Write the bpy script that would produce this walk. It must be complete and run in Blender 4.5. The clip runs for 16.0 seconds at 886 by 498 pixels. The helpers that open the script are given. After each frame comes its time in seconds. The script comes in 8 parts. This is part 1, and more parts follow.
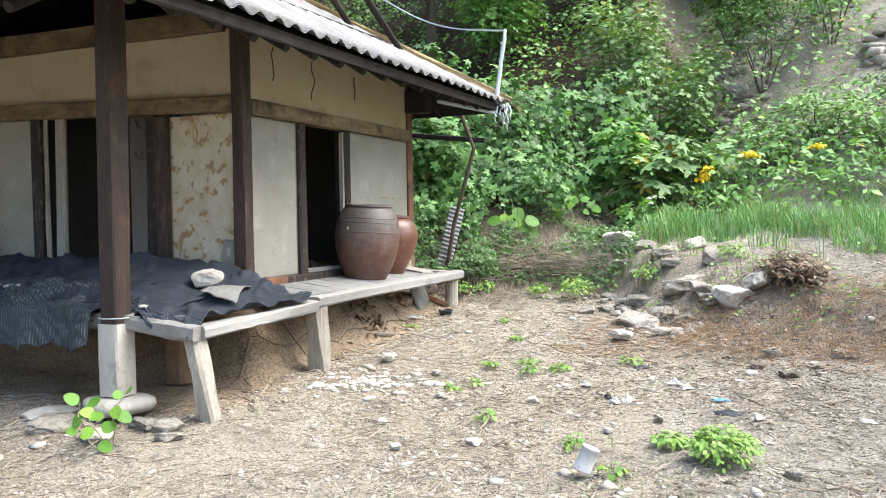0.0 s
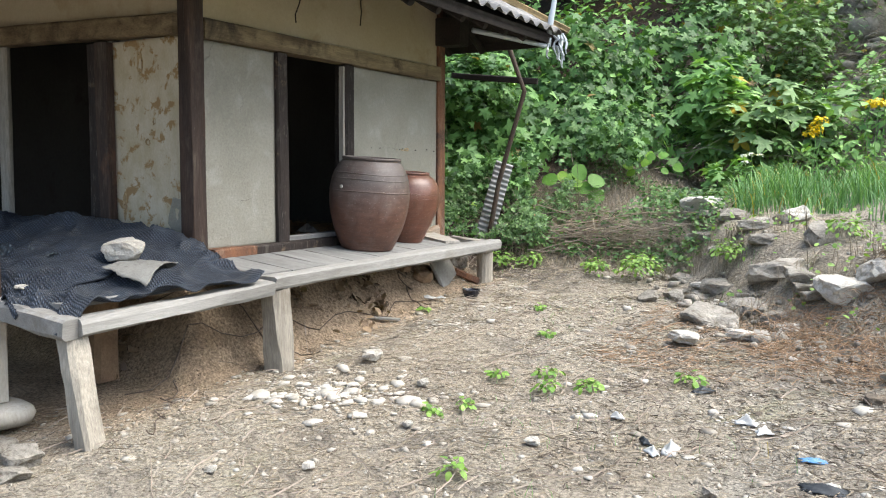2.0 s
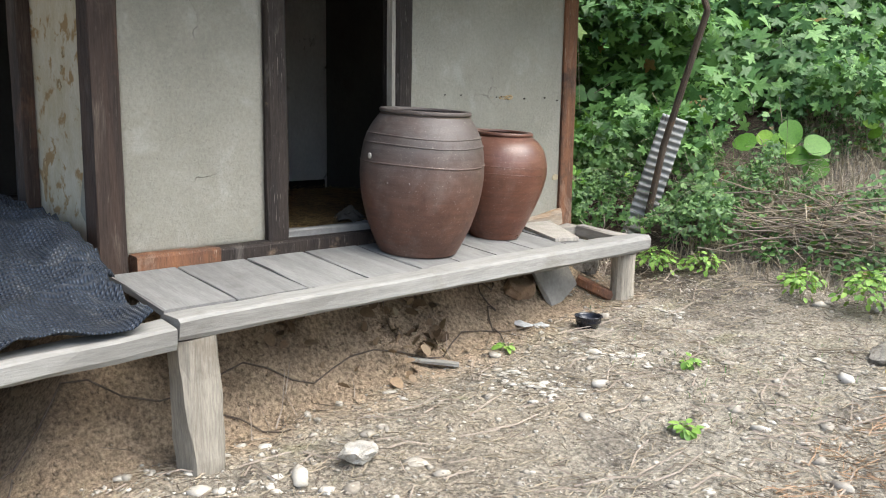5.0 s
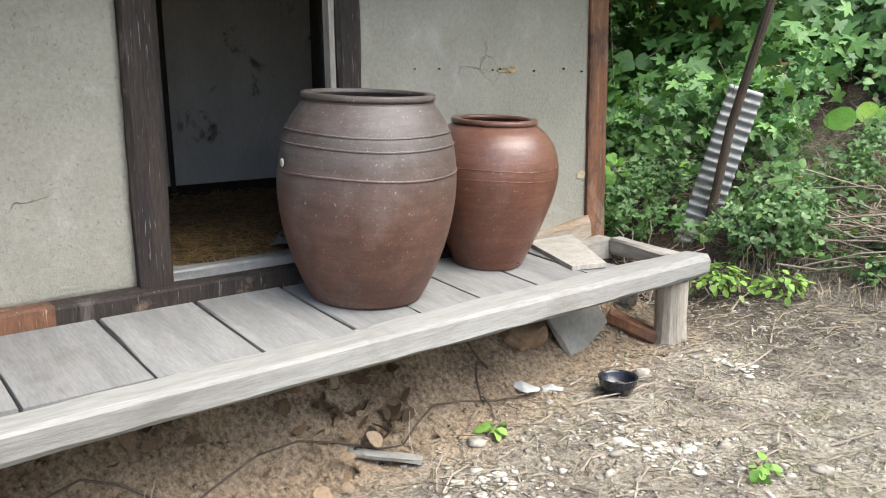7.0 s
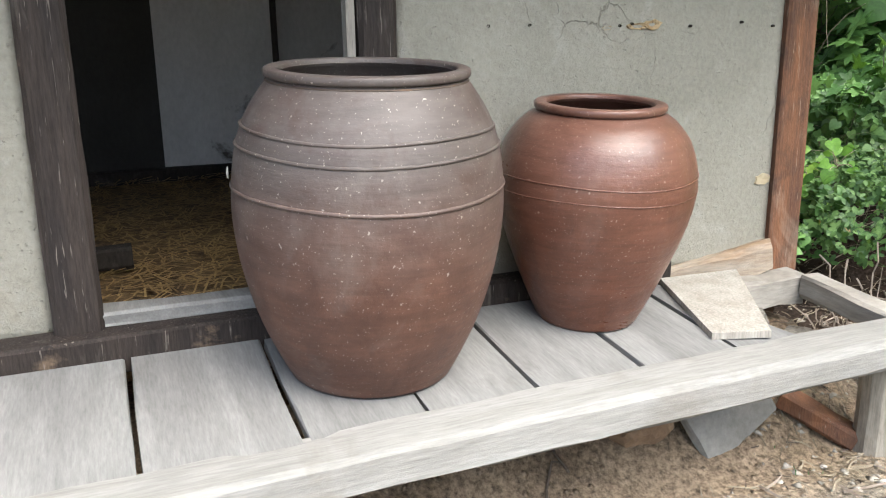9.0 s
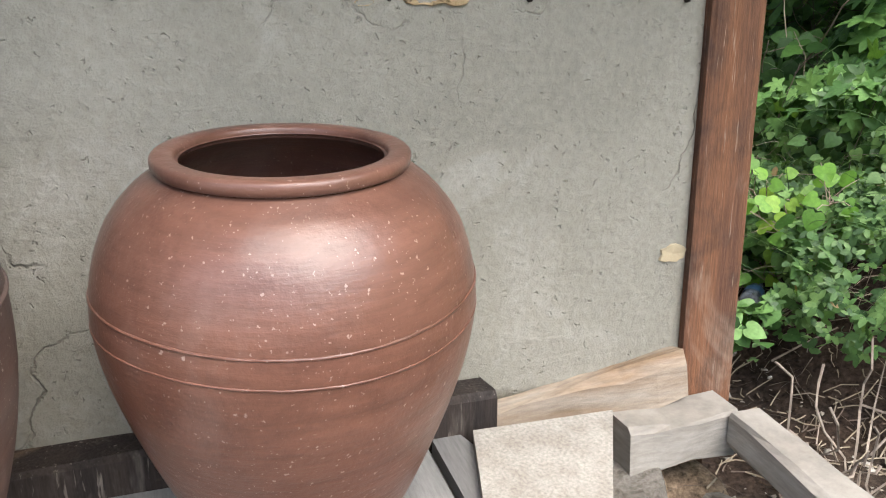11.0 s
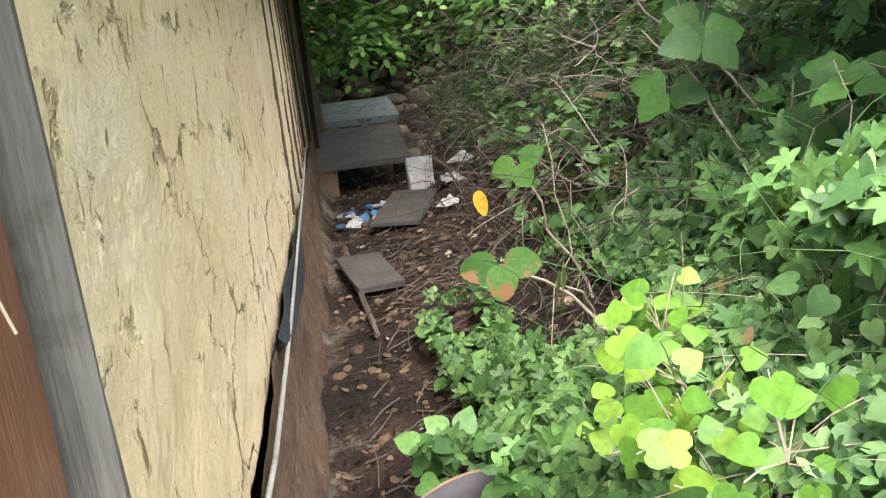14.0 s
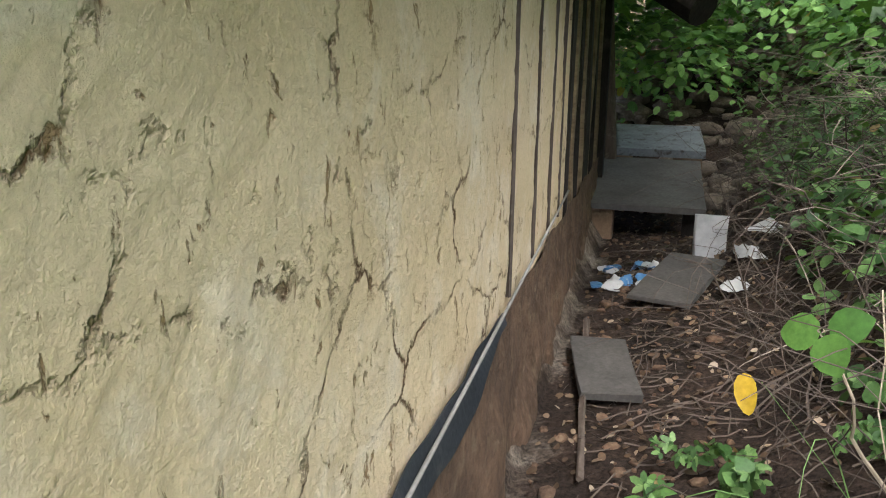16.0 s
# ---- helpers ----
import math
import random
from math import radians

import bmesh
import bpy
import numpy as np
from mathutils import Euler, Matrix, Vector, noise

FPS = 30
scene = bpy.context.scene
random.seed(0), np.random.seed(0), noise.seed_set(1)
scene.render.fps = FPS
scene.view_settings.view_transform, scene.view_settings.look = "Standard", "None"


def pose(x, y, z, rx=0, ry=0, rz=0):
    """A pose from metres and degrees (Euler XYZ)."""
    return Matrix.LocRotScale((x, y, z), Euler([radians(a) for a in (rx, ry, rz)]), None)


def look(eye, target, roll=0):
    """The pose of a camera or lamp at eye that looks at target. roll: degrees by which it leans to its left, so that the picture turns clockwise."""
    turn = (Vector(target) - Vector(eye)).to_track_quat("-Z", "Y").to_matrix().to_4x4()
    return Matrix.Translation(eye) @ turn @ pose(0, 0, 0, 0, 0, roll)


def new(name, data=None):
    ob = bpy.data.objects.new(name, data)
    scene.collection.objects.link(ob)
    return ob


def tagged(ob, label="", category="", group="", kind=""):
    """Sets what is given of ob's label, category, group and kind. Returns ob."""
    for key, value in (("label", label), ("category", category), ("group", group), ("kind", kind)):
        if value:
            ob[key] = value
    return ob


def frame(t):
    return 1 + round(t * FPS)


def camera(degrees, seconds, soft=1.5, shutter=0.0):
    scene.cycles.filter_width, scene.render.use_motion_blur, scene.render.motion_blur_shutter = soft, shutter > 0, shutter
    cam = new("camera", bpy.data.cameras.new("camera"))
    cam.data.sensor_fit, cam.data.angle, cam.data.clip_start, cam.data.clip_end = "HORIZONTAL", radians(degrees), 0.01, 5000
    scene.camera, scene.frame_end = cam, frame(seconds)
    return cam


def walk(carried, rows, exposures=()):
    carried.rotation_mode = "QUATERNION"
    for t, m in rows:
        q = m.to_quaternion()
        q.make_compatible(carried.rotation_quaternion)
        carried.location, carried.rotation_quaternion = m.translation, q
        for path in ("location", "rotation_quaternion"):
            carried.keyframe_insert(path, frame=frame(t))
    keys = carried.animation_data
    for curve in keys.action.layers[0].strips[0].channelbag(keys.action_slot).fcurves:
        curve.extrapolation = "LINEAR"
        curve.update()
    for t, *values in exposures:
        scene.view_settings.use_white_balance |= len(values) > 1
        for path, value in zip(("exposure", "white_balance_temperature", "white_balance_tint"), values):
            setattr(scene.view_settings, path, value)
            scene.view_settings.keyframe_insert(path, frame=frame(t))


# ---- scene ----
cam = camera(56.5, 16.0, 1.1)
METRES, EYE, TILT, LEAN, TURN = 12.8, 1.46, 0.0, 0.0, 24.3
ROWS = [
    (0.0, 0.0, 0.0, 0.0, -0.03, -2.25, 0.78),
    (0.5, 0.01, 0.0388, -0.0028, 1.04, -3.54, 1.7),
    (1.0, 0.021, 0.0754, -0.0017, 5.01, -4.23, 1.52),
    (1.5, 0.0332, 0.1152, 0.0013, 6.34, -4.85, 0.09),
    (2.0, 0.0565, 0.1543, 0.0024, 6.96, -5.43, -0.36),
    (2.5, 0.0751, 0.1951, 0.0025, 6.92, -6.04, -1.75),
    (3.0, 0.0855, 0.2332, 0.0048, 7.15, -6.81, -2.53),
    (3.5, 0.0887, 0.2733, 0.0065, 16.81, -7.87, -0.96),
    (4.0, 0.0875, 0.312, 0.0061, 20.08, -8.47, -1.05),
    (6.5, 0.0766, 0.4817, 0.0139, 25.33, -10.36, 0.54),
    (7.0, 0.0724, 0.5104, 0.0128, 26.59, -11.1, 0.6),
    (7.5, 0.066, 0.5386, 0.0155, 28.97, -11.85, -0.18),
    (8.0, 0.0681, 0.5669, 0.0162, 34.52, -12.58, 0.61),
    (10.5, 0.0408, 0.7035, 0.0172, 48.12, -15.75, -0.21),
    (11.0, 0.039, 0.7364, 0.0182, 46.3, -16.42, 0.26),
    (11.5, 0.0413, 0.7749, 0.0239, 41.91, -16.41, 0.36),
    (12.0, 0.0368, 0.8096, 0.0231, 40.08, -15.74, -0.97),
    (12.5, 0.0294, 0.8393, 0.0249, 39.39, -16.52, -1.38),
    (13.0, 0.0226, 0.8678, 0.0209, 47.87, -17.09, 2.29),
    (13.5, 0.0202, 0.8813, 0.023, 54.56, -15.55, 5.17),
    (14.0, 0.0147, 0.8853, 0.0245, 58.71, -14.96, 5.95),
    (14.5, -0.0082, 0.8993, 0.0265, 61.89, -15.07, 3.62),
    (15.0, -0.0234, 0.9083, 0.0299, 67.21, -16.09, 2.41),
    (15.5, -0.0348, 0.9217, 0.035, 77.67, -15.42, 1.02),
    (16.0, -0.051, 0.9336, 0.0366, 81.28, -14.45, -0.75),
]
EXPOSURES = [(0.0, 1.88, 6300, 8), (2.0, 1.55, 6350, 8), (3.0, 1.4, 6350, 8), (4.0, 1.5, 6300, 8), (6.5, 1.65, 6300, 8), (8.0, 1.8, 6300, 8), (10.5, 1.85, 6300, 10), (11.5, 1.7, 6400, 12), (12.5, 2.1, 6400, 12), (13.5, 2.55, 6400, 14), (14.3, 2.85, 6300, 14), (15.0, 3.05, 6200, 14), (15.5, 2.6, 6150, 13), (16.0, 2.35, 6150, 13)]
walk(cam, [(t, pose(0, 0, EYE, TILT, LEAN, TURN) @ pose(METRES * x, METRES * y, METRES * z, 90 + pitch, roll, yaw)) for t, x, y, z, yaw, pitch, roll in ROWS], EXPOSURES)

# ---- light ----
world = bpy.data.worlds.new("overcast_sky")
scene.world = world
world.use_nodes = True
wn = world.node_tree
sky = wn.nodes.new("ShaderNodeTexSky")
sky.sky_type, sky.sun_disc = "NISHITA", False
sky.sun_elevation, sky.sun_rotation = radians(60), radians(69)
sky.air_density, sky.dust_density = 1.0, 4.0
wn.nodes["Background"].inputs["Strength"].default_value = 0.14
wn.links.new(sky.outputs[0], wn.nodes["Background"].inputs["Color"])
sun = new("sun", bpy.data.lights.new("sun", "SUN"))
sun.data.energy, sun.data.angle, sun.data.color = 1.9, radians(60), (0.99, 1.0, 0.97)
sun.matrix_world = look((0, 0, 0), (-0.53, -0.20, -1.0))

# ---- helpers of this scene ----
rng = np.random.default_rng(7)


def smooth01(t):
    t = np.clip(t, 0.0, 1.0)
    return t * t * (3 - 2 * t)


LATTICE = np.random.default_rng(3).random((64, 64))


def vnoise(x, y):
    """Value noise on the plane, 0 to 1."""
    x, y = np.asarray(x, float), np.asarray(y, float)
    xi, yi = np.floor(x).astype(int), np.floor(y).astype(int)
    fx, fy = smooth01(x - xi), smooth01(y - yi)
    a, b = LATTICE[xi % 64, yi % 64], LATTICE[(xi + 1) % 64, yi % 64]
    c, d = LATTICE[xi % 64, (yi + 1) % 64], LATTICE[(xi + 1) % 64, (yi + 1) % 64]
    return (a * (1 - fx) + b * fx) * (1 - fy) + (c * (1 - fx) + d * fx) * fy


def fbm(x, y, octaves=4):
    total, amp, norm = 0.0, 1.0, 0.0
    for k in range(octaves):
        total = total + amp * vnoise(np.asarray(x) * 2 ** k + 17 * k, np.asarray(y) * 2 ** k + 31 * k)
        norm += amp
        amp *= 0.5
    return total / norm


def linked(name, me, material, parent=None, label="", smooth=False):
    if material is not None:
        me.materials.append(material)
    if smooth:
        me.polygons.foreach_set("use_smooth", np.ones(len(me.polygons), bool))
    ob = new(name, me)
    if parent is not None:
        ob.parent = parent
    if label:
        ob["label"] = label
    return ob


def part(name, bm, material, parent=None, label="", smooth=False):
    me = bpy.data.meshes.new(name)
    bm.to_mesh(me)
    bm.free()
    return linked(name, me, material, parent, label, smooth)


def poly(name, verts, faces, material, parent=None, label="", smooth=False):
    me = bpy.data.meshes.new(name)
    me.from_pydata([tuple(v) for v in verts], [], [tuple(f) for f in faces])
    me.update()
    return linked(name, me, material, parent, label, smooth)


def big_mesh(name, verts, faces, material, parent=None, smooth=False):
    """A mesh from arrays: verts (n, 3), faces (m, k)."""
    verts, faces = np.asarray(verts, np.float32), np.asarray(faces, np.int32)
    me = bpy.data.meshes.new(name)
    me.vertices.add(len(verts))
    me.vertices.foreach_set("co", verts.ravel())
    k = faces.shape[1]
    me.loops.add(faces.size)
    me.loops.foreach_set("vertex_index", faces.ravel())
    me.polygons.add(len(faces))
    me.polygons.foreach_set("loop_start", np.arange(0, faces.size, k, dtype=np.int32))
    me.update(calc_edges=True)
    me.validate()
    return linked(name, me, material, parent, "", smooth)


def grid_faces(nu, nv, start=0):
    i, j = np.meshgrid(np.arange(nu - 1), np.arange(nv - 1), indexing="ij")
    a = (start + i * nv + j).ravel()
    return np.stack([a, a + nv, a + nv + 1, a + 1], 1)


def empty(name, at=(0, 0, 0), turn=0.0):
    ob = new(name)
    ob.matrix_world = pose(*at, 0, 0, turn)
    ob.empty_display_size = 0.1
    return ob


def beam_geo(p0, p1, w, h, rings=8, jitter=0.004, bevel=0.012, up=(0, 0, 1), bow=0.0):
    """A hewn timber from p0 to p1 with chamfered edges. w: across, h: along up."""
    p0, p1 = Vector(p0), Vector(p1)
    way = (p1 - p0).normalized()
    upv = Vector(up)
    if abs(way.dot(upv)) > 0.95:
        upv = Vector((0, 1, 0))
    side = way.cross(upv).normalized()
    upv = side.cross(way).normalized()
    a, b, c = w / 2, h / 2, bevel
    ring = [(-a + c, -b), (a - c, -b), (a, -b + c), (a, b - c), (a - c, b), (-a + c, b), (-a, b - c), (-a, -b + c)]
    verts, faces = [], []
    drift = [random.uniform(0, 6) for _ in range(16)]
    for r in range(rings + 1):
        t = r / rings
        mid = p0.lerp(p1, t) + upv * bow * math.sin(math.pi * t)
        for k, (u, v) in enumerate(ring):
            du = jitter * math.sin(drift[k] + 5 * t) + random.uniform(-1, 1) * jitter * 0.5
            dv = jitter * math.sin(drift[k + 8] + 4 * t) + random.uniform(-1, 1) * jitter * 0.5
            verts.append(mid + side * (u + du) + upv * (v + dv))
    for r in range(rings):
        for k in range(8):
            a0, b0 = r * 8 + k, r * 8 + (k + 1) % 8
            faces.append((a0, b0, b0 + 8, a0 + 8))
    faces.append(tuple(range(7, -1, -1)))
    faces.append(tuple(range(rings * 8, rings * 8 + 8)))
    return verts, faces


def timber(name, p0, p1, w, h, material, parent=None, label="", **more):
    return poly(name, *beam_geo(p0, p1, w, h, **more), material, parent, label)


def tube_geo(points, radii, segs=8, caps=True):
    pts = [Vector(p) for p in points]
    verts, faces = [], []
    ref = Vector((0.3, 0.2, 1)).normalized()
    for i, p in enumerate(pts):
        d = (pts[min(i + 1, len(pts) - 1)] - pts[max(i - 1, 0)]).normalized()
        r0 = ref if abs(d.dot(ref)) < 0.95 else Vector((1, 0, 0))
        s = d.cross(r0).normalized()
        u = s.cross(d)
        r = radii[i] if hasattr(radii, "__len__") else radii
        for k in range(segs):
            a = 2 * math.pi * k / segs
            verts.append(p + (s * math.cos(a) + u * math.sin(a)) * r)
    for i in range(len(pts) - 1):
        for k in range(segs):
            a, b = i * segs + k, i * segs + (k + 1) % segs
            faces.append((a, a + segs, b + segs, b))
    if caps:
        faces.append(tuple(range(segs)))
        n = (len(pts) - 1) * segs
        faces.append(tuple(n + k for k in range(segs - 1, -1, -1)))
    return verts, faces


def wander(p0, p1, steps, amount, sag=0.0):
    p0, p1 = Vector(p0), Vector(p1)
    ph = [random.uniform(0, 6.28) for _ in range(6)]
    pts = []
    for i in range(steps + 1):
        t = i / steps
        e = math.sin(math.pi * t)
        off = Vector([math.sin(5.0 * t + ph[k]) * 0.9 + math.sin(11.0 * t + ph[k + 3]) * 0.5 for k in range(3)])
        pts.append(p0.lerp(p1, t) + off * amount * min(1, e * 1.6) - Vector((0, 0, sag * e)))
    return pts


def lathe_geo(profile, segs=64, wobble=0.0, closed=False):
    verts, faces = [], []
    n = len(profile)
    for k in range(segs):
        a = 2 * math.pi * k / segs
        for j, (r, z) in enumerate(profile):
            rr = r * (1 + wobble * math.sin(2 * a + 1.3) + wobble * 0.6 * math.sin(3 * a + z * 4))
            verts.append((rr * math.cos(a), rr * math.sin(a), z))
    for k in range(segs):
        k2 = (k + 1) % segs
        for j in range(n - 1 if not closed else n):
            j2 = (j + 1) % n
            faces.append((k * n + j, k2 * n + j, k2 * n + j2, k * n + j2))
    return verts, faces


# ---- materials ----
def tree_of(name):
    m = bpy.data.materials.new(name)
    m.use_nodes = True
    nt = m.node_tree
    return m, nt, nt.nodes["Principled BSDF"]


def node(nt, kind, **sets):
    n = nt.nodes.new(kind)
    for key, value in sets.items():
        n.inputs[key].default_value = value
    return n


def mixed(nt, fac, a, b, mode="MIX"):
    n = nt.nodes.new("ShaderNodeMix")
    n.data_type, n.blend_type = "RGBA", mode
    for sock, value in ((n.inputs[0], fac), (n.inputs[6], a), (n.inputs[7], b)):
        if hasattr(value, "is_linked"):
            nt.links.new(value, sock)
        elif isinstance(value, tuple):
            sock.default_value = (*value, 1) if len(value) == 3 else value
        else:
            sock.default_value = value
    return n.outputs[2]


def stepped(nt, value, lo, hi, to0=0.0, to1=1.0):
    n = nt.nodes.new("ShaderNodeMapRange")
    n.clamp = True
    for k, v in zip((1, 2, 3, 4), (lo, hi, to0, to1)):
        n.inputs[k].default_value = v
    nt.links.new(value, n.inputs[0])
    return n.outputs[0]


def noised(nt, coord, scale, detail=4.0, rough=0.55, distort=0.0):
    n = node(nt, "ShaderNodeTexNoise", Scale=scale, Detail=detail, Roughness=rough, Distortion=distort)
    nt.links.new(coord, n.inputs["Vector"])
    return n.outputs["Fac"]


def mapped(nt, scale=(1, 1, 1), world_space=True):
    src = nt.nodes.new("ShaderNodeNewGeometry").outputs["Position"] if world_space else nt.nodes.new("ShaderNodeTexCoord").outputs["Object"]
    mp = nt.nodes.new("ShaderNodeMapping")
    mp.inputs["Scale"].default_value = scale
    nt.links.new(src, mp.inputs["Vector"])
    return mp.outputs[0]


def bumped(nt, bsdf, height, strength, distance):
    b = node(nt, "ShaderNodeBump", Strength=strength, Distance=distance)
    nt.links.new(height, b.inputs["Height"])
    nt.links.new(b.outputs[0], bsdf.inputs["Normal"])


def surf(name, c1, c2, c3, stretch=(1, 1, 1), coarse=2.0, fine=40.0, stain=(0.55, 0.7), rough=0.85, bump=0.4, dist=0.006,
         vary=0.25, grain=0.5, world_space=True, spec=0.3, stain_scale=1.0, flecks=None):
    """Two base colours by a coarse noise, a stain colour by another, and a fine grain."""
    m, nt, bsdf = tree_of(name)
    co = mapped(nt, stretch, world_space)
    co_plain = mapped(nt, (stain_scale,) * 3, world_space)
    col = mixed(nt, stepped(nt, noised(nt, co, coarse, 5), 0.35, 0.65), c1, c2)
    col = mixed(nt, stepped(nt, noised(nt, co_plain, coarse * 1.7, 6, 0.65, 0.4), stain[0], stain[1]), col, c3)
    if flecks:
        streak = noised(nt, mapped(nt, (34, 34, 2.2), world_space), 3.0, 3, 0.6, 0.3)
        col = mixed(nt, stepped(nt, streak, 0.64, 0.70, 0, 0.75), col, flecks)
        worn = noised(nt, mapped(nt, (3, 3, 1.1), world_space), 1.6, 5, 0.7, 0.6)
        col = mixed(nt, stepped(nt, worn, 0.56, 0.72, 0, 0.55), col, flecks)
    f = noised(nt, co, fine, 6, 0.7)
    shade = stepped(nt, f, 0.25, 0.75, 1 - grain, 1 + grain * 0.6)
    tone = nt.nodes.new("ShaderNodeCombineColor")
    for k in range(3):
        nt.links.new(shade, tone.inputs[k])
    col = mixed(nt, 1.0, col, tone.outputs[0], "MULTIPLY")
    if vary:
        rand = nt.nodes.new("ShaderNodeObjectInfo").outputs["Random"]
        v = stepped(nt, rand, 0, 1, 1 - vary, 1 + vary)
        tone2 = nt.nodes.new("ShaderNodeCombineColor")
        for k in range(3):
            nt.links.new(v, tone2.inputs[k])
        col = mixed(nt, 1.0, col, tone2.outputs[0], "MULTIPLY")
    nt.links.new(col, bsdf.inputs["Base Color"])
    nt.links.new(stepped(nt, f, 0.2, 0.8, min(1, rough + 0.1), max(0.05, rough - 0.12)), bsdf.inputs["Roughness"])
    bsdf.inputs["Specular IOR Level"].default_value = spec
    bumped(nt, bsdf, f, bump, dist)
    return m


def leaf_mat(name, dark, mid, light, yellow=(0.35, 0.26, 0.03), dry=0.03, through_light=0.24, island=True, rough=0.5, blotch=None):
    m, nt, bsdf = tree_of(name)
    rand = nt.nodes.new("ShaderNodeNewGeometry").outputs["Random Per Island"] if island else nt.nodes.new("ShaderNodeObjectInfo").outputs["Random"]
    ramp = nt.nodes.new("ShaderNodeValToRGB")
    nt.links.new(rand, ramp.inputs[0])
    el = ramp.color_ramp.elements
    el[0].position, el[0].color = 0.0, (*dark, 1)
    el[1].position, el[1].color = 1.0 - dry, (*light, 1)
    e = el.new(0.5)
    e.color = (*mid, 1)
    if dry > 0:
        e = el.new(1.0 - dry * 0.75)
        e.color = (*yellow, 1)
    co = mapped(nt)
    f = noised(nt, co, 60, 4, 0.6)
    tone = nt.nodes.new("ShaderNodeCombineColor")
    v = stepped(nt, f, 0.3, 0.7, 0.78, 1.18)
    for k in range(3):
        nt.links.new(v, tone.inputs[k])
    col = mixed(nt, 1.0, ramp.outputs[0], tone.outputs[0], "MULTIPLY")
    if blotch:
        col = mixed(nt, stepped(nt, noised(nt, co, 16, 4, 0.6, 0.5), 0.52, 0.58), col, blotch)
    nt.links.new(col, bsdf.inputs["Base Color"])
    bsdf.inputs["Roughness"].default_value = rough
    bsdf.inputs["Specular IOR Level"].default_value = 0.3
    bumped(nt, bsdf, f, 0.3, 0.004)
    tr = nt.nodes.new("ShaderNodeBsdfTranslucent")
    warm = mixed(nt, 1.0, col, (1.25, 1.3, 0.5), "MULTIPLY")
    nt.links.new(warm, tr.inputs["Color"])
    ms = nt.nodes.new("ShaderNodeMixShader")
    ms.inputs[0].default_value = through_light
    nt.links.new(bsdf.outputs[0], ms.inputs[1])
    nt.links.new(tr.outputs[0], ms.inputs[2])
    nt.links.new(ms.outputs[0], nt.nodes["Material Output"].inputs["Surface"])
    return m


M_POST = surf("dark_brown_timber", (0.062, 0.038, 0.027), (0.036, 0.025, 0.020), (0.13, 0.065, 0.038), (9, 9, 0.6), 1.6, 14, (0.58, 0.74), 0.75, 0.5, 0.004, 0.15, 0.5, flecks=(0.12, 0.095, 0.075))
M_POST_RED = surf("red_brown_timber", (0.225, 0.102, 0.050), (0.125, 0.06, 0.036), (0.05, 0.033, 0.026), (12, 12, 0.6), 1.4, 24, (0.53, 0.68), 0.75, 0.6, 0.004, 0.1, 0.55, flecks=(0.36, 0.27, 0.20))
M_BEAM = surf("smoky_tan_beam", (0.24, 0.18, 0.10), (0.15, 0.105, 0.06), (0.05, 0.035, 0.022), (3, 1, 8), 1.5, 12, (0.52, 0.72), 0.85, 0.5, 0.005, 0.15, 0.5)
M_BEAM_Y = surf("smoky_tan_beam_east", (0.27, 0.21, 0.12), (0.13, 0.095, 0.055), (0.045, 0.033, 0.022), (3, 0.8, 8), 1.5, 12, (0.48, 0.68), 0.85, 0.5, 0.005, 0.15, 0.5)
M_JAMB = surf("sooty_jamb_timber", (0.036, 0.027, 0.022), (0.022, 0.017, 0.015), (0.17, 0.12, 0.08), (9, 9, 0.8), 1.8, 14, (0.60, 0.70), 0.8, 0.5, 0.004, 0.2, 0.55, flecks=(0.19, 0.165, 0.14))
M_PALE = surf("pale_weathered_timber", (0.34, 0.315, 0.275), (0.26, 0.235, 0.20), (0.15, 0.12, 0.10), (9, 9, 0.8), 1.6, 14, (0.6, 0.78), 0.9, 0.5, 0.004, 0.12, 0.45)
M_PALE_FLAT = surf("pale_weathered_rail_wood", (0.33, 0.305, 0.265), (0.25, 0.225, 0.19), (0.14, 0.11, 0.085), (2, 2, 12), 1.6, 8, (0.56, 0.74), 0.9, 0.5, 0.004, 0.12, 0.28)
M_SILL = surf("worn_brown_sill_end", (0.25, 0.17, 0.105), (0.36, 0.31, 0.25), (0.10, 0.07, 0.05), (9, 1.2, 9), 1.6, 10, (0.58, 0.72), 0.9, 0.5, 0.005, 0.0, 0.35)
M_LIME = surf("limewashed_timber", (0.48, 0.45, 0.39), (0.38, 0.345, 0.285), (0.22, 0.175, 0.12), (3, 3, 1), 2.5, 30, (0.58, 0.72), 0.9, 0.4, 0.004, 0.0, 0.2)
M_PLANK = surf("grey_weathered_planks", (0.235, 0.23, 0.217), (0.175, 0.17, 0.16), (0.11, 0.097, 0.085), (1.0, 12, 12), 1.2, 11, (0.55, 0.8), 0.9, 0.4, 0.003, 0.14, 0.25)
M_RAIL = surf("grey_weathered_rail", (0.27, 0.262, 0.242), (0.215, 0.205, 0.186), (0.15, 0.128, 0.10), (14, 1.0, 14), 1.2, 9, (0.55, 0.8), 0.9, 0.6, 0.004, 0.1, 0.28)
M_LEG = surf("grey_weathered_legs", (0.36, 0.325, 0.265), (0.28, 0.25, 0.205), (0.14, 0.11, 0.08), (12, 12, 0.9), 1.4, 10, (0.55, 0.78), 0.9, 0.6, 0.005, 0.15, 0.45)
M_SOFFIT = surf("near_black_soffit_wood", (0.028, 0.022, 0.018), (0.018, 0.014, 0.012), (0.05, 0.04, 0.03), (3, 3, 3), 2, 20, (0.6, 0.75), 0.9, 0.4, 0.006, 0.2, 0.5)


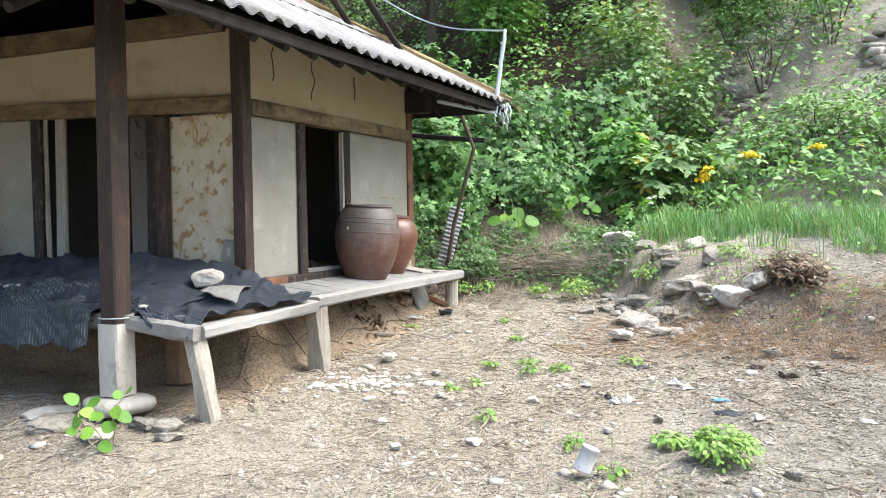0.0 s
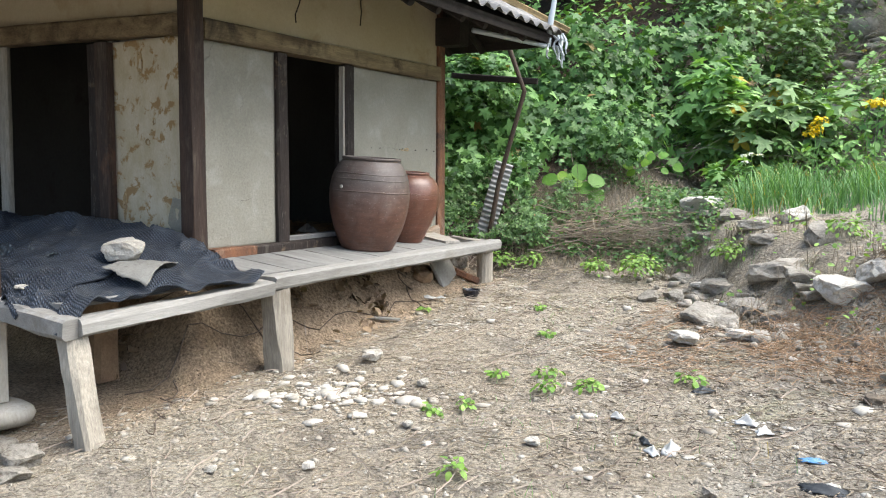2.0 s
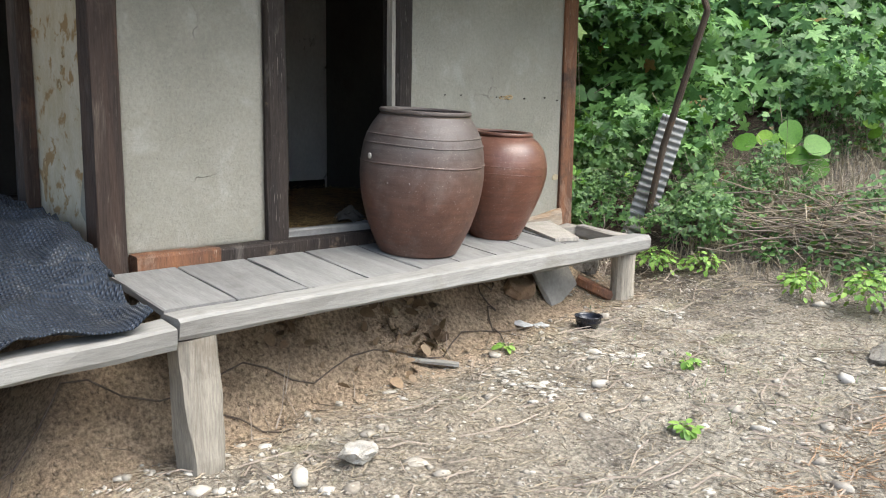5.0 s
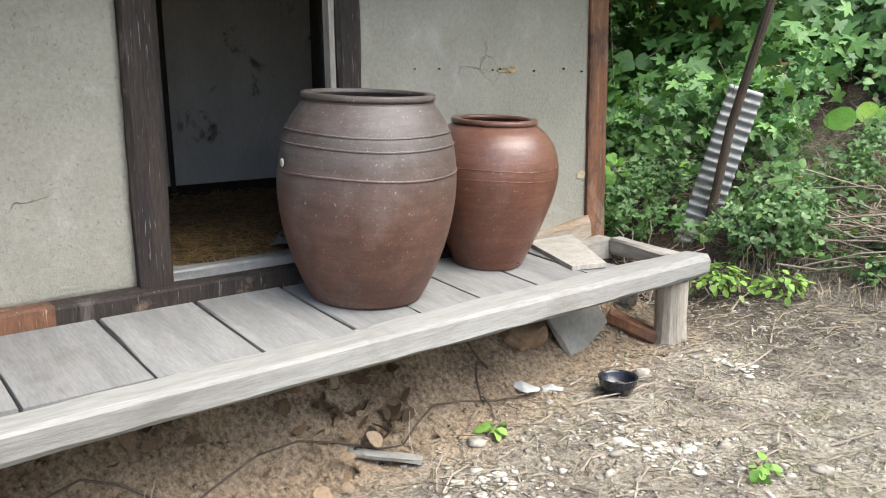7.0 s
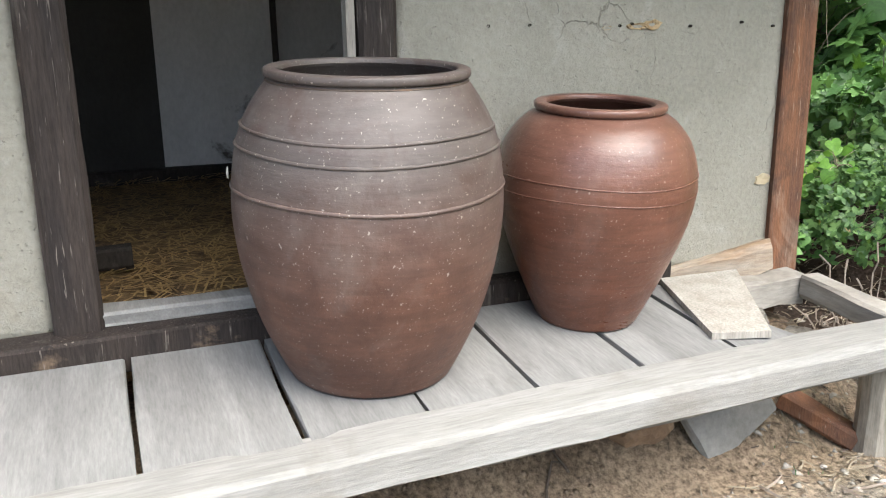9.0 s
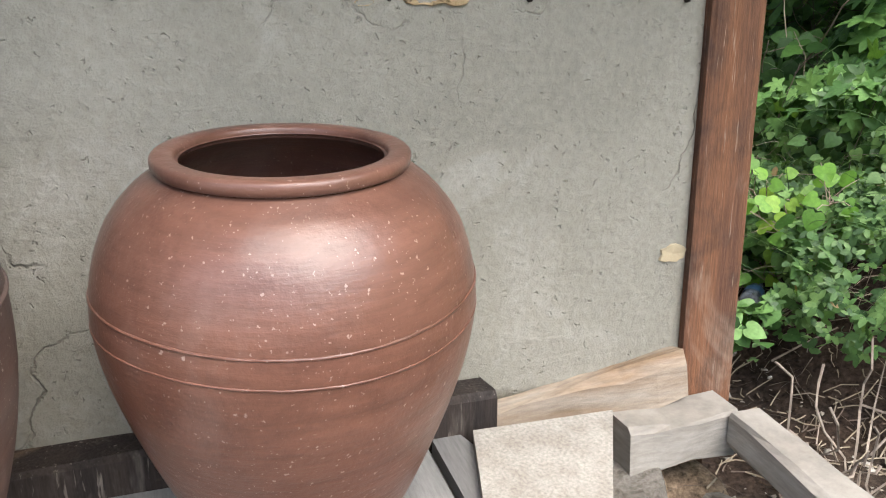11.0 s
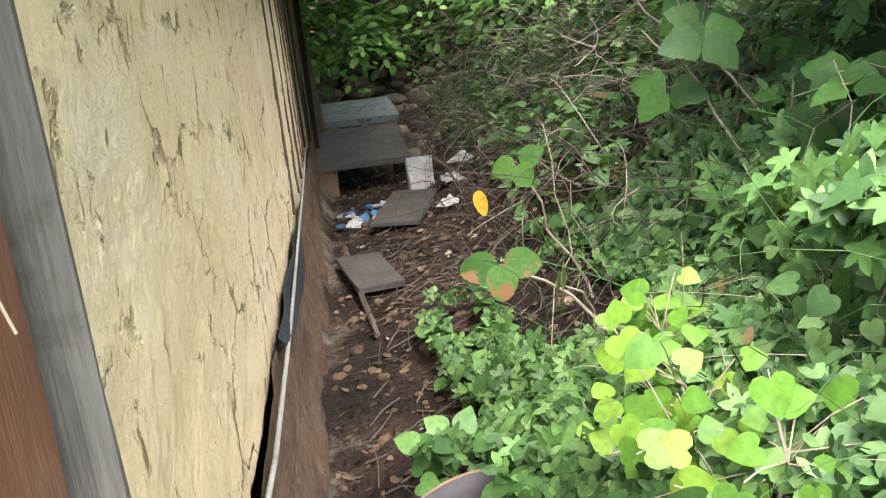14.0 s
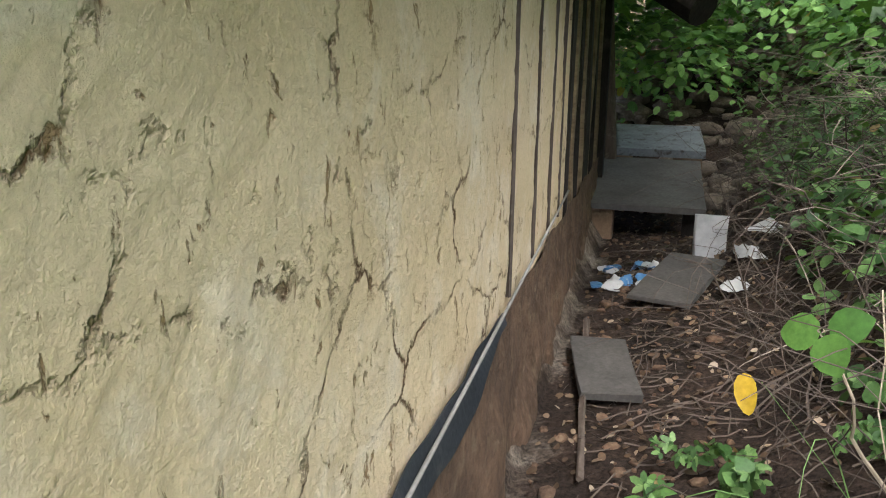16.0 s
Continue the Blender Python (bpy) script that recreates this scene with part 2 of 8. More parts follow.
def mortar_mat():
    """Grey trowelled mortar: cloudy tone, long trowel drags, grit pits and hair cracks."""
    m, nt, bsdf = tree_of("grey_mortar")
    co = mapped(nt)
    col = mixed(nt, stepped(nt, noised(nt, co, 1.2, 5, 0.6, 0.4), 0.35, 0.65), (0.305, 0.288, 0.24), (0.242, 0.229, 0.187))
    col = mixed(nt, stepped(nt, noised(nt, co, 3.4, 6, 0.65, 0.8), 0.54, 0.74, 0, 0.75), col, (0.37, 0.352, 0.305))
    col = mixed(nt, stepped(nt, noised(nt, co, 0.9, 6, 0.7, 1.2), 0.57, 0.70, 0, 0.5), col, (0.245, 0.215, 0.16))
    drag = noised(nt, mapped(nt, (1, 2.2, 7.5)), 2.6, 5, 0.6, 1.1)
    fine = noised(nt, co, 55, 6, 0.7)
    cell = node(nt, "ShaderNodeTexVoronoi", Scale=70.0)
    warp = nt.nodes.new("ShaderNodeVectorMath")
    warp.operation = "MULTIPLY_ADD"
    warp.inputs[1].default_value = (0.03, 0.03, 0.03)
    grain = nt.nodes.new("ShaderNodeTexNoise")
    grain.inputs["Scale"].default_value = 60.0
    nt.links.new(co, grain.inputs["Vector"])
    nt.links.new(grain.outputs["Color"], warp.inputs[0])
    nt.links.new(co, warp.inputs[2])
    nt.links.new(warp.outputs[0], cell.inputs["Vector"])
    pick = nt.nodes.new("ShaderNodeSeparateColor")
    nt.links.new(cell.outputs["Color"], pick.inputs[0])
    pit = nt.nodes.new("ShaderNodeMath")
    pit.operation = "MULTIPLY"
    nt.links.new(stepped(nt, cell.outputs["Distance"], 0.16, 0.34, 1, 0), pit.inputs[0])
    nt.links.new(stepped(nt, pick.outputs[0], 0.86, 0.90), pit.inputs[1])
    push = nt.nodes.new("ShaderNodeTexNoise")
    push.inputs["Scale"].default_value, push.inputs["Detail"].default_value = 4.0, 6.0
    nt.links.new(co, push.inputs["Vector"])
    bent = nt.nodes.new("ShaderNodeVectorMath")
    bent.operation = "MULTIPLY_ADD"
    bent.inputs[1].default_value = (0.3, 0.3, 0.3)
    nt.links.new(push.outputs["Color"], bent.inputs[0])
    nt.links.new(co, bent.inputs[2])
    web = node(nt, "ShaderNodeTexVoronoi", Scale=1.7)
    web.feature = "DISTANCE_TO_EDGE"
    nt.links.new(bent.outputs[0], web.inputs["Vector"])
    hair = nt.nodes.new("ShaderNodeMath")
    hair.operation = "MULTIPLY"
    nt.links.new(stepped(nt, web.outputs["Distance"], 0.001, 0.006, 1, 0), hair.inputs[0])
    nt.links.new(stepped(nt, noised(nt, co, 1.6, 4, 0.6), 0.54, 0.64), hair.inputs[1])
    col = mixed(nt, stepped(nt, pit.outputs[0], 0, 1, 0, 0.12), col, (0.14, 0.128, 0.10))
    col = mixed(nt, stepped(nt, hair.outputs[0], 0, 1, 0, 0.5), col, (0.13, 0.115, 0.09))
    tone = nt.nodes.new("ShaderNodeCombineColor")
    v = stepped(nt, fine, 0.28, 0.72, 0.86, 1.12)
    for k in range(3):
        nt.links.new(v, tone.inputs[k])
    col = mixed(nt, 1.0, col, tone.outputs[0], "MULTIPLY")
    nt.links.new(col, bsdf.inputs["Base Color"])
    bsdf.inputs["Roughness"].default_value = 0.95
    bsdf.inputs["Specular IOR Level"].default_value = 0.2
    total = fine
    for fac, w in ((drag, 0.7), (noised(nt, co, 9, 4, 0.55), 1.0), (pit.outputs[0], -0.7), (hair.outputs[0], -1.2)):
        ma = nt.nodes.new("ShaderNodeMath")
        ma.operation = "MULTIPLY_ADD"
        ma.inputs[1].default_value = w
        nt.links.new(fac, ma.inputs[0])
        nt.links.new(total, ma.inputs[2])
        total = ma.outputs[0]
    bumped(nt, bsdf, total, 0.8, 0.008)
    return m


M_GREY = mortar_mat()
M_CREAM = surf("cream_lime_plaster", (0.46, 0.395, 0.275), (0.40, 0.335, 0.215), (0.31, 0.235, 0.13), (1, 1, 1), 1.1, 45, (0.56, 0.74), 0.95, 0.25, 0.004, 0.0, 0.1)
M_PEEL = surf("peeling_lime_wash", (0.53, 0.475, 0.365), (0.45, 0.38, 0.255), (0.32, 0.21, 0.10), (1.6, 1.6, 1), 4.6, 40, (0.545, 0.60), 0.95, 0.5, 0.006, 0.0, 0.14)


def clay_mat():
    """Straw-coloured clay with brown crazed cracks and crumbled spots."""
    m, nt, bsdf = tree_of("straw_coloured_clay")
    co = mapped(nt, (1, 1, 1))
    col = mixed(nt, stepped(nt, noised(nt, co, 1.8, 5), 0.35, 0.65), (0.68, 0.555, 0.35), (0.62, 0.485, 0.285))
    col = mixed(nt, stepped(nt, noised(nt, co, 5, 5, 0.65, 0.5), 0.5, 0.72), col, (0.72, 0.62, 0.45))
    lines = []
    for scale, width, where, lo, shape in ((2.5, 0.026, 2.6, 0.50, (0.85, 1, 1.2)), (5.2, 0.030, 3.6, 0.53, (1.25, 1, 0.9))):
        bent = nt.nodes.new("ShaderNodeTexNoise")
        bent.inputs["Scale"].default_value, bent.inputs["Detail"].default_value, bent.inputs["Roughness"].default_value = 5.5, 7.0, 0.64
        nt.links.new(co, bent.inputs["Vector"])
        push = nt.nodes.new("ShaderNodeVectorMath")
        push.operation = "MULTIPLY_ADD"
        push.inputs[1].default_value = (0.26, 0.26, 0.26)
        nt.links.new(bent.outputs["Color"], push.inputs[0])
        nt.links.new(mapped(nt, shape), push.inputs[2])
        cell = node(nt, "ShaderNodeTexVoronoi", Scale=scale)
        cell.feature = "DISTANCE_TO_EDGE"
        nt.links.new(push.outputs[0], cell.inputs["Vector"])
        thin = stepped(nt, cell.outputs["Distance"], width * 0.25, width, 1, 0)
        mask = stepped(nt, noised(nt, co, where, 6, 0.7), lo, lo + 0.12)
        mu = nt.nodes.new("ShaderNodeMath")
        mu.operation = "MULTIPLY"
        nt.links.new(thin, mu.inputs[0])
        nt.links.new(mask, mu.inputs[1])
        lines.append(mu.outputs[0])
    crumbs = stepped(nt, noised(nt, mapped(nt, (1.35, 1, 0.75)), 15, 6, 0.70, 0.5), 0.615, 0.67)
    for k, fac in enumerate((lines[0], lines[1], crumbs)):
        sc = stepped(nt, fac, 0, 1, 0, (0.95, 0.7, 0.8)[k])
        col = mixed(nt, sc, col, ((0.11, 0.058, 0.022), (0.24, 0.15, 0.06), (0.23, 0.13, 0.045))[k])
    fine = noised(nt, co, 70, 6, 0.7)
    tone = nt.nodes.new("ShaderNodeCombineColor")
    v = stepped(nt, fine, 0.3, 0.7, 0.86, 1.1)
    for k in range(3):
        nt.links.new(v, tone.inputs[k])
    col = mixed(nt, 1.0, col, tone.outputs[0], "MULTIPLY")
    nt.links.new(col, bsdf.inputs["Base Color"])
    bsdf.inputs["Roughness"].default_value = 0.95
    bsdf.inputs["Specular IOR Level"].default_value = 0.15
    total = fine
    for fac, w in ((lines[0], -2.6), (lines[1], -1.3), (crumbs, -1.8), (noised(nt, co, 7, 4, 0.5), 1.4)):
        ma = nt.nodes.new("ShaderNodeMath")
        ma.operation = "MULTIPLY_ADD"
        ma.inputs[1].default_value = w
        nt.links.new(fac, ma.inputs[0])
        nt.links.new(total, ma.inputs[2])
        total = ma.outputs[0]
    bumped(nt, bsdf, total, 0.8, 0.010)
    return m


M_CLAY = clay_mat()
M_EARTH = surf("brown_packed_earth", (0.25, 0.165, 0.10), (0.17, 0.11, 0.068), (0.32, 0.23, 0.145), (1, 1, 1), 4, 50, (0.55, 0.7), 0.95, 0.6, 0.012, 0.1, 0.3)
M_DARKEARTH = surf("dark_crumbling_earth", (0.20, 0.125, 0.075), (0.115, 0.073, 0.046), (0.23, 0.165, 0.10), (1, 1, 1), 6, 28, (0.55, 0.68), 0.95, 1.0, 0.03, 0.1, 0.5)
M_FILLET = surf("grey_weathered_pole", (0.155, 0.148, 0.13), (0.10, 0.094, 0.082), (0.04, 0.034, 0.027), (14, 14, 0.8), 1.6, 14, (0.56, 0.70), 0.9, 0.7, 0.004, 0.0, 0.45)
M_CLOD = surf("grey_brown_clods", (0.21, 0.17, 0.125), (0.13, 0.105, 0.08), (0.30, 0.25, 0.19), (1, 1, 1), 8, 40, (0.55, 0.7), 0.95, 0.9, 0.02, 0.2, 0.4)
M_ROOF = surf("grey_cement_sheet", (0.27, 0.26, 0.245), (0.19, 0.18, 0.165), (0.15, 0.13, 0.11), (1, 1, 1), 2.5, 30, (0.56, 0.72), 0.9, 0.5, 0.004, 0.12, 0.35)
M_SHEET = surf("pale_grey_cement_sheet", (0.31, 0.31, 0.30), (0.24, 0.24, 0.228), (0.15, 0.14, 0.125), (1, 1, 1), 4, 40, (0.56, 0.72), 0.95, 0.4, 0.003, 0.0, 0.2, True, 0.15)
M_ROOF_MOSS = surf("brown_mossy_ridge_cover", (0.33, 0.24, 0.12), (0.25, 0.19, 0.10), (0.14, 0.12, 0.06), (1, 1, 1), 3, 30, (0.55, 0.7), 0.95, 0.5, 0.01, 0.1, 0.3)
M_STONE = surf("pale_grey_stone", (0.36, 0.33, 0.28), (0.26, 0.235, 0.195), (0.15, 0.125, 0.095), (1, 1, 1), 4, 24, (0.52, 0.68), 0.9, 0.9, 0.02, 0.25, 0.4, False)
M_WHITE = surf("chalky_white_stone", (0.56, 0.53, 0.47), (0.44, 0.405, 0.345), (0.28, 0.24, 0.18), (1, 1, 1), 5, 24, (0.55, 0.72), 0.9, 0.9, 0.015, 0.18, 0.3, False)
M_BARK = surf("grey_brown_bark", (0.13, 0.10, 0.075), (0.085, 0.065, 0.05), (0.2, 0.17, 0.13), (1, 1, 0.3), 6, 30, (0.58, 0.7), 0.9, 0.6, 0.01, 0.2, 0.4)
M_DRY = surf("dry_stems", (0.34, 0.285, 0.20), (0.24, 0.195, 0.135), (0.42, 0.37, 0.29), (1, 1, 1), 5, 40, (0.55, 0.7), 0.9, 0.2, 0.004, 0.2, 0.3)
M_TWIG = surf("grey_dead_twigs", (0.30, 0.25, 0.20), (0.20, 0.16, 0.125), (0.12, 0.09, 0.07), (1, 1, 1), 6, 40, (0.55, 0.7), 0.9, 0.2, 0.004, 0.2, 0.3)
M_DARKTWIG = surf("dark_dead_twigs", (0.11, 0.085, 0.065), (0.075, 0.058, 0.045), (0.17, 0.14, 0.11), (1, 1, 1), 6, 40, (0.6, 0.75), 0.9, 0.2, 0.004, 0.2, 0.3)
M_STRAW = surf("trodden_straw", (0.17, 0.11, 0.05), (0.11, 0.07, 0.035), (0.06, 0.04, 0.025), (1, 1, 1), 9, 60, (0.5, 0.65), 0.9, 0.6, 0.01, 0.2, 0.5)
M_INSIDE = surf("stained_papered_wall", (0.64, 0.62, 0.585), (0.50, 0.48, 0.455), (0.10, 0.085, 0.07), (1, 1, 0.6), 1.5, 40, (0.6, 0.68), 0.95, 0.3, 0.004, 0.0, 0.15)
# Darker copy of the inner wall paper; the unlit room's shade in its colour.
M_INSIDE_SHADE = surf("shade_dark_papered_wall", (0.05, 0.047, 0.043), (0.032, 0.03, 0.027), (0.03, 0.026, 0.022), (1, 1, 0.6), 1.5, 40, (0.6, 0.68), 0.95, 0.3, 0.004, 0.0, 0.15)
M_DARKWOOD = surf("blackened_wood", (0.035, 0.028, 0.022), (0.022, 0.018, 0.015), (0.06, 0.05, 0.04), (3, 3, 1), 3, 20, (0.6, 0.7), 0.9, 0.4, 0.005, 0.2, 0.4)
M_BOARD = surf("grey_dusty_board", (0.27, 0.26, 0.235), (0.21, 0.20, 0.175), (0.14, 0.11, 0.08), (1, 1, 1), 4, 40, (0.6, 0.74), 0.9, 0.35, 0.004, 0.2, 0.25)
M_SLATE = surf("dull_grey_slab", (0.105, 0.10, 0.088), (0.075, 0.07, 0.062), (0.06, 0.048, 0.036), (1, 1, 1), 4, 40, (0.6, 0.74), 0.9, 0.35, 0.004, 0.2, 0.3)
M_SLATE_BLUE = surf("blue_grey_flaking_slab", (0.19, 0.21, 0.215), (0.14, 0.155, 0.16), (0.07, 0.065, 0.055), (1, 1, 1), 6, 40, (0.55, 0.66), 0.9, 0.5, 0.006, 0.1, 0.3)
M_PIPE = surf("rusty_dark_pipe", (0.10, 0.075, 0.055), (0.07, 0.05, 0.04), (0.17, 0.10, 0.055), (1, 1, 1), 6, 50, (0.55, 0.7), 0.7, 0.3, 0.002, 0.1, 0.3)
M_PVC = surf("pale_plastic", (0.50, 0.54, 0.56), (0.42, 0.46, 0.48), (0.3, 0.3, 0.28), (1, 1, 1), 5, 30, (0.6, 0.75), 0.5, 0.1, 0.002, 0.1, 0.1)
M_BOWL = surf("glossy_black_plastic", (0.012, 0.013, 0.018), (0.016, 0.017, 0.022), (0.05, 0.045, 0.04), (1, 1, 1), 8, 60, (0.7, 0.8), 0.25, 0.1, 0.001, 0.0, 0.1, True, 0.5)
M_TUB = surf("dusty_grey_rubber", (0.070, 0.063, 0.063), (0.048, 0.044, 0.044), (0.13, 0.11, 0.10), (1, 1, 1), 5, 40, (0.6, 0.75), 0.7, 0.2, 0.002, 0.0, 0.2)
M_TUBRIM = surf("worn_orange_brown_rim", (0.22, 0.14, 0.09), (0.15, 0.10, 0.07), (0.09, 0.07, 0.055), (1, 1, 1), 8, 40, (0.6, 0.75), 0.8, 0.2, 0.002, 0.0, 0.2)
M_BLUE = surf("blue_plastic_scrap", (0.05, 0.14, 0.28), (0.08, 0.2, 0.36), (0.3, 0.35, 0.4), (1, 1, 1), 9, 30, (0.6, 0.7), 0.4, 0.2, 0.004, 0.1, 0.2)
M_WHITEPLAST = surf("white_plastic_scrap", (0.50, 0.50, 0.48), (0.38, 0.38, 0.36), (0.22, 0.2, 0.17), (1, 1, 1), 9, 30, (0.62, 0.75), 0.5, 0.3, 0.006, 0.05, 0.1)
M_HOLE = surf("broken_clay_hole", (0.44, 0.33, 0.19), (0.30, 0.21, 0.11), (0.10, 0.07, 0.04), (1, 1, 1), 20, 80, (0.56, 0.66), 0.95, 0.8, 0.01, 0.1, 0.3)
M_SHEETDARK = surf("black_sheeting", (0.03, 0.035, 0.04), (0.02, 0.024, 0.028), (0.07, 0.07, 0.07), (1, 1, 1), 5, 60, (0.6, 0.75), 0.6, 0.3, 0.003, 0.0, 0.2)


def glaze_mat(name, low, high, split, dust, rough=0.38):
    """Glazed earthenware: two tones by height, dust freckles, a soft sheen."""
    m, nt, bsdf = tree_of(name)
    co = mapped(nt, (1, 1, 1), False)
    sep = nt.nodes.new("ShaderNodeSeparateXYZ")
    nt.links.new(co, sep.inputs[0])
    n1 = noised(nt, co, 3.5, 5, 0.6)
    add = nt.nodes.new("ShaderNodeMath")
    add.operation = "MULTIPLY_ADD"
    add.inputs[1].default_value = 0.25
    nt.links.new(n1, add.inputs[0])
    nt.links.new(sep.outputs[2], add.inputs[2])
    col = mixed(nt, stepped(nt, add.outputs[0], split - 0.1, split + 0.25), low, high)
    stretch = mapped(nt, (2, 2, 14), False)
    n2 = noised(nt, stretch, 2.5, 6, 0.7)
    tone = nt.nodes.new("ShaderNodeCombineColor")
    v = stepped(nt, n2, 0.3, 0.7, 0.72, 1.2)
    for k in range(3):
        nt.links.new(v, tone.inputs[k])
    col = mixed(nt, 1.0, col, tone.outputs[0], "MULTIPLY")
    for scale, lo, much in ((85, 0.70, 0.5), (160, 0.685, 0.45)):
        speck = noised(nt, co, scale, 2, 0.5)
        col = mixed(nt, stepped(nt, speck, lo, lo + 0.04, 0, much), col, (min(1, dust[0] * 1.5), min(1, dust[1] * 1.5), min(1, dust[2] * 1.5)))
    blot = noised(nt, co, 6, 6, 0.7, 0.6)
    col = mixed(nt, stepped(nt, blot, 0.48, 0.70, 0, 0.7), col, (low[0] * 0.45, low[1] * 0.45, low[2] * 0.5))
    film = noised(nt, co, 2.2, 6, 0.7, 0.5)
    col = mixed(nt, stepped(nt, film, 0.5, 0.8, 0, 0.3), col, dust)
    nt.links.new(col, bsdf.inputs["Base Color"])
    nt.links.new(stepped(nt, film, 0.35, 0.8, rough, rough + 0.2), bsdf.inputs["Roughness"])
    bsdf.inputs["Specular IOR Level"].default_value = 0.5
    lump = nt.nodes.new("ShaderNodeMath")
    lump.operation = "MULTIPLY_ADD"
    lump.inputs[1].default_value = 1.6
    nt.links.new(noised(nt, co, 13, 5, 0.65), lump.inputs[0])
    nt.links.new(n2, lump.inputs[2])
    bumped(nt, bsdf, lump.outputs[0], 0.25, 0.007)
    return m


M_JAR_A = glaze_mat("dull_brown_glaze", (0.118, 0.055, 0.036), (0.096, 0.077, 0.068), 0.52, (0.36, 0.32, 0.28), 0.50)
M_JAR_B = glaze_mat("red_brown_glaze", (0.15, 0.058, 0.034), (0.15, 0.072, 0.050), 0.45, (0.34, 0.26, 0.22), 0.27)

M_LEAF_HOP = leaf_mat("hop_leaf_green", (0.032, 0.080, 0.018), (0.075, 0.170, 0.044), (0.160, 0.300, 0.080), (0.22, 0.15, 0.05), dry=0.006)
M_LEAF_KUDZU = leaf_mat("broad_leaf_green", (0.034, 0.088, 0.018), (0.054, 0.132, 0.026), (0.085, 0.185, 0.036), dry=0.0, island=False)
M_LEAF_BROWNED = leaf_mat("browned_broad_leaf", (0.05, 0.125, 0.024), (0.075, 0.165, 0.034), (0.10, 0.205, 0.042), dry=0.0, island=False, blotch=(0.24, 0.13, 0.06))
M_LEAF_HEART = leaf_mat("yellow_green_leaf", (0.080, 0.190, 0.022), (0.125, 0.275, 0.032), (0.215, 0.365, 0.042), dry=0.0, island=False)
M_LEAF_SMALL = leaf_mat("small_leaf_green", (0.034, 0.078, 0.024), (0.078, 0.158, 0.044), (0.165, 0.280, 0.092), (0.20, 0.14, 0.06), dry=0.008)
M_LEAF_FAR = leaf_mat("hillside_leaf_green", (0.062, 0.155, 0.036), (0.170, 0.325, 0.088), (0.31, 0.52, 0.16), dry=0.015)
M_LEAF_PALE = leaf_mat("grey_green_leaf", (0.092, 0.163, 0.062), (0.171, 0.275, 0.106), (0.276, 0.400, 0.175), dry=0.02)
M_LEAF_TREE = leaf_mat("dark_tree_green", (0.065, 0.150, 0.039), (0.145, 0.305, 0.078), (0.27, 0.50, 0.14), dry=0.005)
M_GRASS = leaf_mat("meadow_grass", (0.075, 0.165, 0.06), (0.125, 0.26, 0.09), (0.21, 0.37, 0.15), dry=0.05)
M_WEED = leaf_mat("bright_weed_green", (0.10, 0.20, 0.04), (0.17, 0.30, 0.055), (0.26, 0.39, 0.09), dry=0.0)
M_DRYLEAF = leaf_mat("dry_leaf_brown", (0.07, 0.045, 0.028), (0.13, 0.085, 0.05), (0.24, 0.17, 0.11), (0.35, 0.28, 0.2), 0.1, 0.15)
M_YELLOW = leaf_mat("yellow_petal", (0.6, 0.42, 0.01), (0.7, 0.5, 0.01), (0.75, 0.58, 0.02), dry=0.0)
M_GOLDLEAF = leaf_mat("yellowed_leaf", (0.40, 0.26, 0.02), (0.43, 0.29, 0.02), (0.45, 0.31, 0.03), dry=0.0, island=False)


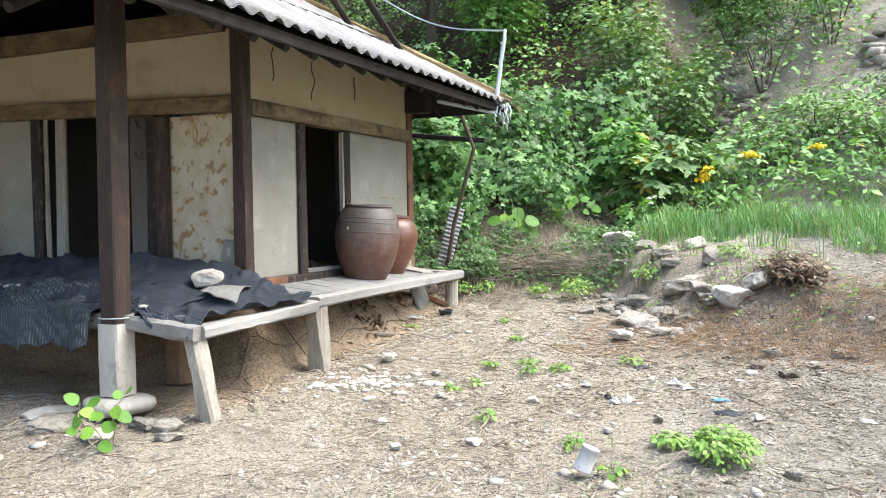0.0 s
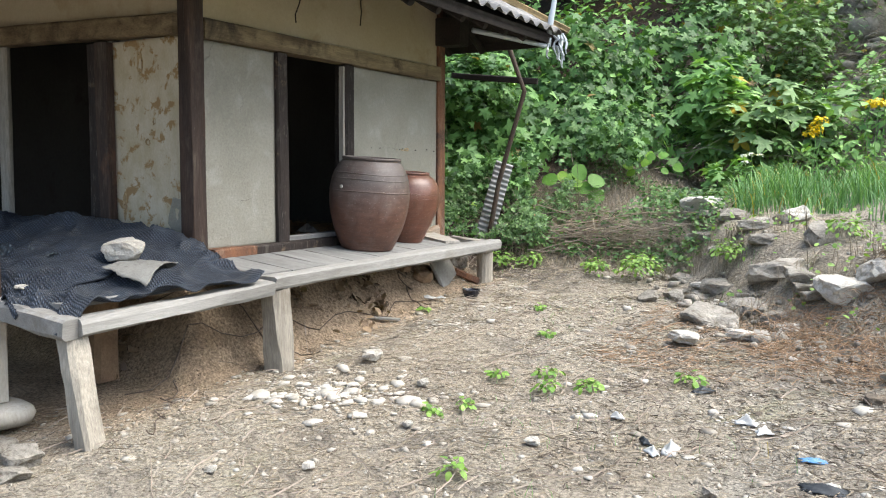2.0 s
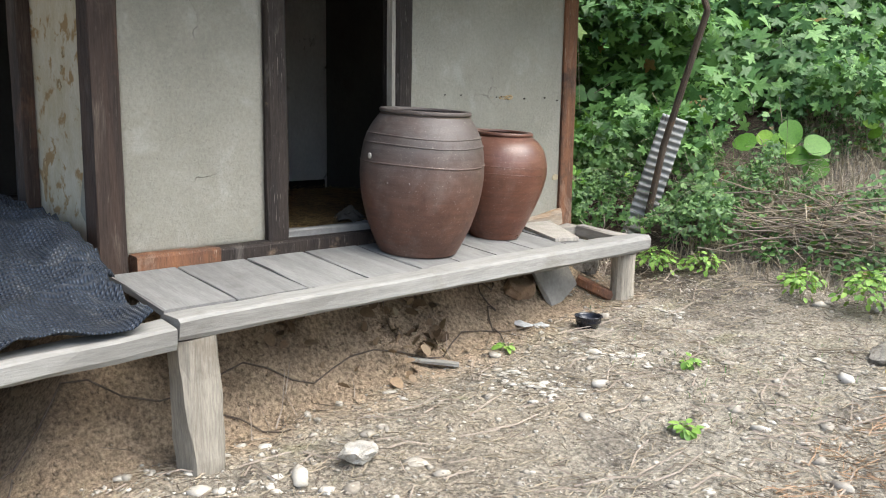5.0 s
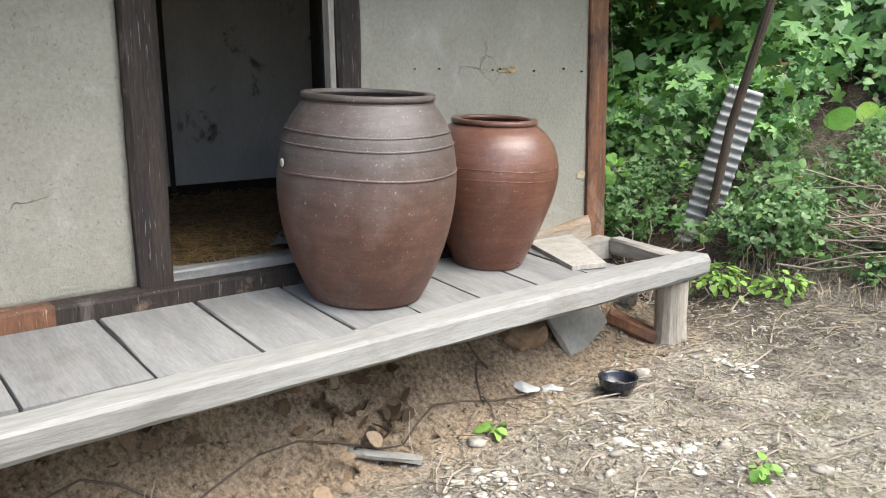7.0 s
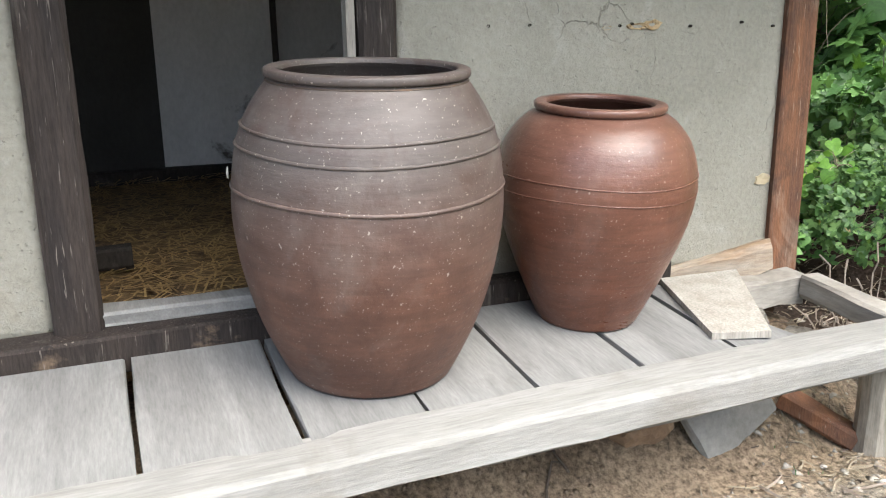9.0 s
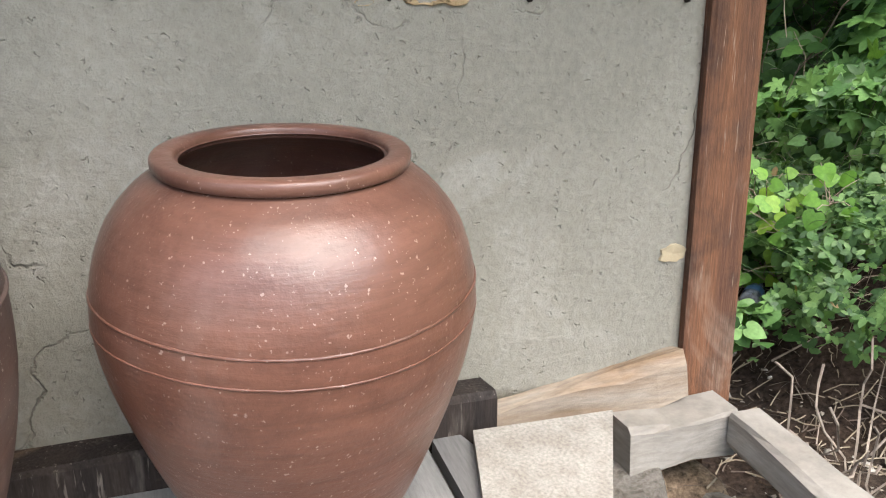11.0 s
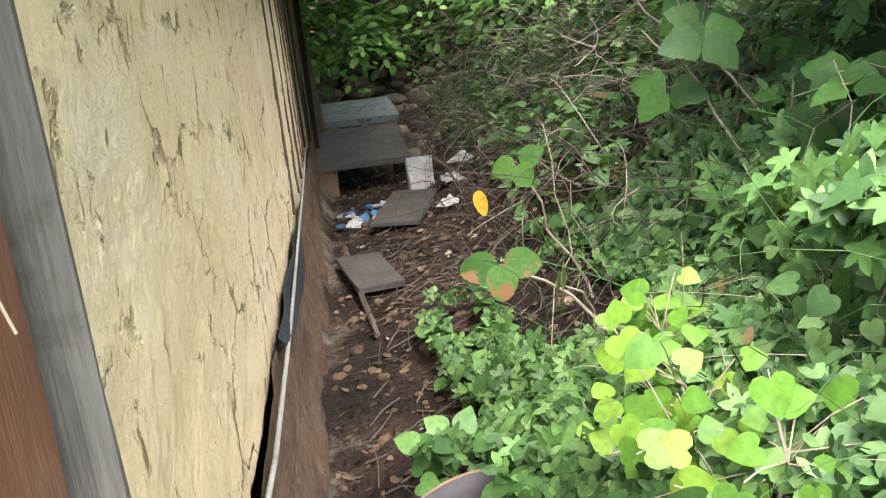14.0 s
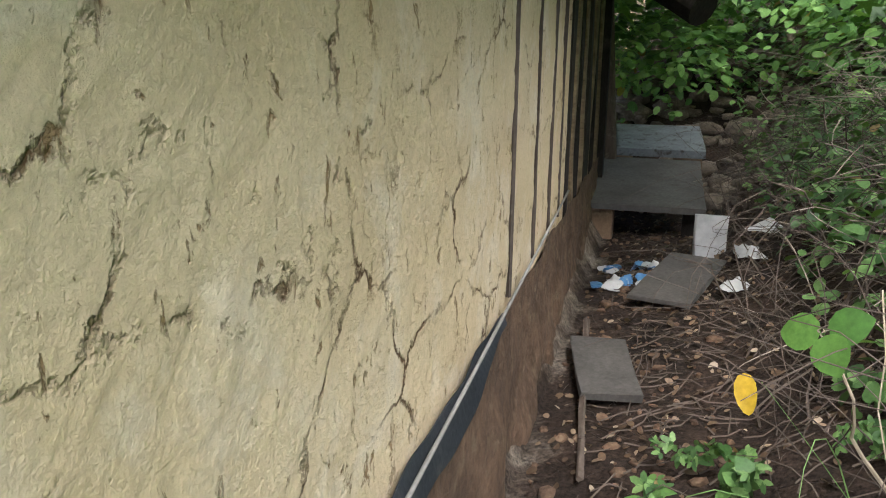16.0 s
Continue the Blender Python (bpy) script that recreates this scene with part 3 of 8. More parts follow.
def soil_mat():
    m, nt, bsdf = tree_of("dry_yard_soil")
    co = mapped(nt)
    big = noised(nt, co, 0.5, 6, 0.6, 0.6)
    col = mixed(nt, stepped(nt, big, 0.35, 0.62), (0.36, 0.322, 0.258), (0.30, 0.255, 0.195))
    mid = noised(nt, co, 2.2, 7, 0.68, 0.5)
    col = mixed(nt, stepped(nt, mid, 0.52, 0.66), col, (0.185, 0.160, 0.13))
    col = mixed(nt, stepped(nt, noised(nt, co, 1.3, 5, 0.6, 1.0), 0.58, 0.7, 0, 0.6), col, (0.25, 0.24, 0.13))
    place = nt.nodes.new("ShaderNodeSeparateXYZ")
    nt.links.new(co, place.inputs[0])
    drift = nt.nodes.new("ShaderNodeMath")
    drift.operation = "MULTIPLY_ADD"
    drift.inputs[1].default_value = 3.5
    nt.links.new(noised(nt, co, 0.8, 5, 0.65, 0.4), drift.inputs[0])
    nt.links.new(place.outputs[0], drift.inputs[2])
    col = mixed(nt, stepped(nt, drift.outputs[0], 0.5, 1.6, 0, 0.5), col, mixed(nt, stepped(nt, mid, 0.4, 0.6), (0.28, 0.265, 0.24), (0.155, 0.145, 0.13)))
    cell = node(nt, "ShaderNodeTexVoronoi", Scale=26.0)
    nt.links.new(co, cell.inputs["Vector"])
    grit = stepped(nt, cell.outputs["Distance"], 0.12, 0.3, 1, 0)
    pick = nt.nodes.new("ShaderNodeSeparateColor")
    nt.links.new(cell.outputs["Color"], pick.inputs[0])
    few = stepped(nt, pick.outputs[0], 0.60, 0.63)
    mul = nt.nodes.new("ShaderNodeMath")
    mul.operation = "MULTIPLY"
    nt.links.new(grit, mul.inputs[0])
    nt.links.new(few, mul.inputs[1])
    col = mixed(nt, mul.outputs[0], col, (0.47, 0.42, 0.35))
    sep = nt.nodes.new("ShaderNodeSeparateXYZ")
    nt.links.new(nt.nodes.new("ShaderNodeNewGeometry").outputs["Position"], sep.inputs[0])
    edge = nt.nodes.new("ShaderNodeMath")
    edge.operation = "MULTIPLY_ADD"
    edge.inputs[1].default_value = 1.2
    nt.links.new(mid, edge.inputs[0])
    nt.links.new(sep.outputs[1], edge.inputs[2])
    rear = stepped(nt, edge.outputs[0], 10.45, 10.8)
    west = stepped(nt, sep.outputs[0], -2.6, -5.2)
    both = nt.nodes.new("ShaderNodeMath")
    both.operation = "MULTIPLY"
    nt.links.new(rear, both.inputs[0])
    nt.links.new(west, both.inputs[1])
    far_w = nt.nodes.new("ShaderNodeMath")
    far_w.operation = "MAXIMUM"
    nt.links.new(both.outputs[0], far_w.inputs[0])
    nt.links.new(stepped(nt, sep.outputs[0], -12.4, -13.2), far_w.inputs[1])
    # rear passage and bank: brown humus, darkened further for the shade there
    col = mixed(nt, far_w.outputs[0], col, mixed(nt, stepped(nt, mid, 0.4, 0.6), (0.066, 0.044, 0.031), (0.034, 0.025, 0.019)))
    inset = nt.nodes.new("ShaderNodeMath")
    inset.operation = "MULTIPLY_ADD"
    inset.inputs[1].default_value = 0.5
    nt.links.new(mid, inset.inputs[0])
    nt.links.new(sep.outputs[0], inset.inputs[2])
    base_w = stepped(nt, inset.outputs[0], -3.85, -4.2)
    near_s = nt.nodes.new("ShaderNodeMath")
    near_s.operation = "MULTIPLY"
    nt.links.new(stepped(nt, sep.outputs[1], 10.15, 10.0), near_s.inputs[0])
    nt.links.new(stepped(nt, edge.outputs[0], 5.0, 5.9), near_s.inputs[1])
    base_n = near_s.outputs[0]
    base = nt.nodes.new("ShaderNodeMath")
    base.operation = "MULTIPLY"
    nt.links.new(base_w, base.inputs[0])
    nt.links.new(base_n, base.inputs[1])
    col = mixed(nt, stepped(nt, base.outputs[0], 0, 1, 0, 0.8), col, mixed(nt, stepped(nt, mid, 0.42, 0.6), (0.38, 0.275, 0.18), (0.25, 0.175, 0.11)))
    fine = noised(nt, co, 45, 7, 0.75)
    tone = nt.nodes.new("ShaderNodeCombineColor")
    v = stepped(nt, fine, 0.36, 0.64, 0.38, 1.5)
    for k in range(3):
        nt.links.new(v, tone.inputs[k])
    col = mixed(nt, 1.0, col, tone.outputs[0], "MULTIPLY")
    nt.links.new(col, bsdf.inputs["Base Color"])
    bsdf.inputs["Roughness"].default_value = 0.95
    bsdf.inputs["Specular IOR Level"].default_value = 0.15
    add = nt.nodes.new("ShaderNodeMath")
    nt.links.new(fine, add.inputs[0])
    nt.links.new(mul.outputs[0], add.inputs[1])
    bumped(nt, bsdf, add.outputs[0], 1.0, 0.03)
    return m


M_SOIL = soil_mat()


def tarp_mat(name, c1, c2, weave=400.0):
    m, nt, bsdf = tree_of(name)
    co = mapped(nt, (1, 1, 0.6))
    w1 = node(nt, "ShaderNodeTexWave", Scale=weave / 20)
    w1.bands_direction = "X"
    w2 = node(nt, "ShaderNodeTexWave", Scale=weave / 20)
    w2.bands_direction = "Y"
    for w in (w1, w2):
        nt.links.new(co, w.inputs["Vector"])
    big = noised(nt, co, 3, 6, 0.7, 0.5)
    col = mixed(nt, stepped(nt, big, 0.4, 0.68), c1, c2)
    col = mixed(nt, stepped(nt, noised(nt, co, 5, 6, 0.7, 1.0), 0.54, 0.74, 0, 0.55), col, (0.15, 0.145, 0.13))
    col = mixed(nt, stepped(nt, noised(nt, co, 38, 4, 0.7), 0.55, 0.72, 0, 0.5), col, (0.11, 0.125, 0.15))
    mul = nt.nodes.new("ShaderNodeMath")
    mul.operation = "MULTIPLY"
    nt.links.new(w1.outputs["Fac"], mul.inputs[0])
    nt.links.new(w2.outputs["Fac"], mul.inputs[1])
    tone = nt.nodes.new("ShaderNodeCombineColor")
    v = stepped(nt, mul.outputs[0], 0.0, 0.8, 0.4, 1.8)
    for k in range(3):
        nt.links.new(v, tone.inputs[k])
    col = mixed(nt, 1.0, col, tone.outputs[0], "MULTIPLY")
    nt.links.new(col, bsdf.inputs["Base Color"])
    bsdf.inputs["Roughness"].default_value = 0.75
    bumped(nt, bsdf, mul.outputs[0], 1.0, 0.013)
    return m


M_TARP = tarp_mat("black_blue_shade_net", (0.013, 0.020, 0.034), (0.036, 0.050, 0.074))
M_TARP_GREY = tarp_mat("faded_grey_shade_net", (0.030, 0.042, 0.050), (0.050, 0.064, 0.072), 220.0)

# ---- ground ----
BANK_X = [-60, -14, -9, -6.8, -5.2, -4.2, -3.2, -2.6, -2.2, -1.8, -1.4, -1.0, -0.6, 0.5, 3, 60]
BANK_Y = [11.0, 11.0, 11.0, 10.75, 10.75, 11.0, 11.0, 10.8, 10.1, 9.4, 9.1, 8.8, 8.5, 8.3, 8.0, 8.0]


def ground_z(x, y):
    x, y = np.asarray(x, float), np.asarray(y, float)
    d = np.clip(y - 6.8, -8, 5)
    z = 0.02 + np.where(d > 0, 0.085 * d, 0.04 * d) + 0.02 * np.clip(-6 - x, 0, 4)
    s = y - np.interp(x, BANK_X, BANK_Y) + (fbm(x * 0.9, y * 0.9, 3) - 0.5) * 0.5
    right = 0.5 * smooth01(s / 1.3) + 0.08 * np.clip(s - 0.3, 0, 4.9) + 0.62 * np.clip(s - 5.2, 0, 55)
    left = 0.45 * np.clip(s, 0, 4) + 0.66 * np.clip(s - 4, 0, 55)
    w = smooth01((x + 4.6) / 1.6)
    z = z + left * (1 - w) + right * w
    z = z + (fbm(x * 0.35 + 5, y * 0.35, 3) - 0.5) * 1.6 * smooth01((s - 3) / 6)
    z = z + 0.45 * np.clip(-14.5 - x, 0, 22) * smooth01((y + 6) / 8)
    sd = np.maximum(np.maximum(x + 5.0, (6.45 - y) * 0.9), (y - 10.02) * 4)
    sd = np.maximum(sd, -(x + 12.7) * 1.5)
    up = smooth01(1 - sd / 0.62)
    z = z * (1 - up) + 0.60 * up
    z = z + (fbm(x * 1.7, y * 1.7, 4) - 0.5) * 0.09 + (fbm(x * 9, y * 9, 2) - 0.5) * 0.025
    return z


def axis(lo, hi, fine, far, n_far):
    mid = np.arange(lo, hi + fine / 2, fine)
    out = np.geomspace(fine * 2, far, n_far)
    return np.concatenate([lo - out[::-1], mid, hi + out])


gx, gy = axis(-13, 4, 0.06, 260, 46), axis(2.0, 13.5, 0.06, 260, 46)
GX, GY = np.meshgrid(gx, gy, indexing="ij")
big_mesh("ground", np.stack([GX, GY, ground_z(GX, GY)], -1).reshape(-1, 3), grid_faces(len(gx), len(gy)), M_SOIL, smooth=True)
tagged(bpy.data.objects["ground"], "dry tan yard soil with grit, straw bits and a rising bank", "ground", kind="structure")


def gz(x, y):
    return float(ground_z(x, y))


# ---- house: walls ----
XW, YS, YN = -5.03, 6.50, 10.135


def north(x):
    """Face of the rear wall, which runs slightly askew."""
    return YN + 0.016 * (x + 5.2)



def slab_geo(boxes):
    verts, faces = [], []
    for x0, x1, y0, y1, z0, z1 in boxes:
        n = len(verts)
        verts += [(x, y, z) for x in (x0, x1) for y in (y0, y1) for z in (z0, z1)]
        faces += [tuple(n + k for k in f) for f in ((0, 1, 3, 2), (4, 6, 7, 5), (0, 4, 5, 1), (2, 3, 7, 6), (0, 2, 6, 4), (1, 5, 7, 3))]
    return verts, faces


def slab(name, box, material, parent=None, label=""):
    return poly(name, *slab_geo([box]), material, parent, label)


wall_east = tagged(empty("wall_east", (XW, 8.3, 0.8)), "grey mortar and cream plaster wall between timbers", "wall", kind="structure")
wall_south = tagged(empty("wall_south", (-6.8, YS, 0.8)), "cream and peeling plaster wall between timbers", "wall", kind="structure")
wall_north = tagged(empty("wall_north", (-7.5, YN, 0.8)), "straw-coloured cracked clay wall", "wall", kind="structure")


def wall_part(name, box, material, parent, label=""):
    ob = slab(name, box, material, None, label)
    ob.parent = parent
    ob.matrix_parent_inverse = parent.matrix_world.inverted()
    return ob


def under(ob, parent):
    ob.parent = parent
    ob.matrix_parent_inverse = parent.matrix_world.inverted()
    return ob


bpy.context.view_layer.update()


def rough_panel(name, axis_fixed, value, u0, u1, z0, z1, material, parent, label, thick=0.13, amount=0.006, step=0.03, into=1):
    """A plastered panel with an uneven face; the face is at value, the body goes inwards."""
    nu, nz = max(2, int((u1 - u0) / step)), max(2, int((z1 - z0) / step))
    u, z = np.linspace(u0, u1, nu), np.linspace(z0, z1, nz)
    U, Z = np.meshgrid(u, z, indexing="ij")
    edge = np.minimum.reduce([U - u0, u1 - U, Z - z0, z1 - Z])
    off = (fbm(U * 2.3 + 3, Z * 2.3, 4) - 0.5) * amount * 3 * smooth01(edge / 0.05)
    front = value + off * 1.0
    back = np.full_like(front, value - thick * into)
    def stack(w):
        return np.stack([w, U, Z], -1).reshape(-1, 3) if axis_fixed == "x" else np.stack([U, w, Z], -1).reshape(-1, 3)
    V = np.concatenate([stack(front), stack(back)])
    n = nu * nz
    F = [grid_faces(nu, nz), grid_faces(nu, nz, n)[:, ::-1]]
    rim = np.concatenate([np.arange(nz), np.arange(1, nu) * nz + nz - 1, (nu - 1) * nz + np.arange(nz - 2, -1, -1), np.arange(nu - 2, 0, -1) * nz])
    nxt = np.roll(rim, -1)
    F.append(np.stack([rim, nxt, nxt + n, rim + n], 1))
    return under(big_mesh(name, V, np.concatenate(F), material, smooth=False), parent)


# east side, with the doorway behind the jars
rough_panel("mortar_panel", "x", XW, 6.58, 7.38, 0.86, 2.47, M_GREY, wall_east, "")
rough_panel("mortar_panel", "x", XW, 8.44, 9.98, 0.81, 2.47, M_GREY, wall_east, "")
p = rough_panel("plaster_panel", "x", XW, 6.58, 9.98, 2.62, 3.5, M_CREAM, wall_east, "")
p["label"] = "cream lime plaster over the beam"
# south side, behind the heap
rough_panel("plaster_panel", "y", YS, -5.95, -5.12, 0.7, 2.50, M_PEEL, wall_south, "", into=-1)["label"] = "peeling limewash with bare clay patches"
rough_panel("plaster_panel", "y", YS, -8.5, -7.86, 0.7, 2.60, M_GREY, wall_south, "", into=-1)
rough_panel("plaster_panel", "y", YS, -12.5, -8.62, 0.7, 3.5, M_GREY, wall_south, "", into=-1)
rough_panel("plaster_panel", "y", YS, -8.5, -5.12, 2.66, 3.32, M_CREAM, wall_south, "", into=-1)

# the clay wall with cracks, lumps and pits
cu = np.concatenate([np.linspace(-10.12, -7.4, 120, endpoint=False), np.linspace(-7.4, -5.2, 280)])
cz = np.concatenate([np.linspace(0.94, 2.3, 180, endpoint=False), np.linspace(2.3, 3.6, 20)])
U, Z = np.meshgrid(cu, cz, indexing="ij")
trail = fbm(U * 20, Z * 4.5, 4) - 0.5
off = (fbm(U * 1.4, Z * 1.4, 3) - 0.5) * 0.022 + (fbm(U * 8, Z * 7, 4) - 0.5) * 0.014 + trail * 0.004 + (fbm(U * 40, Z * 40, 3) - 0.5) * 0.004
# upright seams where battens press on the clay
for seam in (-8.38, -8.96, -9.45, -9.85):
    off -= 0.02 * np.exp(-((U - seam) / 0.018) ** 2)
off *= smooth01((U + 10.12) / 0.05)
clay = under(big_mesh("clay_face", np.stack([U, north(U) + off, Z], -1).reshape(-1, 3), grid_faces(400, 200)[:, ::-1], M_CLAY, smooth=True), wall_north)
wall_part("clay_core", (-10.12, -5.14, 9.88, YN - 0.13, 0.6, 3.6), M_CLAY, wall_north)
for x in (-8.38, -8.96, -9.45, -9.85):
    under(timber("batten", (x, north(x), 1.0), (x - 0.02, north(x), 3.4), 0.018, 0.02, M_DARKTWIG, rings=10, jitter=0.003, bevel=0.004), wall_north)
# earthen plinth below the clay, wider than the wall
pu, pv = np.linspace(-12.5, -5.15, 180), np.linspace(0, 1, 20)
U, Vv = np.meshgrid(pu, pv, indexing="ij")
zb = ground_z(U, np.full_like(U, 10.4)) - 0.12
Zp = zb + (0.98 - zb) * Vv + (fbm(U * 3, Vv * 3, 3) - 0.5) * 0.05 * (Vv > 0.9)
Yp = north(U) + 0.02 + 0.05 * (1 - Vv) ** 1.5 + (fbm(U * 4, Zp * 5 + 8, 4) - 0.5) * 0.10 * (1 - 0.7 * Vv)
under(big_mesh("earth_plinth", np.stack([U, Yp, Zp], -1).reshape(-1, 3), grid_faces(180, 20)[:, ::-1], M_DARKEARTH, smooth=True), wall_north)
slab("wall_inner", (-12.5, -10.14, 9.86, 9.99, 0.5, 3.6), M_DARKWOOD)
tagged(bpy.data.objects["wall_inner"], "blackened rear wall beyond the clay", "wall", kind="structure")
slab("wall_west", (-12.62, -12.5, 6.5, 10.08, 0.4, 3.6), M_DARKWOOD)
tagged(bpy.data.objects["wall_west"], "dark timber wall closing the house", "wall", kind="structure")

# dark strip and pale hose along the foot of the clay
pts = [(-5.25, YN + 0.035, 1.02), (-6.0, YN + 0.05, 0.99), (-6.8, YN + 0.05, 1.0), (-7.6, YN + 0.045, 1.02), (-8.3, YN + 0.045, 1.05), (-9.2, YN + 0.04, 1.08), (-10.1, YN + 0.03, 1.1)]
tagged(poly("grey_hose", *tube_geo([(x, north(x) + y - YN, z) for x, y, z in pts], 0.006, 8), M_BOARD, smooth=True), "dusty grey hose along the foot of the clay wall", "hose")
V, F = [], []
for i in range(40):
    t = i / 39
    x = -6.6 - 1.5 * t
    V += [(x, north(x) + 0.03 + 0.006 * math.sin(i * 0.35), 1.03 + 0.006 * math.sin(i * 0.7)), (x, north(x) + 0.055 + 0.006 * math.sin(i * 0.3), 0.995 - 0.09 * math.sin(math.pi * t) ** 2 + 0.004 * math.sin(i * 0.9))]
F = [(2 * i, 2 * i + 1, 2 * i + 3, 2 * i + 2) for i in range(39)]
strip = tagged(poly("black_sheet_strip", V, F, M_SHEETDARK), "torn black plastic strip under the clay wall", "plastic sheet")
strip.modifiers.new("thick", "SOLIDIFY").thickness = 0.004

# ---- house: timbers ----
def own(name, p0, p1, w, h, material, label, category, group="", **more):
    return tagged(timber(name, p0, p1, w, h, material, None, "", **more), label, category, group)


own("corner_post", (-5.06, 6.51, 0.55), (-5.06, 6.51, 3.55), 0.14, 0.15, M_POST, "dark brown square corner post of the house", "post", rings=14)
own("corner_post", (-5.075, 10.06, 0.62), (-5.075, 10.06, 3.55), 0.145, 0.15, M_POST_RED, "red-brown weathered corner post beside the mortar", "post", rings=16, jitter=0.003)
own("corner_trim", (-5.19, 10.125, 0.98), (-5.185, 10.125, 3.4), 0.045, 0.075, M_FILLET, "grey weathered fillet between post and clay wall", "trim", rings=12)
own("wall_post", (-8.56, 6.47, 0.55), (-8.56, 6.47, 3.5), 0.14, 0.18, M_BEAM, "smoky tan wall post", "post", rings=10)
own("tie_beam", (-5.05, 6.58, 2.545), (-5.05, 9.99, 2.555), 0.16, 0.15, M_BEAM_Y, "smoky stained beam over the doorway", "beam", rings=16, jitter=0.006)
own("tie_beam", (-5.13, 6.48, 2.572), (-8.49, 6.48, 2.685), 0.16, 0.16, M_BEAM, "smoky tan beam above the porch doorway", "beam", rings=14, jitter=0.005)
own("wall_plate", (-5.22, 6.46, 3.38), (-12.5, 6.46, 3.42), 0.2, 0.2, M_BEAM, "tan hewn wall plate under the eaves", "beam", rings=14, jitter=0.012)
own("wall_plate", (-5.06, 6.2, 3.6), (-5.06, 10.6, 3.6), 0.2, 0.2, M_SOFFIT, "near-black wall plate under the eaves", "beam", rings=12, jitter=0.01)
own("cross_beam", (-7.0, 10.05, 3.05), (-4.72, 10.05, 3.0), 0.2, 0.3, M_SOFFIT, "near-black beam end jutting from the corner", "beam", rings=6)
own("cross_beam", (-6.0, 6.47, 3.42), (-4.8, 6.47, 3.4), 0.16, 0.2, M_SOFFIT, "near-black beam end over the corner post", "beam", rings=6)
own("sill_beam", (-4.99, 6.60, 0.812), (-4.99, 7.05, 0.814), 0.115, 0.118, M_POST_RED, "orange-brown bare end of the sill beam", "beam", rings=5)
own("sill_beam", (-4.99, 7.05, 0.81), (-4.99, 9.45, 0.82), 0.12, 0.12, M_JAMB, "brown sill beam along the wall foot", "beam", rings=14)
own("sill_beam", (-5.03, 9.45, 0.745), (-5.03, 9.97, 0.82), 0.11, 0.12, M_SILL, "pale brown weathered broken sill end", "beam", rings=6, jitter=0.012)
# doorway of the east wall
own("side_jamb", (-5.05, 7.445, 0.86), (-5.05, 7.445, 2.47), 0.13, 0.13, M_JAMB, "sooty door jamb with bare worn patches", "door frame", "frame of the side doorway", rings=14)
own("side_jamb", (-5.05, 8.36, 0.86), (-5.05, 8.36, 2.47), 0.15, 0.12, M_JAMB, "sooty door jamb beside the jars", "door frame", "frame of the side doorway", rings=14)
own("side_strip", (-5.02, 8.283, 0.9), (-5.02, 8.283, 2.45), 0.05, 0.03, M_PALE, "pale painted strip on the door jamb", "trim", rings=8, jitter=0.002, bevel=0.004)
own("threshold", (-5.06, 7.51, 0.895), (-5.06, 8.29, 0.895), 0.12, 0.04, M_PLANK, "grey worn threshold board", "threshold", rings=4, bevel=0.006)
# doorway of the porch wall
own("door_jamb", (-6.02, 6.49, 0.7), (-6.02, 6.49, 2.5), 0.14, 0.13, M_POST, "smoky brown door jamb at the porch", "door frame", "frame of the porch doorway", rings=12)
own("door_jamb", (-6.18, 6.52, 0.7), (-6.18, 6.52, 2.5), 0.15, 0.10, M_JAMB, "sooty door stile at the porch", "door frame", "frame of the porch doorway", rings=12)
own("door_jamb", (-7.78, 6.49, 0.7), (-7.78, 6.49, 2.58), 0.15, 0.13, M_JAMB, "sooty peeling door jamb at the porch", "door frame", "frame of the porch doorway", rings=12)
own("jamb_strip", (-7.5, 6.5, 0.7), (-7.46, 6.5, 2.58), 0.14, 0.05, M_PALE, "pale limewashed door board", "trim", rings=8)
own("jamb_strip", (-7.66, 6.47, 0.7), (-7.66, 6.47, 2.58), 0.05, 0.04, M_PALE, "pale peeling strip on the door jamb", "trim", rings=8)

# inside the room
slab("floor", (-7.9, -5.1, 6.6, 10.0, 0.66, 0.84), M_STRAW)
tagged(bpy.data.objects["floor"], "dark earth floor under trodden straw", "floor", kind="structure")
slab("room_wall_1", (-8.0, -7.88, 7.9, 10.0, 0.6, 3.45), M_INSIDE)
# south end of the same wall and the north wall, coloured dark as shade
slab("room_wall_3", (-8.0, -7.88, 6.62, 7.9, 0.6, 3.45), M_INSIDE_SHADE)
slab("room_wall_2", (-7.88, -5.18, 9.86, 9.98, 0.6, 3.45), M_INSIDE_SHADE)
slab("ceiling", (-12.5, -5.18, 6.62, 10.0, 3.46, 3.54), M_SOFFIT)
for n, text in (("room_wall_1", "grey stained papered inner wall"), ("room_wall_2", "papered inner wall with the room's shade in its colour"), ("room_wall_3", "papered inner wall with the room's shade in its colour"), ("ceiling", "near-black board ceiling")):
    tagged(bpy.data.objects[n], text, "ceiling" if n == "ceiling" else "wall", kind="structure")
own("inner_post", (-7.84, 8.62, 0.84), (-7.86, 8.62, 3.4), 0.035, 0.035, M_DARKWOOD, "blackened post against the inner wall", "post", rings=8)
tagged(own("baseboard", (-7.86, 6.7, 0.88), (-7.86, 9.8, 0.88), 0.06, 0.09, M_DARKWOOD, "blackened base board of the inner wall", "trim", rings=8), kind="structure")
own("wood_block", (-5.75, 7.35, 0.9), (-5.75, 7.62, 0.9), 0.1, 0.08, M_DARKWOOD, "dark wood block lying on the straw", "wood block", rings=3)
n = 6500
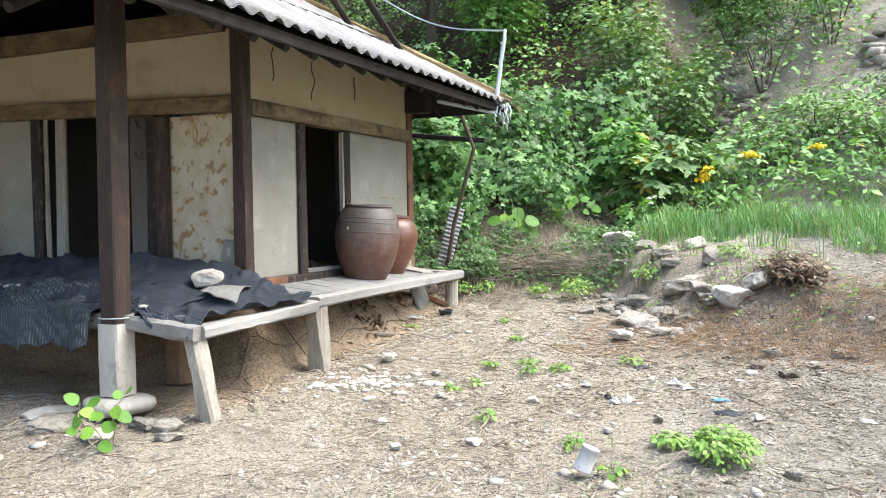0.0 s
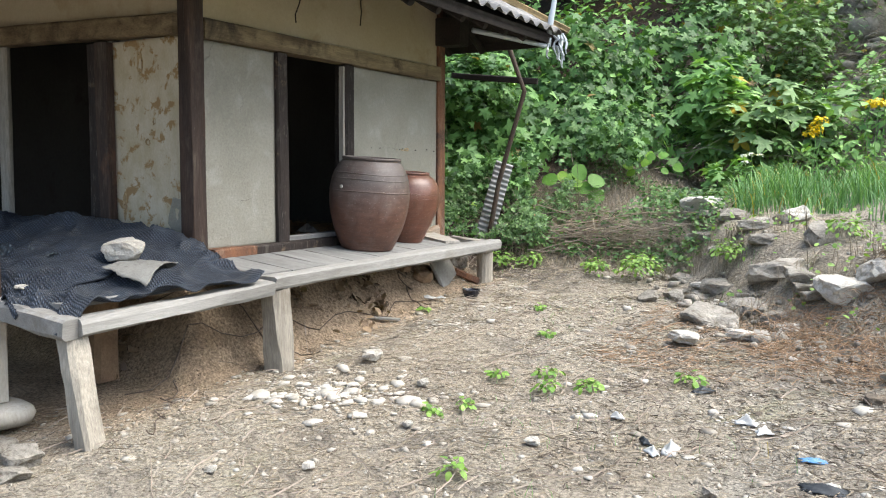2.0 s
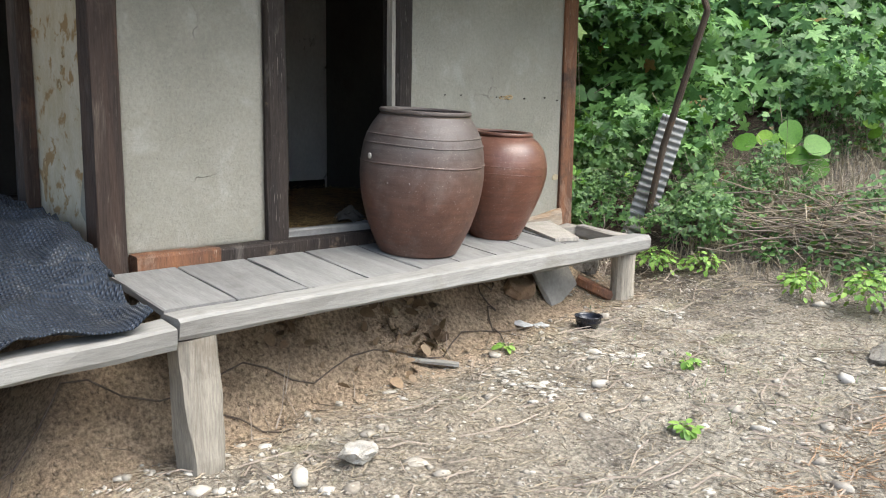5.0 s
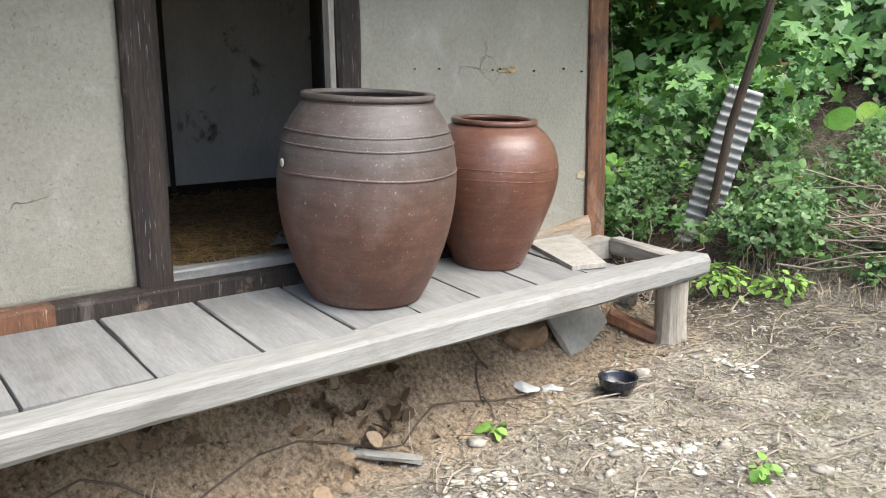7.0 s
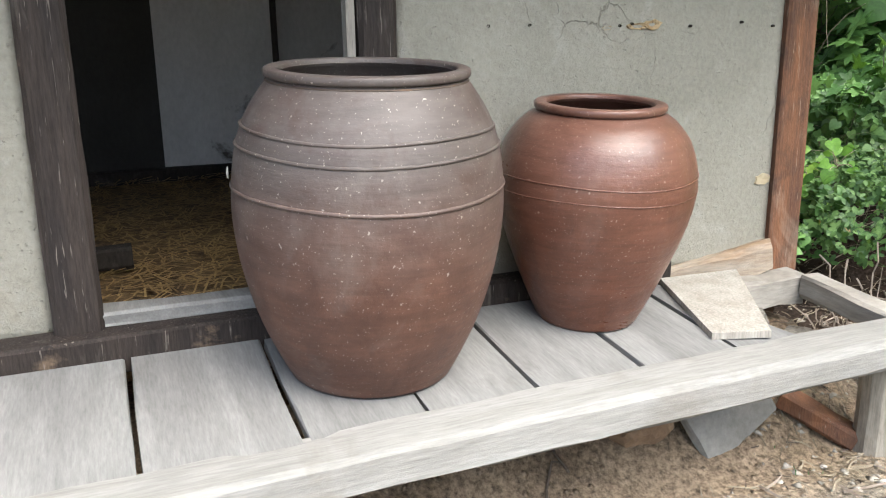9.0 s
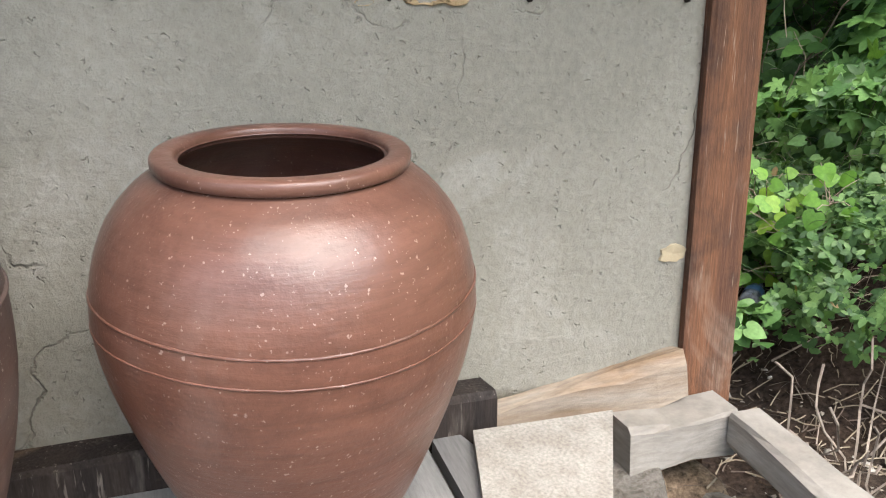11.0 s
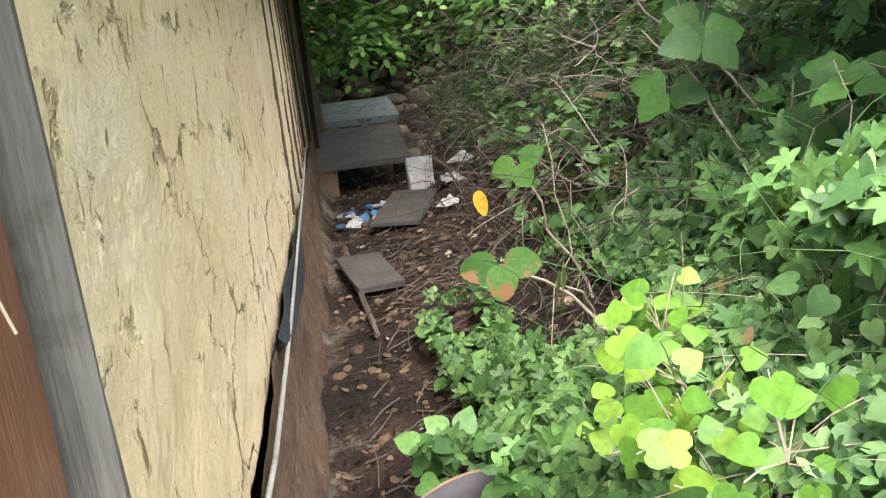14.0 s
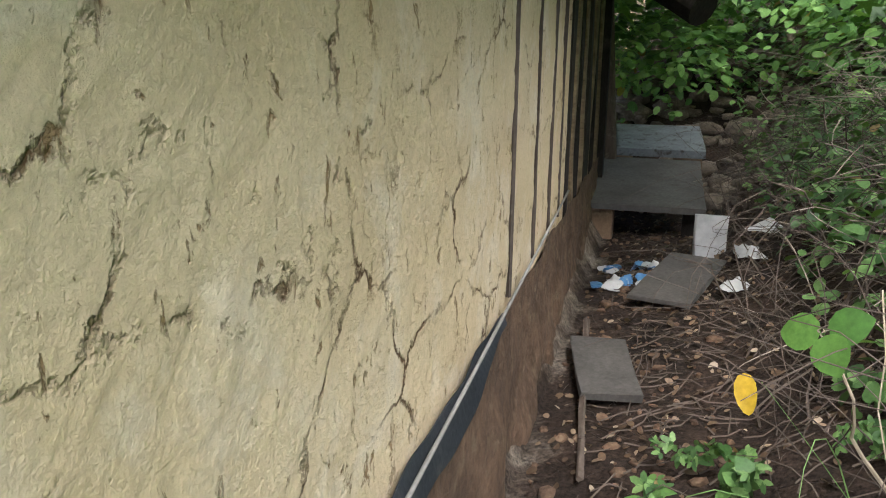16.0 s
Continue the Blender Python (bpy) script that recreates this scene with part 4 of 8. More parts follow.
P = np.stack([rng.uniform(-7.8, -5.2, n), rng.uniform(6.7, 9.8, n), rng.uniform(0.842, 0.875, n)], 1)
A = rng.uniform(0, np.pi, n)
D = np.stack([np.cos(A), np.sin(A), rng.uniform(-0.12, 0.12, n)], 1) * rng.uniform(0.05, 0.16, n)[:, None]
S = np.stack([-np.sin(A), np.cos(A), np.zeros(n)], 1) * 0.0035
V = np.stack([P - S, P + S, P + D + S, P + D - S], 1).reshape(-1, 3)
M_STRAWB = surf("loose_straw", (0.42, 0.28, 0.11), (0.30, 0.19, 0.075), (0.17, 0.11, 0.05), (1, 1, 1), 9, 60, (0.5, 0.65), 0.8, 0.2, 0.004, 0.0, 0.4)
tagged(big_mesh("loose_straw", V, np.arange(4 * n).reshape(n, 4), M_STRAWB), "loose dry straw on the room floor", "straw", kind="stuff")

# ---- roof ----
EAVE, SLOPE = 3.02, math.tan(radians(30))
RX, RYN, RYS, RXW = -3.86, 10.86, 3.7, -16.0
PITCH = 0.235
roof = tagged(empty("roof", (-8, 7.2, EAVE)), "grey corrugated cement sheet roof with mossy hips", "roof", kind="structure")
bpy.context.view_layer.update()


def roof_sheet(along0, along1, side, rows=7, over=0.0):
    """Corrugated sheet of one slope. side: e, n or s; along: the stretch of the eave."""
    cols = max(3, int((along1 - along0) / PITCH * 8))
    a = np.linspace(along0, along1, cols)
    lo, hi = (RYS, RYN) if side == "e" else (RXW, RX)
    half = (RYN - RYS) / 2
    kmax = np.minimum(a - lo, hi - a) if side == "e" else np.minimum(hi - a, half)
    kmax = np.clip(np.minimum(kmax, half), 0.0, half)
    t = np.linspace(0, 1, rows)
    K = kmax[:, None] * t[None, :]
    A2 = np.repeat(a[:, None], rows, 1)
    wave = 0.026 * np.sin(2 * math.pi * A2 / PITCH)
    top = EAVE + K * SLOPE + wave + (fbm(A2 * 0.7, K * 0.7 + 3, 2) - 0.5) * 0.03
    X, Y = {"e": (RX - K, A2), "n": (A2, RYN - K), "s": (A2, RYS + K)}[side]
    V = np.concatenate([np.stack([X, Y, top], -1).reshape(-1, 3), np.stack([X, Y, top - 0.012], -1).reshape(-1, 3)])
    n = cols * rows
    F = [grid_faces(cols, rows), grid_faces(cols, rows, n)[:, ::-1]]
    edge = np.arange(cols) * rows
    F.append(np.stack([edge[:-1], edge[1:], edge[1:] + n, edge[:-1] + n], 1))
    return under(big_mesh("roof_sheet", V, np.concatenate(F), M_ROOF, smooth=True), roof)


for k in range(8):
    w = (RYN - RYS) / 8
    roof_sheet(RYS + k * w, RYS + (k + 1) * w + 0.03, "e")
for side in "ns":
    for k in range(5):
        roof_sheet(RX - (k + 1) * 2.4, RX - k * 2.4, side)
# soffit boards a hand below the sheets, and rafters
half = (RYN - RYS) / 2
zs = EAVE - 0.07
apex = zs + half * SLOPE
x1, x0, y0, y1 = RX - 0.08, RXW, RYS + 0.08, RYN - 0.08
V = [(x1, y0, zs), (x1, y1, zs), (x1 - half, (y0 + y1) / 2, apex), (x0, y0, zs), (x0, y1, zs), (x0, (y0 + y1) / 2, apex)]
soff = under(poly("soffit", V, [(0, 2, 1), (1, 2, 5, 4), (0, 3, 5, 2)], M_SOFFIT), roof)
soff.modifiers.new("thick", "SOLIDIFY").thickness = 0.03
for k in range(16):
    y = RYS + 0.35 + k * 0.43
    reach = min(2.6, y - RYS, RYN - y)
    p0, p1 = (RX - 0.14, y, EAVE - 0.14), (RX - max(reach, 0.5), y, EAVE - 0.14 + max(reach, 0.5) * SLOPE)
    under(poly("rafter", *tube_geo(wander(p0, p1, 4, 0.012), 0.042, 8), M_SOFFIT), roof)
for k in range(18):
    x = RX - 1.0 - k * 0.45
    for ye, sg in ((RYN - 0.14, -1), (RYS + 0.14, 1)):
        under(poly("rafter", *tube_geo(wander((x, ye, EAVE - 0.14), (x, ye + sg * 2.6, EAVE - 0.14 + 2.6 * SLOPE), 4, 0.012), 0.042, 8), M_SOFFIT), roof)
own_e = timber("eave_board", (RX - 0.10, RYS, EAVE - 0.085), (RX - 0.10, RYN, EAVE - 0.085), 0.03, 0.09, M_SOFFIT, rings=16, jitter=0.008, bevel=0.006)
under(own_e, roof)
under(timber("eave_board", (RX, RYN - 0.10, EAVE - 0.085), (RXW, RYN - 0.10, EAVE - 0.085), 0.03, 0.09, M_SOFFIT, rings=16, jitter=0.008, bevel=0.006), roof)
for sy, ey in ((RYN, -1), (RYS, 1)):
    a = Vector((RX, sy, EAVE + 0.03))
    b = Vector((RX - half, sy + ey * half, EAVE + 0.03 + half * SLOPE))
    under(timber("hip_cover", a, b, 0.16, 0.05, M_ROOF_MOSS, rings=24, jitter=0.012), roof)

# things hanging at the roof corner
tagged(poly("plastic_pole", *tube_geo(wander((-3.98, 10.62, 2.86), (-3.86, 10.70, 4.0), 8, 0.012), [0.034, 0.03, 0.034, 0.028, 0.032, 0.027, 0.03, 0.026, 0.02], 8), M_PVC, smooth=True),
       "pale pole wrapped in torn plastic at the eave", "pole")
for k in range(7):
    x, y = -3.9 + random.uniform(-0.1, 0.12), 10.7 + random.uniform(-0.15, 0.1)
    tagged(poly("plastic_tatter", *tube_geo(wander((x, y, 2.98), (x + 0.05, y, 2.62 + random.uniform(0, 0.15)), 5, 0.03), [0.012, 0.02, 0.01, 0.018, 0.01, 0.004], 5), M_PVC), "torn plastic tatter hanging from the eave", "plastic tatter")
tagged(poly("eave_pipe", *tube_geo([(-4.45, 9.75, 2.95), (-3.98, 10.55, 2.86)], 0.025, 10), M_PVC, smooth=True), "pale grey pipe under the eave", "pipe")
tagged(poly("cable", *tube_geo(wander((-3.86, 10.70, 3.98), (-8.5, 15.0, 6.2), 14, 0.02, 0.25), 0.012, 5), M_PVC), "thin pale cable from the pole into the trees", "cable")
for y, z, d in ((6.9, 3.18, 0.35), (7.6, 3.15, 0.42), (8.5, 3.12, 0.28)):
    tagged(poly("wire", *tube_geo(wander((-4.95, y, z), (-4.93, y - 0.05, z - d), 6, 0.02), 0.006, 5), M_SOFFIT), "dark wire end hanging from the soffit", "wire")

# ---- porch deck ----
DZ = 0.77


def deck_z(x):
    """Top of the side deck, which tips towards the yard."""
    return 0.735 + (-4.30 - x) * 0.105


for a, b in ((6.80, 7.18), (7.195, 7.555), (7.57, 7.935), (7.95, 8.262), (8.275, 8.59), (8.605, 8.935), (8.95, 9.28)):
    o = own("deck_plank", (-4.925, (a + b) / 2, deck_z(-4.925) - 0.018), (-4.33, (a + b) / 2 + random.uniform(-0.005, 0.005), deck_z(-4.33) - 0.018), b - a, 0.036, M_PLANK,
            "grey weathered deck plank", "plank", "planks of the side deck", rings=4, jitter=0.002, bevel=0.004)
poly_plank = [(x, y, deck_z(x) - 0.036) for x, y in ((-4.925, 9.295), (-4.34, 9.295), (-4.36, 9.55), (-4.925, 9.36))]
tagged(poly("deck_plank", poly_plank + [(x, y, z + 0.036) for x, y, z in poly_plank], [(3, 2, 1, 0), (4, 5, 6, 7), (0, 1, 5, 4), (1, 2, 6, 5), (2, 3, 7, 6), (3, 0, 4, 7)], M_PLANK),
       "grey weathered deck plank with a slanting end", "plank", "planks of the side deck")
own("deck_plank", (-4.925, 6.62, deck_z(-4.925) - 0.018), (-4.335, 6.62, deck_z(-4.335) - 0.018), 0.34, 0.036, M_PLANK, "grey weathered deck plank", "plank", "planks of the side deck", rings=4, jitter=0.002, bevel=0.004)
own("deck_rail", (-4.245, 6.43, 0.685), (-4.345, 10.1, 0.69), 0.17, 0.105, M_RAIL, "grey weathered front beam of the side deck", "beam", rings=26, jitter=0.006, bevel=0.02)
own("deck_rail", (-4.235, 6.42, 0.66), (-4.30, 4.93, 0.595), 0.17, 0.10, M_RAIL, "grey weathered sagging front beam of the porch deck", "beam", rings=12, jitter=0.007, bevel=0.02)
own("deck_rail", (-4.25, 4.90, 0.60), (-4.92, 4.86, 0.665), 0.14, 0.12, M_RAIL, "grey weathered end beam of the porch deck", "beam", rings=8, jitter=0.006, bevel=0.02)
own("deck_rail", (-5.02, 4.86, 0.665), (-12.3, 4.86, 0.68), 0.14, 0.12, M_RAIL, "grey weathered long beam of the porch deck", "beam", rings=12, jitter=0.006, bevel=0.02)
own("deck_rail", (-4.87, 10.07, 0.715), (-4.43, 10.05, 0.69), 0.10, 0.09, M_PALE_FLAT, "pale weathered end rail of the side deck", "beam", rings=6, bevel=0.012)
for k in range(18):
    x = -4.42 - k * 0.40
    own("porch_board", (x - 0.19, 4.94, 0.70), (x - 0.19, 6.36, 0.715), 0.385, 0.034, M_PLANK, "grey weathered porch board mostly under netting", "plank", "boards of the porch deck", rings=3, jitter=0.002, bevel=0.004)


def leg(foot, head, w, label, material=M_LEG):
    return own("deck_leg", foot, head, w, w, material, label, "leg", "legs of the deck", rings=7, jitter=0.007, bevel=0.022)


leg((-4.25, 6.56, gz(-4.25, 6.56) - 0.03), (-4.26, 6.53, 0.63), 0.17, "squared grey leg under the deck joint")
leg((-4.16, 4.92, gz(-4.16, 4.92) - 0.03), (-4.33, 4.94, 0.55), 0.135, "leaning grey leg under the porch corner")
tagged(poly("deck_leg", *tube_geo([(-4.37, 9.93, gz(-4.37, 9.93) - 0.03), (-4.37, 9.93, 0.4), (-4.37, 9.93, 0.62)], [0.092, 0.085, 0.088], 14), M_LEG), "round pale log stub under the deck end", "leg", "legs of the deck")
own("leaning_board", (-4.56, 9.50, gz(-4.56, 9.50) - 0.01), (-4.62, 9.32, 0.64), 0.33, 0.03, M_BOARD, "grey board leaning under the deck", "board", rings=3, bevel=0.005, up=(1, 0, 0.2))
bd = [(-4.90, 9.38, 0.82), (-4.88, 9.71, 0.82), (-4.40, 9.43, 0.775), (-4.46, 9.25, 0.775)]
tagged(poly("loose_board", [(x, y, z - 0.022) for x, y, z in bd] + bd, [(3, 2, 1, 0), (4, 5, 6, 7), (0, 1, 5, 4), (1, 2, 6, 5), (2, 3, 7, 6), (3, 0, 4, 7)], M_PALE), "pale dusty loose board on the deck end", "board")
own("rail_stub", (-4.94, 9.76, 0.70), (-4.94, 10.06, 0.695), 0.13, 0.12, M_PALE_FLAT, "split pale rail stub at the post foot", "beam", rings=5, bevel=0.012, jitter=0.006)
# porch post on its pad stone
own("post_foot", (-4.97, 4.79, 0.10), (-4.98, 4.80, 0.66), 0.20, 0.20, M_LIME, "whitewashed foot of the porch post", "post", rings=6, bevel=0.012)
own("porch_post", (-4.98, 4.80, 0.655), (-4.99, 4.84, 3.45), 0.17, 0.17, M_POST, "dark brown square porch post standing on stone", "post", rings=16, bevel=0.015)
under(bpy.data.objects["post_foot"], bpy.data.objects["porch_post"])
for key in ("category", "group"):
    if key in bpy.data.objects["post_foot"]:
        del bpy.data.objects["post_foot"][key]
tagged(poly("post_wire", *lathe_geo([(0.128 + 0.004 * math.cos(a), 0.004 * math.sin(a)) for a in (0, 1.57, 3.14, 4.71)], 28, 0, True), M_PVC), "pale wire wound round the porch post", "wire")
bpy.data.objects["post_wire"].matrix_world = pose(-4.98, 4.80, 0.71)

# ---- jars ----
def jar(name, at, profile, material, bands, label, rim_r):
    ob = tagged(empty(name, at), label, "jar", "earthenware jars on the deck")
    ob.matrix_world = pose(*at, 0, 4.0, 0)
    bpy.context.view_layer.update()
    pts = [Vector((r, z, 0)) for r, z in profile]
    fine = []
    for i in range(len(pts) - 1):
        a, b, c, d = pts[max(i - 1, 0)], pts[i], pts[i + 1], pts[min(i + 2, len(pts) - 1)]
        for s in range(6):
            t = s / 6
            q = 0.5 * (2 * b + (c - a) * t + (2 * a - 5 * b + 4 * c - d) * t * t + (3 * b - a - 3 * c + d) * t ** 3)
            fine.append((q.x, q.y))
    fine.append((profile[-1][0], profile[-1][1]))
    inner = [(r - 0.018, z) for r, z in reversed(fine) if z > 0.03]
    poly("body", *lathe_geo([(0.0, 0.0)] + fine + inner + [(0.0, 0.03)], 88, 0.006), material, ob, "", True)
    top = profile[-1][1]
    lip = [(rim_r + 0.006 + 0.019 * math.copysign(abs(math.cos(a)) ** 0.6, math.cos(a)), top + 0.0125 * math.copysign(abs(math.sin(a)) ** 0.6, math.sin(a))) for a in np.linspace(0, 2 * math.pi, 16, endpoint=False)]
    poly("rim", *lathe_geo(lip, 88, 0.006, True), material, ob, "", True)
    for z, h in bands:
        r = float(np.interp(z, [q[1] for q in fine], [q[0] for q in fine]))
        ring = [(r + h * math.cos(a), z + h * 1.1 * math.sin(a)) for a in np.linspace(0, 2 * math.pi, 7, endpoint=False)]
        v, f = lathe_geo(ring, 120, 0.006, True)
        v = [(x * (1 + random.uniform(-0.0025, 0.0025)), y, q + 0.004 * math.sin(3 * math.atan2(y, x) + z * 9) + random.uniform(-0.0008, 0.0008)) for x, y, q in v]
        poly("band", v, f, material, ob, "thin raised clay band", True)
    return ob


big_jar = jar("large_jar", (-4.685, 8.215, deck_z(-4.685)), [(0.232, 0.0), (0.262, 0.06), (0.308, 0.17), (0.345, 0.30), (0.363, 0.42), (0.364, 0.52), (0.350, 0.63), (0.320, 0.715), (0.272, 0.79), (0.244, 0.822)], M_JAR_A,
              ((0.535, 0.0048), (0.642, 0.0045), (0.69, 0.0045)), "large dull brown earthenware jar with raised bands", 0.244)
small_jar = jar("small_jar", (-4.77, 8.985, deck_z(-4.77)), [(0.162, 0.0), (0.190, 0.06), (0.245, 0.19), (0.290, 0.32), (0.311, 0.42), (0.309, 0.50), (0.284, 0.582), (0.240, 0.640), (0.189, 0.676), (0.178, 0.686)], M_JAR_B,
                ((0.49, 0.0022), (0.445, 0.0018)), "red-brown glazed earthenware jar with a soft sheen", 0.178)
poly("chip", *lathe_geo([(0.0, 0.006), (0.014, 0.004), (0.019, 0.0)], 9, 0.1), M_WHITE, big_jar, "pale chipped spot")
bpy.data.objects["chip"].matrix_local = Matrix.Translation((-0.048, -0.362, 0.57)) @ look((0, 0, 0), (0.13, 0.99, 0.0))
wirev, wiref = lathe_geo([(0.262 + 0.003 * math.cos(a), 0.802 + 0.003 * math.sin(a)) for a in (0, 1.57, 3.14, 4.71)], 80, 0.006, True)
poly("tie_wire", wirev, wiref, M_PIPE, big_jar, "rusty wire tied under the rim")

# black bowl on the ground
bowl = tagged(empty("bowl", (-4.14, 9.22, gz(-4.14, 9.22) + 0.0)), "glossy black plastic bowl lying in the yard", "bowl")
bpy.context.view_layer.update()
prof = [(0.0, 0.0), (0.075, 0.0), (0.085, 0.012), (0.108, 0.05), (0.113, 0.055), (0.113, 0.062), (0.116, 0.085), (0.122, 0.096), (0.124, 0.104), (0.114, 0.104), (0.108, 0.09), (0.082, 0.02), (0.0, 0.016)]
poly("bowl_body", *lathe_geo([(a * 0.74, b * 0.8) for a, b in prof], 48), M_BOWL, bowl, "", True)

# rubber tub with a torn side, behind the house
tub = tagged(empty("rubber_tub", (-6.26, 10.63, gz(-6.26, 10.63) - 0.04), 15), "torn grey rubber tub lying open among weeds", "tub")
bpy.context.view_layer.update()
V, F = [], []
for k in range(61):
    a = 2 * math.pi * k / 60
    dip = 0.16 * math.exp(-((a - 4.75) / 0.16) ** 2)
    fold = 0.5 * math.exp(-((a - 5.75) / 0.62) ** 2)
    for j in range(7):
        t = j / 6
        r = (0.19 + 0.085 * t) * (1 - fold * t * t)
        V.append((r * math.cos(a) * 1.05, r * math.sin(a) * 0.9, (0.262 - dip) * t + 0.012 * math.sin(3 * a) * t))
F = [(k * 7 + j, (k + 1) * 7 + j, (k + 1) * 7 + j + 1, k * 7 + j + 1) for k in range(60) for j in range(6)]
F.append(tuple(k * 7 for k in range(59, -1, -1)))
V.append((0, 0, 0.07))
F += [(k * 7 + 1, (k + 1) * 7 + 1, len(V) - 1) for k in range(60)]
o = poly("tub_wall", V, F, M_TUB, tub, "", True)
o.modifiers.new("thick", "SOLIDIFY").thickness = 0.012
rim_pts = [Vector(V[k * 7 + 6]) for k in range(60)]
poly("tub_rim", *tube_geo(rim_pts + [rim_pts[0]], 0.006, 6), M_TUBRIM, tub, "worn orange-brown rim", True)

# ---- shade net heap on the porch ----
def heap(x, y):
    top = 0.30 * smooth01((x + 12.5) / 1.0) * smooth01((-4.35 - x) / 1.1) * smooth01((y - 4.85) / 1.4)
    return 0.775 - 0.03 * smooth01((6.3 - y) / 1.4) * smooth01((x + 5.0) / 0.4) + top * (0.80 + 0.2 * fbm(x * 1.2, y * 1.2, 2)) + (fbm(x * 3.2, y * 3.2, 3) - 0.5) * 0.06 * smooth01((-4.2 - x) / 0.3) - 0.05 * smooth01((x + 4.44) / 0.16) - 0.035 * smooth01((5.12 - y) / 0.15)


def netting(name, x0, x1, rows, material, label, nx=150, ny=60, fray=0.012, lift=0.0, slant=0.0):
    """A sheet laid over the heap: rows of (v, y, hang) give its run from wall to edge."""
    xs = np.linspace(x0, x1, nx)
    t = np.linspace(0, 1, ny)
    X, T = np.meshgrid(xs, t, indexing="ij")
    ky = np.interp(T, [r[0] for r in rows], [r[1] for r in rows])
    hang = np.interp(T, [r[0] for r in rows], [r[2] for r in rows])
    ky = ky + (fbm(X * 2.5, T * 3, 3) - 0.5) * 0.10 * smooth01(T * 4)
    fold = np.clip(1 - np.abs(fbm(X * 1.7 + T * 1.9, T * 2.4 + X * 0.8, 3) - 0.5) * 6, 0, 1) ** 2 * 0.075 + np.clip(1 - np.abs(fbm(X * 3.1 - T * 2.5 + 9, T * 2.0 + 5, 3) - 0.5) * 7, 0, 1) ** 2 * 0.055 - 0.015 + (fbm(X * 9 + 3, T * 9, 3) - 0.5) * 0.022
    Zt = heap(X, np.maximum(ky, 4.9)) + fold + lift
    Zt = Zt - hang + (fbm(X * 4, T * 0 + 2, 3) - 0.5) * fray * 3 * (hang > 0)
    Y = ky - (hang > 0.02) * (0.03 + 0.05 * np.sin(X * 11 + fbm(X * 2, T, 2) * 6) * np.minimum(1, hang * 4))
    X = x0 + (X - x0) * (1 - slant * smooth01((5.9 - Y) / 0.8))
    ob = big_mesh(name, np.stack([X, Y, Zt], -1).reshape(-1, 3), grid_faces(nx, ny), material, smooth=True)
    m = ob.modifiers.new("thick", "SOLIDIFY")
    m.thickness = 0.008
    return tagged(ob, label, "netting")


netting("shade_net", -12.0, -4.62, [(0, 6.36, 0), (0.35, 5.85, 0), (0.75, 5.05, 0), (1, 4.83, 0.10)], M_TARP, "black-blue woven shade net thrown over a heap", 240, 60)
netting("grey_net", -8.6, -5.16, [(0, 5.45, 0), (0.45, 4.98, 0), (0.55, 4.76, 0.03), (1, 4.70, 0.31)], M_TARP_GREY, "faded grey woven net hanging over the deck edge", 160, 50, 0.02, 0.02)
netting("net_flap", -5.35, -4.17, [(0, 6.33, 0), (0.4, 5.8, 0), (0.9, 4.98, 0), (1, 4.86, 0.07)], M_TARP, "torn black-blue net corner with frayed edge", 70, 60, 0.012, 0.008, 0.1)


# ---- stones ----
def rock_mesh(name, seed, material, flat=0.6, sub=2):
    r = random.Random(seed)
    bm = bmesh.new()
    bmesh.ops.create_icosphere(bm, subdivisions=sub, radius=0.5)
    cuts = [(Vector((r.uniform(-1, 1), r.uniform(-1, 1), r.uniform(-1, 1))).normalized(), r.uniform(0.33, 0.44)) for _ in range(8)]
    for ax in ((1, 0, 0), (-1, 0, 0), (0, 1, 0), (0, -1, 0), (0, 0, 1), (0, 0, -1)):
        cuts.append(((Vector(ax) + Vector((r.uniform(-0.35, 0.35), r.uniform(-0.35, 0.35), r.uniform(-0.35, 0.35)))).normalized(), r.uniform(0.24, 0.38)))
    shift = Vector((r.uniform(0, 50), r.uniform(0, 50), 0))
    for v in bm.verts:
        for nrm, dd in cuts:
            over = v.co.dot(nrm) - dd
            if over > 0:
                v.co -= nrm * over
        v.co += v.co.normalized() * (noise.noise(v.co * 3 + shift) * 0.08 + noise.noise(v.co * 7 + shift) * 0.06)
        v.co.z *= flat
    me = bpy.data.meshes.new(name)
    bm.to_mesh(me)
    bm.free()
    me.materials.append(material)
    return me


ROCKS = [rock_mesh("rock", 10 + k, M_STONE, 0.5 + 0.1 * (k % 3), 3) for k in range(6)]
WHITES = [rock_mesh("white_stone", 40 + k, M_WHITE, 0.45 + 0.1 * (k % 3), 3) for k in range(4)]


def rock(x, y, size, kind="rock", z=None, turn=None, tilt=0, label="", sink=0.12, group="stones lying about"):
    me = (ROCKS if kind == "rock" else WHITES)[int(abs(x * 7.3 + y * 3.1)) % (6 if kind == "rock" else 4)]
    ob = new(kind, me)
    sx = size if hasattr(size, "__len__") else (size, size * 0.8, size)
    base = (gz(x, y) if z is None else z) + sx[2] * (0.25 - sink)
    ob.matrix_world = pose(x, y, base, tilt, tilt * 0.6, turn if turn is not None else (x * 77 + y * 31) % 360) @ Matrix.Diagonal((*sx, 1))
    return tagged(ob, label or ("pale grey field stone on the soil" if kind == "rock" else "chalky white stone on the soil"), "stone", group)


